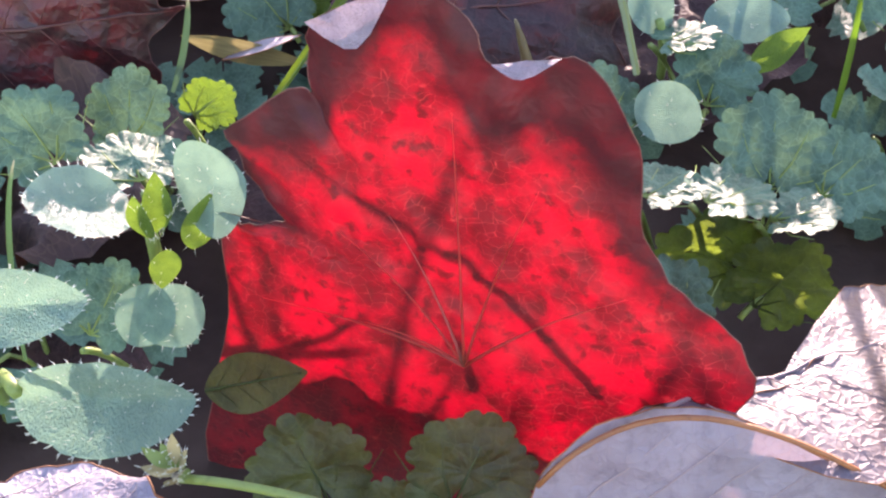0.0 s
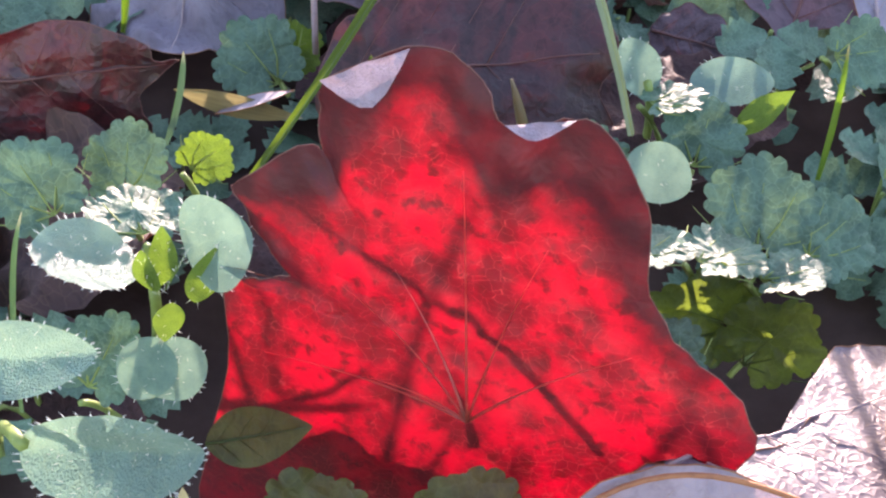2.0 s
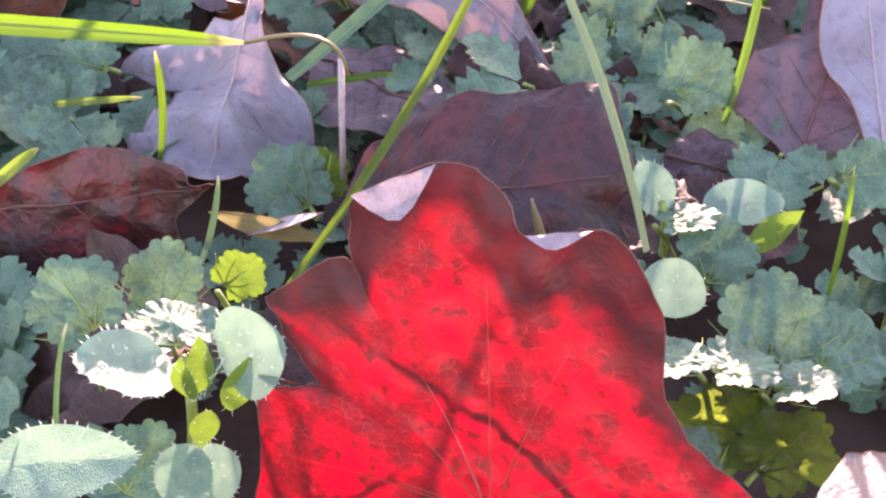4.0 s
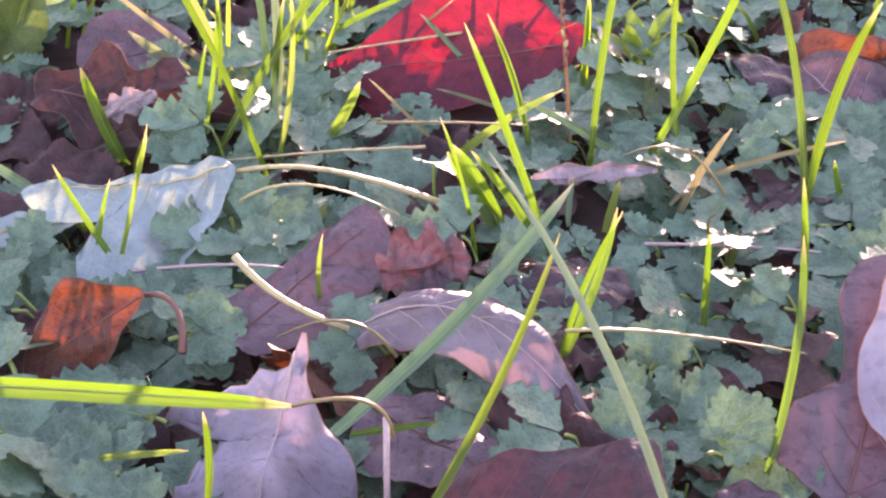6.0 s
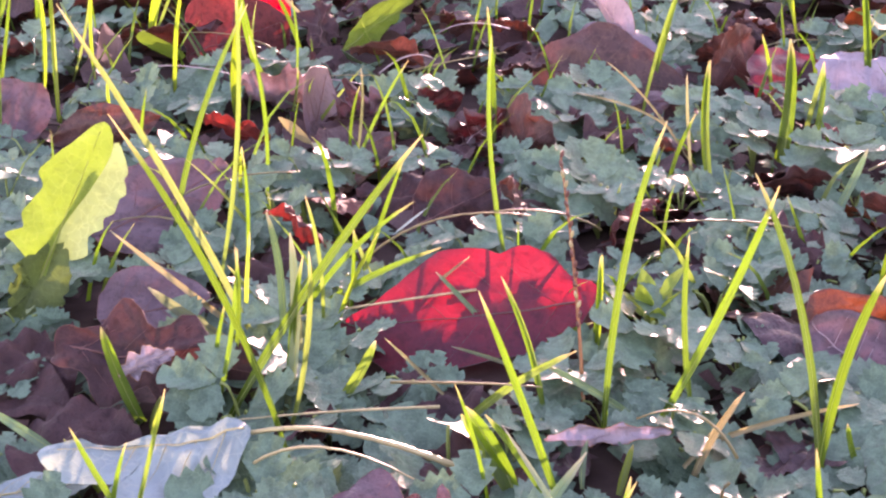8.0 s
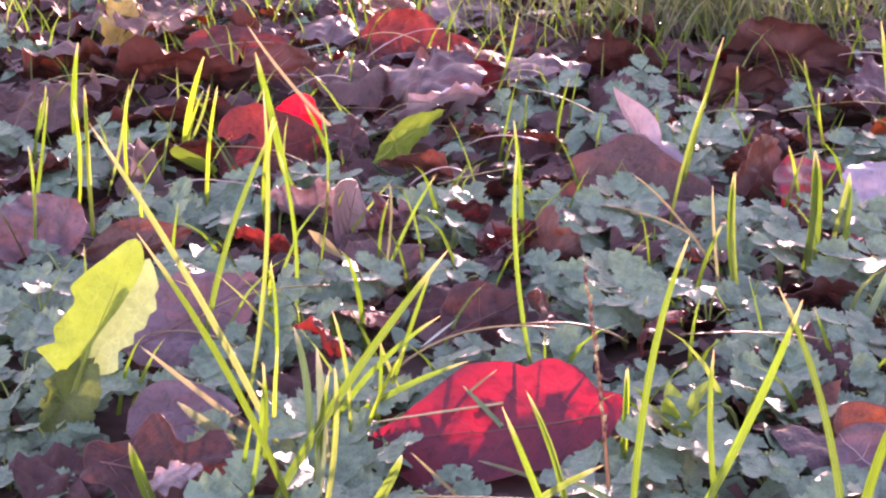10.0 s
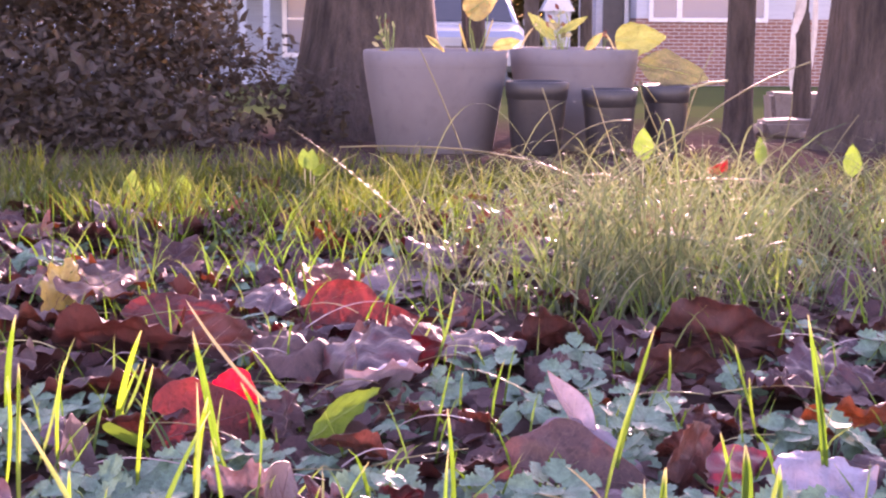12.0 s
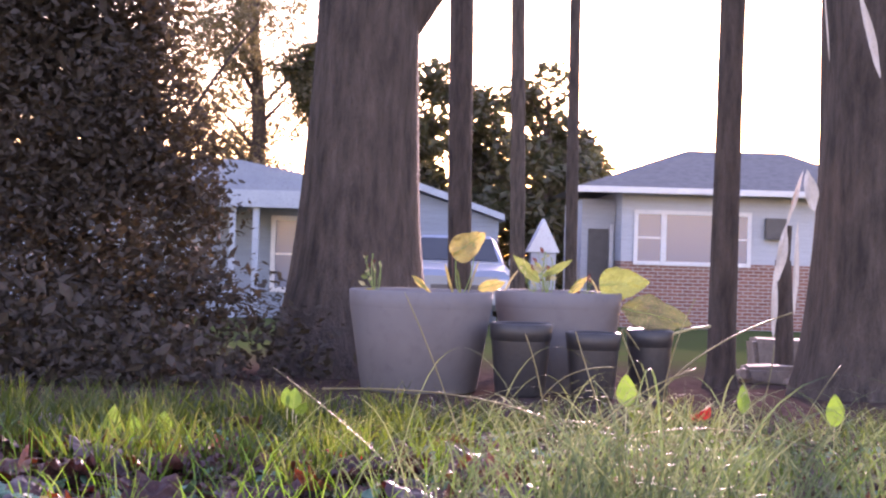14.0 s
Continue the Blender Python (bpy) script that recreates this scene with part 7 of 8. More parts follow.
PP = "weed leaf growing out of a planter, lit from behind"
for b, t, s, shape, m in (((0.0262, 4.4, 0.29), (0.1209, 4.4, 0.3571), (0.0643, 4.4, 0.3668), "pear", POT_YELLOW), ((0.2904, 4.6, 0.2159), (0.2091, 4.6, 0.2944), (0.2392, 4.6, 0.2397), "ovate", POT_GREEN), ((0.2983, 4.6, 0.233), (0.3877, 4.6, 0.286), (0.3484, 4.6, 0.2479), "ovate", POT_GREEN),
                          ((0.4672, 4.6, 0.2125), (0.6183, 4.6, 0.2252), (0.5497, 4.6, 0.2704), "pear", POT_GREEN), ((0.3838, 4.6, 0.1849), (0.4329, 4.6, 0.2368), (0.417, 4.6, 0.2027), "ovate", POT_YELLOW), ((0.1025, 4.45, 0.1943), (0.1833, 4.45, 0.2161), (0.1424, 4.45, 0.2247), "ovate", POT_YELLOW),
                          ((0.5247, 4.5, 0.1506), (0.7236, 4.45, 0.1093), (0.6226, 4.5, 0.1814), "ovate", FAR_LEAF), ((-0.0434, 4.4, 0.1915), (-0.0847, 4.4, 0.2289), (-0.0554, 4.4, 0.2153), "lance", POT_YELLOW), ((-0.188, 4.4, 0.181), (-0.2283, 4.4, 0.183), (-0.2092, 4.4, 0.19), "ovate", POT_YELLOW)):
    foot = Vector((b[0], b[1], ground_z(b[1]) + 0.27))
    leaf(PP, b, t, s, shape, m, GREEN_STEM, veins=3, rib_r=0.0015, name="pot_weed_leaf", category="plant", cup=0.25, wave=0.2, seed=int(abs(b[0]) * 997) % 89, stalk=[foot, foot.lerp(Vector(b), 0.5) + Vector((0.004, 0, 0)), b])


def weed_stem(label, pts, r=0.0016):
    stalk_line(label, pts, r, GREEN_STEM, "pot_weed", "plant")


PG = "pale grass blade growing out of a planter"
grass((0.0325, 4.4, 0.1807), (0.0077, 4.4, 0.2638), 0.010, 0.1, 0, POT_YELLOW, PG)
grass((0.0535, 4.4, 0.1813), (0.0402, 4.4, 0.2518), 0.008, 0.1, 0, POT_GREEN, PG)
grass((0.0744, 4.4, 0.1819), (0.1039, 4.4, 0.2761), 0.008, 0.2, 0, STRAW, PG)
grass((-0.0318, 4.4, 0.1789), (-0.0879, 4.4, 0.2289), 0.012, 0.1, 0, POT_YELLOW, PG)
grass((0.1801, 4.55, 0.1773), (0.2246, 4.55, 0.2518), 0.008, 0.2, 0, STRAW, PG)
grass((0.3755, 4.6, 0.1813), (0.4161, 4.6, 0.233), 0.010, 0.2, 0, POT_GREEN, PG)
grass((0.468, 4.6, 0.1839), (0.4362, 4.6, 0.2369), 0.008, 0.2, 0, STRAW, PG)
grass((0.4932, 4.6, 0.1846), (0.5154, 4.5, 0.1882), 0.010, 0.4, 0, POT_YELLOW, PG)
for cx, cz, k in ((0.3075, 0.2669, 16), (-0.1945, 0.2387, 14), (0.2642, 0.2489, 10), (0.4165, 0.2195, 8)):
    bush = thing("pot_weed", (cx, 4.5, ground_z(4.5) + 0.27), "feathery weed with small leaves growing in a planter", "plant", "pot weeds")
    rq = random.Random(k)
    for i in range(k):
        tp = Vector((cx + rq.uniform(-0.035, 0.035), 4.5 + rq.uniform(-0.03, 0.03), cz + rq.uniform(-0.045, 0.04)))
        e = tp + Vector((rq.uniform(-0.02, 0.02), 0, rq.uniform(0.004, 0.02)))
        weed_leaf(bush, tp, e, tp.lerp(e, 0.5) + Vector((rq.uniform(-0.004, 0.004), 0, 0.007)), "ovate", rq.choice((POT_GREEN, STEM, BROWN)), seed=600 + i, cup=0.3, stem_to=bush.location)
WS = "thin weed stem rising from a planter"
weed_stem(WS, arc((0.0486, 4.4, 0.1812), (0.0275, 4.4, 0.245), (0.045, 4.4, 0.3099), 6))
weed_stem(WS, arc((0.0615, 4.4, 0.1816), (0.0951, 4.4, 0.2469), (0.0864, 4.4, 0.3272), 6))
weed_stem(WS, arc((0.2997, 4.6, 0.1825), (0.2945, 4.6, 0.2497), (0.3063, 4.6, 0.309), 6))
weed_stem(WS, arc((0.325, 4.6, 0.1833), (0.3399, 4.6, 0.251), (0.3219, 4.6, 0.2926), 6))
weed_stem(WS, arc((-0.1927, 4.4, 0.1744), (-0.2057, 4.4, 0.2384), (-0.1992, 4.4, 0.2901), 6))
weed_stem(WS, arc((-0.183, 4.4, 0.1747), (-0.1715, 4.4, 0.2233), (-0.1792, 4.4, 0.2681), 6))
stalk_line("bright dry stick lying over a pot", arc((0.5656, 4.4, 0.0026), (0.6245, 4.38, 0.0987), (0.7617, 4.36, 0.11), 6), 0.004, STEM, "stick", "stick")


def trunk_mesh(points, radii, sides=28, rough=0.06, seed=0):
    pts = [Vector(p) for p in points]
    verts, faces = [], []
    n = len(pts)
    for i, p in enumerate(pts):
        for k in range(sides):
            w = 2 * math.pi * k / sides
            q = Vector((math.cos(w) * 2.2, math.sin(w) * 2.2, p.z * 1.1 + seed))
            r = radii[i] * (1 + rough * noise.noise(q * 1.6) + rough * 0.7 * noise.noise(Vector((math.cos(w) * 7, math.sin(w) * 7, p.z * 1.5 + seed))))
            verts.append(p + Vector((math.cos(w) * r, math.sin(w) * r, 0)))
    for i in range(n - 1):
        for k in range(sides):
            k2 = (k + 1) % sides
            faces.append((i * sides + k, i * sides + k2, (i + 1) * sides + k2, (i + 1) * sides + k))
    return verts, faces


def trunk(label, foot, top, r0, r1, flare=0.3, seed=0, steps=36, name="tree", limbs=(), fall=0.9):
    foot, top = Vector(foot), Vector(top)
    root = thing(name, foot, label, "tree", "trunks before the street")
    pts, rad = [], []
    for i in range(steps + 1):
        s = i / steps
        pts.append((top - foot) * s + Vector((0.03 * math.sin(3 * s + seed), 0, 0)) * r0 * 4)
        rad.append((r0 + (r1 - r0) * s) * (1 + flare * math.exp(-s * (top.z - foot.z) / (fall * r0))))
    vs, fs = trunk_mesh(pts, rad, seed=seed)
    child("trunk", mesh_of("trunk", vs, fs, BARK), root)
    if not limbs:
        limbs = [(foot.lerp(top, 0.8), foot.lerp(top, 0.98) + Vector((r0 * 9, 0.2, 0)), r1 * 0.5), (foot.lerp(top, 0.86), foot.lerp(top, 1.0) + Vector((-r0 * 8, 0.1, 0)), r1 * 0.45)]
    for a, b, r in limbs:
        a, b = Vector(a) - foot, Vector(b) - foot
        vs, fs = trunk_mesh([a.lerp(b, i / 8) + Vector((0, 0, 0.06 * math.sin(math.pi * i / 8))) for i in range(9)], [r * (1 - 0.5 * i / 8) for i in range(9)], 12, 0.1, seed)
        child("limb", mesh_of("limb", vs, fs, BARK), root)
    return root


trunk("thick dark tree trunk in shade behind planters", standing(-0.3343, 5.3, -0.02), (-0.2838 + 0.06, 5.3, 3.2), 0.185, 0.165, 0.75, 1, fall=1.8,
      limbs=[((-0.203, 5.3, 1.0403), (0.9, 5.6, 2.6), 0.11), ((-0.3065, 5.3, 1.2701), (-0.9, 5.8, 3.4), 0.12)])
big = trunk("thick trunk with peeling bark lit along its edge", standing(1.3205, 4.7, -0.02), (1.3464 + 0.05, 4.7, 3.2), 0.215, 0.205, 0.3, 2)
for a, b, s in (((0.9967, 4.6, 0.2359), (1.0203, 4.6, 0.4133), (1.0246, 4.6, 0.3208)), ((1.0206, 4.6, 0.4049), (1.0663, 4.6, 0.5745), (1.0503, 4.6, 0.4831)), ((1.05, 4.6, 0.1364), (1.0537, 4.6, 0.4226), (1.0609, 4.6, 0.2882)), ((1.11, 4.5, 0.8834), (1.087, 4.5, 1.1133), (1.0997, 4.5, 1.0148)), ((1.2454, 4.45, 0.8323), (1.1763, 4.45, 1.0909), (1.2202, 4.45, 0.9781)), ((0.9897, 4.6, 0.0674), (0.9903, 4.6, 0.2862), (1.0003, 4.6, 0.1687)), ((1.0882, 4.55, 0.4476), (1.0647, 4.55, 0.5718), (1.096, 4.55, 0.5228))):
    me = leaf_sheet(a, b, s, "lance", PALE_BARK, wave=0.5, cup=0.6, seed=3, rings=4, n=24)[0]
    me.transform(Matrix.Translation(-big.location))
    child("bark_strip", me, big, "pale peeling strip of bark")
trunk("slender dark trunk between houses and planters", standing(0.0855, 7.2, -0.02), (0.0251, 7.2, 4.2), 0.056, 0.055, 0.5, 3)
trunk("slender dark trunk before the street", standing(0.7584, 9.0, -0.02), (0.7166, 9.0, 3.2), 0.036, 0.03, 0.5, 4)
trunk("slender dark trunk beside the black pots", standing(0.9332, 5.1, -0.02), (0.9308, 5.1, 2.2), 0.046, 0.038, 0.5, 5)
trunk("thin far trunk in front of dark trees", standing(0.6935, 14.0, -0.02), (0.5773, 14.0, 3.8), 0.07, 0.06, 0.5, 6)
trunk("weathered broken stump lit along its edge", standing(1.2903, 5.8, -0.02), (1.2801, 5.8, 0.30), 0.036, 0.03, 0.4, 7, 12, limbs=[((1.2813, 5.8, 0.1758), (1.2995, 5.8, 0.431), 0.02)])
for x0, y0, z, sx, sy, sz, sd in ((1.2431, 5.6, 0.0, 0.30, 0.22, 0.07, 1), (1.4545, 6.4, 0.0, 0.34, 0.22, 0.16, 2), (1.279, 5.2, 0.0, 0.22, 0.16, 0.05, 3)):
    bm = bmesh.new()
    bmesh.ops.create_cube(bm, size=1)
    bmesh.ops.scale(bm, vec=(sx, sy, sz), verts=bm.verts)
    bmesh.ops.bevel(bm, geom=bm.edges[:], offset=0.015, segments=2, affect="EDGES")
    bmesh.ops.subdivide_edges(bm, edges=bm.edges[:], cuts=2, use_grid_fill=True)
    for v in bm.verts:
        v.co += Vector((noise.noise(v.co * 9 + Vector((sd, 0, 0))), noise.noise(v.co * 9 + Vector((0, sd, 0))), noise.noise(v.co * 7 + Vector((0, 0, sd))))) * 0.018
    me = bpy.data.meshes.new("stone_step")
    bm.to_mesh(me)
    bm.free()
    me.materials.append(STONE)
    o = new("stone_step", me)
    o.location = standing(x0, y0, sz * 0.42)
    tagged(o, "flat rough stone step lit on its top", "stone", "stone steps")


def leaf_cloud(blobs, count, size, seed, flat=0.0):
    """Many small pointed leaves inside ellipsoids, thicker towards their skins and in clumps."""
    rng = random.Random(seed)
    vol = [b[3] * b[4] * b[5] * b[6] for b in blobs]
    V, F, U = [], [], []
    while len(F) < count * 2:
        cx, cy, cz, rx, ry, rz, dens = rng.choices(blobs, vol)[0]
        d = Vector((rng.gauss(0, 1), rng.gauss(0, 1), rng.gauss(0, 1))).normalized() * rng.random() ** 0.4
        p = Vector((cx + d.x * rx, cy + d.y * ry, cz + d.z * rz))
        if noise.noise(p * (0.45 / size ** 0.5)) < -0.12 + 0.1 * flat:
            continue
        a = Vector((rng.uniform(-1, 1), rng.uniform(-1, 1), rng.uniform(-0.9, 0.5))).normalized()
        s = a.cross(Vector((rng.uniform(-1, 1), rng.uniform(-1, 1), 1))).normalized()
        nn = a.cross(s)
        L = size * rng.uniform(0.6, 1.3)
        o = len(V)
        V += [p, p + a * L * 0.4 + s * L * 0.26 + nn * L * 0.06, p + a * L, p + a * L * 0.4 - s * L * 0.26 + nn * L * 0.06]
        U += [(0.5, 0), (0.8, 0.4), (0.5, 1), (0.2, 0.4)]
        F += [(o, o + 1, o + 2), (o, o + 2, o + 3)]
    return V, F, U


def shrub():
    root = thing("shrub", standing(-1.5, 5.2), "tall dark leafy shrub in shade at the edge of the lawn", "shrub")
    at = root.location
    blobs = [(-1.75, 5.3, 0.55, 0.95, 0.5, 0.95, 1.0), (-1.15, 5.0, 0.25, 0.55, 0.4, 0.6, 1.4), (-0.85, 4.9, 0.08, 0.38, 0.3, 0.28, 1.3), (-0.45, 4.75, -0.03, 0.25, 0.2, 0.16, 0.8), (-2.2, 5.2, 1.3, 0.9, 0.5, 0.8, 0.8), (-1.3, 5.3, 1.2, 0.45, 0.4, 0.5, 1.0), (-0.87, 5.1, 0.45, 0.15, 0.25, 0.45, 1.8), (-2.8, 5.0, 0.5, 1.0, 0.6, 1.1, 0.8),
             (-1.3, 4.25, 0.0, 0.5, 0.35, 0.3, 1.5), (-0.85, 4.3, -0.04, 0.3, 0.3, 0.2, 1.4), (-1.9, 4.2, 0.15, 0.6, 0.4, 0.45, 1.3), (-1.55, 5.1, 1.15, 0.5, 0.4, 0.6, 1.6), (-1.2, 5.0, 0.75, 0.32, 0.35, 0.5, 1.6), (-1.08, 5.2, 0.95, 0.22, 0.35, 0.6, 1.8)]
    V, F, U = leaf_cloud(blobs, 84000, 0.03, 5)
    V2, F2, U2 = leaf_cloud([(a, b, c, d * 0.85, e * 0.7, f * 0.88, g) for a, b, c, d, e, f, g in blobs], 30000, 0.05, 6, -9.0)
    k = len(V)
    V, U, F = V + V2, U + U2, F + [tuple(i + k for i in q) for q in F2]
    child("foliage", mesh_of("foliage", [v - at for v in V], F, SHRUB, U, False), root, "dense dark leaves")
    rng = random.Random(8)
    for i in range(16):
        a = Vector((rng.uniform(-1.9, -0.9), 5.2, ground_z(5.2))) - at
        b = Vector((a.x + rng.uniform(-0.5, 0.6), rng.uniform(-0.3, 0.2), rng.uniform(0.7, 1.7)))
        vs, fs = tube_data(arc(a, (a + b) / 2 + Vector((rng.uniform(-.1, .1), 0, 0.2)), b, 8), [0.016 * (1 - 0.8 * k / 7) for k in range(8)], 6)
        child("branch", mesh_of("branch", vs, fs, BARK), root)
    for i in range(7):
        a = Vector((-0.85, 4.9, 0.1)) - at
        b = Vector((rng.uniform(-0.62, -0.4), 4.8, rng.uniform(-0.02, 0.3))) - at
        vs, fs = tube_data(arc(a, (a + b) / 2 + Vector((0, 0, 0.08)), b, 7), [0.005 * (1 - 0.8 * k / 6) for k in range(7)], 5)
        child("twig", mesh_of("twig", vs, fs, BARK), root)


shrub()


def far_tree(label, x, y, h, w, mat, count, size, seed, low=0.15):
    rng = random.Random(seed)
    root = thing("tree", standing(x, y) if y < 40 else (x, y, ground_z(40)), label, "tree", "trees beyond the houses")
    vs, fs = trunk_mesh([Vector((0.05 * h * 0.2 * math.sin(i * 0.6 + seed), 0, h * 0.92 * i / 14)) for i in range(15)], [w * 0.055 * (1.05 - i / 14) + 0.02 for i in range(15)], 10, 0.1, seed)
    child("trunk", mesh_of("trunk", vs, fs, BARK), root)
    blobs = []
    for i in range(16):
        z = h * (low + (0.98 - low) * (i + 0.5) / 16)
        reach = w * 0.5 * math.sin(math.pi * (0.12 + 0.8 * (i + 0.5) / 16)) ** 0.7
        a = rng.uniform(0, 6.28)
        bx, by = math.cos(a) * reach * rng.uniform(0.35, 0.8), math.sin(a) * reach * 0.6
        blobs.append((bx, by, z, reach * 0.7, reach * 0.6, h * 0.10, 1.0))
        vs, fs = tube_data(arc((0, 0, z * 0.85), (bx * 0.5, by * 0.5, z * 0.97), (bx * 1.2, by * 1.2, z + 0.05 * h), 6), [w * 0.012 * (1 - 0.8 * k / 5) + 0.006 for k in range(6)], 5)
        child("limb", mesh_of("limb", vs, fs, BARK), root)
    V, F, U = leaf_cloud(blobs, count, size, seed, 1.0)
    child("crown", mesh_of("crown", V, F, mat, U, False), root)


far_tree("tall thin tree with sunlit golden foliage", -5.7, 46, 13, 6.0, FAR_GOLD, 26000, 0.15, 61, 0.2)
far_tree("tall half-bare tree with golden foliage", -9.5, 50, 15, 6.5, FAR_GOLD, 9000, 0.15, 62, 0.2)
far_tree("dark leafy tree behind the houses", -3.2, 45, 8.4, 4.0, FAR_LEAF, 9000, 0.34, 63, 0.05)
far_tree("dark leafy tree behind the houses", 0.6, 46, 7.2, 4.4, FAR_LEAF, 8000, 0.3, 64, 0.05)
far_tree("dark leafy tree behind the houses", 2.9, 44, 6.9, 3.8, FAR_LEAF, 7500, 0.3, 65, 0.05)
far_tree("dark leafy tree behind the houses", -1.3, 47, 7.6, 4.2, FAR_LEAF, 9000, 0.34, 68, 0.05)
far_tree("dark leafy tree beside the brick house", 4.3, 47, 5.4, 3.4, FAR_LEAF, 7000, 0.32, 66, 0.05)
far_tree("dark leafy tree behind the white house", -12.5, 44, 9.0, 6.0, FAR_LEAF, 4000, 0.28, 67, 0.05)

# ---- houses across the street ----
SIDING = rough_mat("pale_siding", (0.40, 0.43, 0.48), (0.34, 0.37, 0.42), 2, 0.6, 0.1, 0.004, (0.4, 0.4, 9))
TRIM = rough_mat("white_trim", (0.6, 0.61, 0.63), (0.54, 0.55, 0.57), 3, 0.45, 0.1, 0.002)
ROOF = rough_mat("grey_shingles", (0.16, 0.15, 0.15), (0.10, 0.10, 0.10), 6, 0.9, 0.5, 0.01)
# The white house: bluish shade of its backlit front put into these three colours.
SIDING_SHADED = rough_mat("shaded_white_siding", (0.20, 0.255, 0.32), (0.165, 0.21, 0.27), 2, 0.7, 0.1, 0.004, (0.4, 0.4, 9))
TRIM_SHADED = rough_mat("shaded_white_trim", (0.30, 0.36, 0.43), (0.25, 0.31, 0.38), 3, 0.6, 0.1, 0.002)
ROOF_SHADED = rough_mat("shaded_pale_roof", (0.20, 0.25, 0.31), (0.16, 0.20, 0.26), 4, 0.6, 0.1, 0.002)
DARK_IN = rough_mat("dark_panel", (0.09, 0.085, 0.085), (0.07, 0.065, 0.065), 5, 0.6, 0.1, 0.002)


def brick_mat():
    m, nt, p, out = node_mat("far_brick")
    b = nt.nodes.new("ShaderNodeTexBrick")
    b.inputs["Scale"].default_value = 1.0
    b.inputs["Brick Width"].default_value, b.inputs["Row Height"].default_value, b.inputs["Mortar Size"].default_value = 0.215, 0.075, 0.010
    b.inputs["Color1"].default_value, b.inputs["Color2"].default_value, b.inputs["Mortar"].default_value = (0.26, 0.11, 0.08, 1), (0.20, 0.08, 0.06, 1), (0.35, 0.32, 0.3, 1)
    mp = nt.nodes.new("ShaderNodeMapping")
    mp.inputs["Rotation"].default_value = (radians(90), 0, 0)
    nt.links.new(coords(nt), mp.inputs["Vector"])
    nt.links.new(mp.outputs[0], b.inputs["Vector"])
    nt.links.new(b.outputs["Color"], p.inputs["Base Color"])
    p.inputs["Roughness"].default_value = 0.9
    return m


BRICK = brick_mat()
GLASS, gnt, gp, _ = node_mat("window_glass")
gp.inputs["Base Color"].default_value = (0.15, 0.18, 0.25, 1)
gp.inputs["Roughness"].default_value = 0.15
gp.inputs["Specular IOR Level"].default_value = 0.8


def box(bm, x0, y0, z0, x1, y1, z1, bev=0.0):
    r = bmesh.ops.create_cube(bm, size=1)
    for v in r["verts"]:
        v.co = Vector(((x0 + x1) / 2 + v.co.x * (x1 - x0), (y0 + y1) / 2 + v.co.y * (y1 - y0), (z0 + z1) / 2 + v.co.z * (z1 - z0)))
    if bev:
        bmesh.ops.bevel(bm, geom=list({e for v in r["verts"] for e in v.link_edges}), offset=bev, segments=2, affect="EDGES")


def boxed(name, dims, mat, parent, label="", bev=0.01):
    bm = bmesh.new()
    box(bm, *dims, bev)
    return part(name, bm, mat, parent, label)


def prism(name, outline_xz, y0, y1, mat, parent, label=""):
    n = len(outline_xz)
    vs = [(x, y0, z) for x, z in outline_xz] + [(x, y1, z) for x, z in outline_xz]
    fs = [tuple(range(n))[::-1], tuple(range(n, 2 * n))] + [(i, (i + 1) % n, n + (i + 1) % n, n + i) for i in range(n)]
    return child(name, mesh_of(name, vs, fs, mat, None, False), parent, label)


def window(parent, x0, z0, x1, z1, y, lights):
    """A window whose frame stands proud of the wall, with a pane for each light."""
    w = boxed("window", (x0, y - 0.03, z0, x1, y - 0.005, z1), DARK_IN, parent)
    e = 0.09
    for d in ((x0 - e, z0 - e, x0, z1 + e), (x1, z0 - e, x1 + e, z1 + e), (x0, z1, x1, z1 + e), (x0, z0 - e, x1, z0)):
        boxed("frame", (d[0], y - 0.08, d[1], d[2], y - 0.01, d[3]), TRIM, w)
    edges = [x0] + lights + [x1]
    for i, x in enumerate(lights):
        boxed("mullion", (x - 0.06, y - 0.075, z0, x + 0.06, y - 0.012, z1), TRIM, w)
    for i in range(len(edges) - 1):
        a, b = edges[i] + (0.06 if i else 0.0), edges[i + 1] - (0.06 if i < len(lights) else 0.0)
        boxed("pane", (a, y - 0.045, z0, b, y - 0.035, z1), GLASS, w, "", 0.0)
        if b - a < 0.8:
            boxed("glazing_bar", (a, y - 0.06, (z0 + z1) / 2 - 0.02, b, y - 0.046, (z0 + z1) / 2 + 0.02), TRIM, w, "", 0.0)
    return w


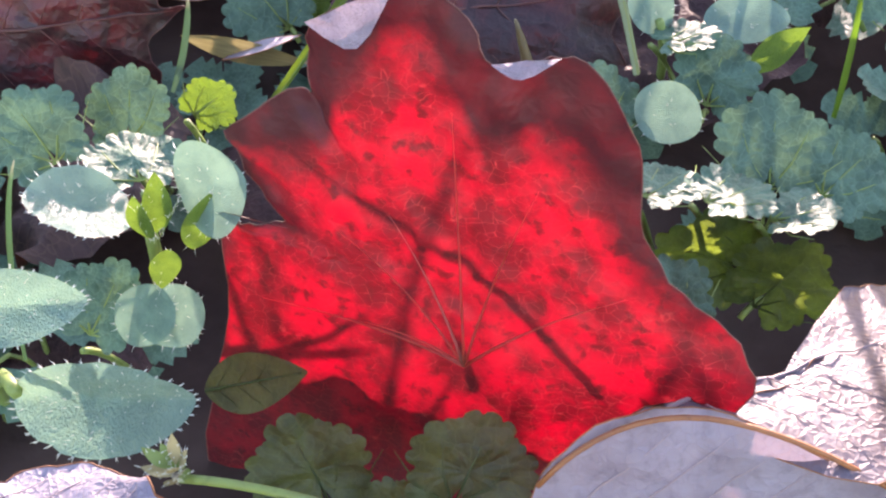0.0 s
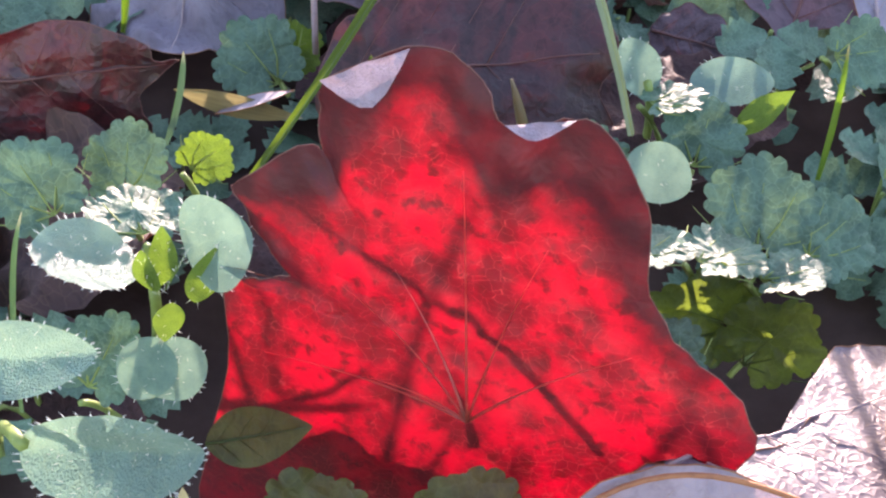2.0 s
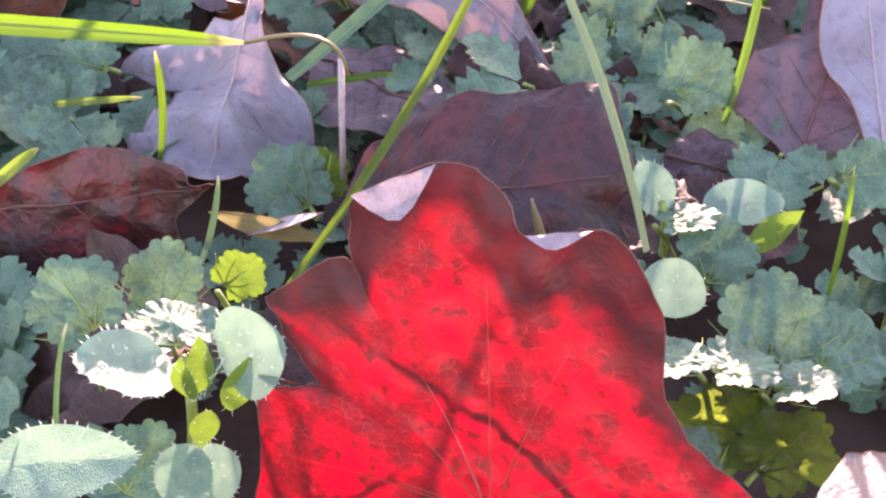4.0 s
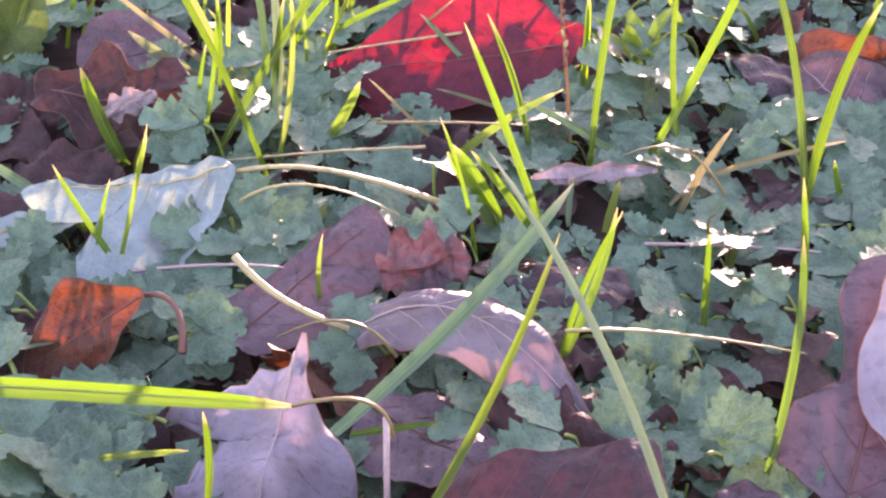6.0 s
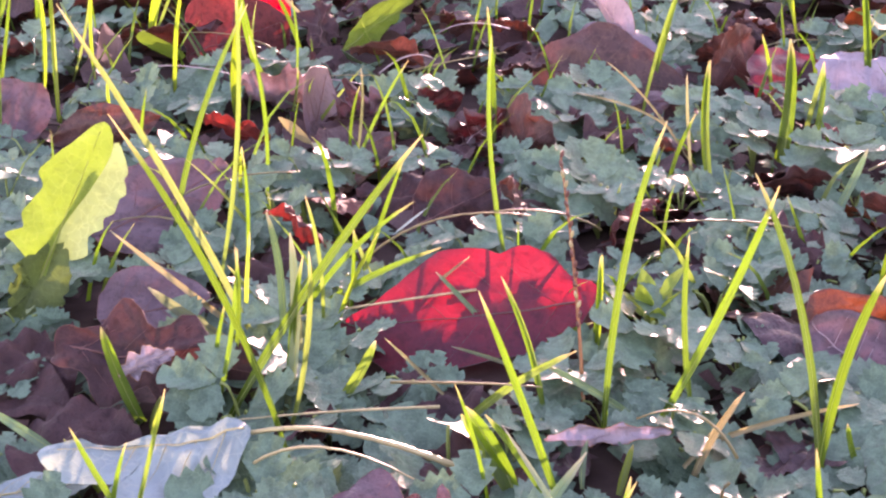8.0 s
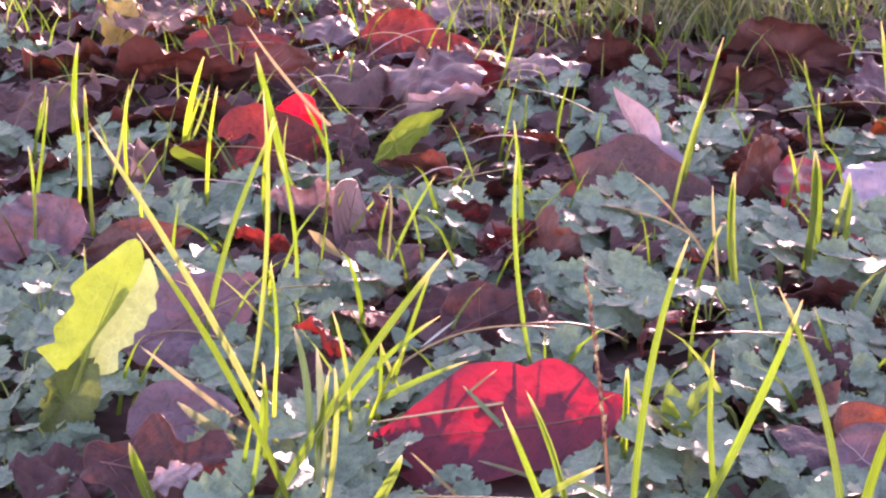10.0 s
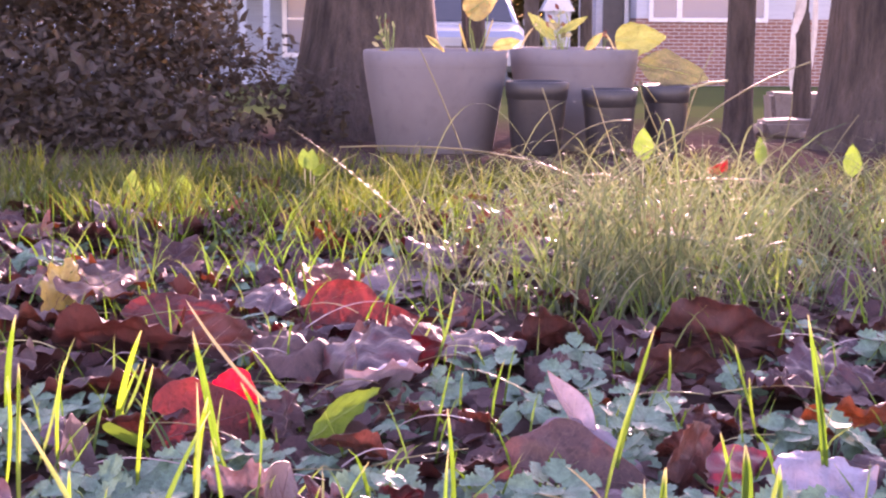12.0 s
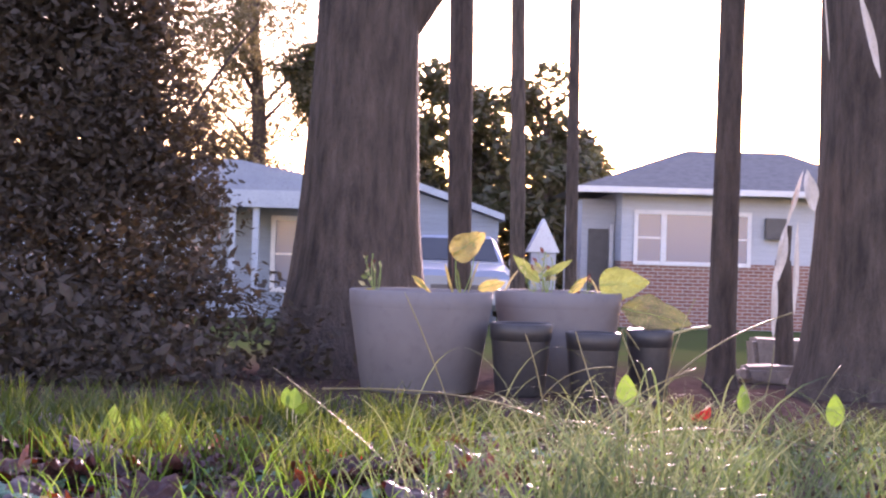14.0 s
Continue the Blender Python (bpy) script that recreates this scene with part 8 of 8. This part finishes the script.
def brick_house():
    y = 33.0
    g = ground_z(y)
    root = thing("house", (6.0, y, g), "brick and pale siding house with a wide white window", "house")
    # brick below, siding above, a low hipped roof
    boxed("brick_wall", (-2.2, 0, -0.1, 3.4, 6, 1.40), BRICK, root)
    boxed("siding_wall", (-2.2, 0.02, 1.40, 3.4, 6, 2.95), SIDING, root)
    boxed("entrance_wall", (-2.95, 1.2, -0.1, -2.2, 6, 2.75), SIDING, root)
    boxed("entrance_door", (-2.80, 1.13, 0.1, -2.35, 1.195, 2.1), DARK_IN, root)
    boxed("door_frame", (-2.33, 1.10, 0.1, -2.25, 1.195, 2.2), TRIM, root)
    vs = [(-3.3, -0.5, 2.93), (3.9, -0.5, 2.93), (3.9, 6.5, 2.93), (-3.3, 6.5, 2.93), (-0.4, 3, 4.0), (1.9, 3, 4.0)]
    child("roof", mesh_of("roof", vs, [(0, 1, 5, 4), (1, 2, 5), (2, 3, 4, 5), (3, 0, 4), (3, 2, 1, 0)], ROOF, None, False), root)
    boxed("gutter", (-3.3, -0.60, 2.84, 3.9, -0.51, 2.97), TRIM, root)
    window(root, -1.85 + 0.0, 1.42, 0.48, 2.42, 0.02, [-1.30, -0.05])
    boxed("wall_lamp", (0.85, -0.2, 1.95, 1.28, 0.0, 2.4), DARK_IN, root, "dark box on the wall")


brick_house()


def white_house():
    y = 30.0
    g = ground_z(y)
    root = thing("house", (-3.0, y, g), "white house with a low gable and porch, coloured as in bluish shade", "house")
    boxed("front_wall", (-6.0, 0, -0.1, 1.9, 6, 2.35), SIDING_SHADED, root)
    prism("roof", [(-6.5, 2.36), (1.95, 2.36), (1.95, 2.5), (-1.0, 3.05), (-6.5, 3.05)], -0.1, 6.2, ROOF_SHADED, root)
    boxed("porch_roof", (-3.2, -1.6, 2.28, 0.7, -0.11, 2.40), ROOF_SHADED, root)
    boxed("fascia", (-3.25, -1.68, 2.10, 0.75, -1.61, 2.42), TRIM_SHADED, root)
    boxed("porch_post", (-0.95, -1.55, -0.1, -0.83, -1.45, 2.27), TRIM_SHADED, root)
    boxed("porch_post", (-0.52, -1.55, -0.1, -0.40, -1.45, 2.27), TRIM_SHADED, root)
    window(root, -0.25, 0.6, 0.45, 1.9, 0.0, [])
    # gable wing
    prism("gable_wall", [(1.92, -0.1), (4.05, -0.1), (4.05, 2.0), (2.45, 2.52), (1.92, 2.4)], -0.5, 5.5, SIDING_SHADED, root)
    prism("gable_roof", [(1.85, 2.41), (2.45, 2.56), (4.15, 2.0), (4.15, 2.12), (2.45, 2.70), (1.85, 2.55)], -0.8, 5.8, TRIM_SHADED, root)
    boxed("gable_vent", (2.32, -0.56, 1.55, 2.44, -0.49, 1.95), DARK_IN, root)


white_house()
shed = thing("garden_shed", standing(2.0821, 32), "small white gabled shed", "shed")
boxed("wall", (-0.26, 0, -0.05, 0.26, 0.8, 1.5), SIDING, shed)
prism("roof", [(-0.34, 1.5), (0.34, 1.5), (0.0, 2.2)], -0.05, 0.9, TRIM, shed)


def car():
    y = 25.0
    root = thing("car", standing(0.2346, y), "parked silver-blue car with a wide windscreen", "car")
    paint, nt, p, out = node_mat("car_paint")
    n = noise_tex(nt, coords(nt), 3, 2)
    nt.links.new(mixed(nt, n, (0.24, 0.28, 0.34), (0.20, 0.235, 0.29)), p.inputs["Base Color"])
    p.inputs["Metallic"].default_value, p.inputs["Roughness"].default_value = 0.4, 0.3
    p.inputs["Coat Weight"].default_value = 0.6
    pane, nt, p, out = node_mat("car_glass")
    n = noise_tex(nt, coords(nt), 2, 2)
    nt.links.new(mixed(nt, n, (0.025, 0.03, 0.036), (0.04, 0.045, 0.05)), p.inputs["Base Color"])
    p.inputs["Roughness"].default_value, p.inputs["Specular IOR Level"].default_value = 0.12, 0.3
    rub = rough_mat("tyre_rubber", (0.03, 0.03, 0.03), (0.02, 0.02, 0.02), 20, 0.8, 0.2, 0.002)

    def loft(name, rings, mat, label=""):
        k = len(rings[0])
        vs = [q for r in rings for q in r]
        fs = [tuple(range(k))[::-1], tuple((len(rings) - 1) * k + i for i in range(k))]
        for j in range(len(rings) - 1):
            fs += [(j * k + i, j * k + (i + 1) % k, (j + 1) * k + (i + 1) % k, (j + 1) * k + i) for i in range(k)]
        return child(name, mesh_of(name, vs, fs, mat, None, False), root, label)

    def sec(yy, w, z0, z1, r=0.12):
        return [(-w + r, yy, z0), (w - r, yy, z0), (w, yy, z0 + r), (w, yy, z1 - r), (w - r, yy, z1), (-w + r, yy, z1), (-w, yy, z1 - r), (-w, yy, z0 + r)]

    loft("body", [sec(0, 0.78, 0.35, 0.80), sec(0.12, 0.88, 0.24, 0.90), (sec(1.0, 0.92, 0.22, 1.0)), sec(3.6, 0.92, 0.22, 1.02), sec(4.5, 0.84, 0.3, 0.96)], paint)
    loft("cabin", [sec(1.0, 0.80, 0.98, 1.02, 0.01), sec(1.75, 0.68, 0.98, 1.47, 0.1), sec(3.4, 0.66, 0.98, 1.46, 0.1), sec(4.2, 0.74, 0.98, 1.02, 0.01)], paint)
    vs = [(-0.70, 1.05, 1.04), (0.70, 1.05, 1.04), (0.60, 1.66, 1.41), (-0.60, 1.66, 1.41)]
    vs += [(x, yy - 0.02, z + 0.015) for x, yy, z in vs]
    child("windscreen", mesh_of("windscreen", vs, [(4, 5, 6, 7), (0, 1, 5, 4), (1, 2, 6, 5), (2, 3, 7, 6), (3, 0, 4, 7)], pane, None, False), root)
    for sx in (-1, 1):
        boxed("headlight", (sx * 0.68 - 0.15, -0.02, 0.62, sx * 0.68 + 0.15, 0.08, 0.76), TRIM, root, "clear headlight")
        boxed("side_window", (sx * 0.72 - 0.015, 1.7, 1.06, sx * 0.72 + 0.015, 3.3, 1.36), pane, root)
        boxed("mirror", (sx * 0.98 - 0.09, 1.2, 0.98, sx * 0.98 + 0.09, 1.3, 1.1), paint, root)
        for yy in (0.85, 3.6):
            pr = [(0.001, -0.1), (0.31, -0.1), (0.33, -0.06), (0.33, 0.06), (0.31, 0.1), (0.001, 0.1)]
            vs, fs = lathe(pr, 24)
            m = Matrix.Translation((sx * 0.82, yy, 0.33)) @ Matrix.Rotation(radians(90), 4, "Y")
            child("wheel", mesh_of("wheel", [m @ Vector(v) for v in vs], fs, rub), root)
    boxed("grille", (-0.42, -0.03, 0.5, 0.42, 0.05, 0.66), DARK_IN, root)


car()
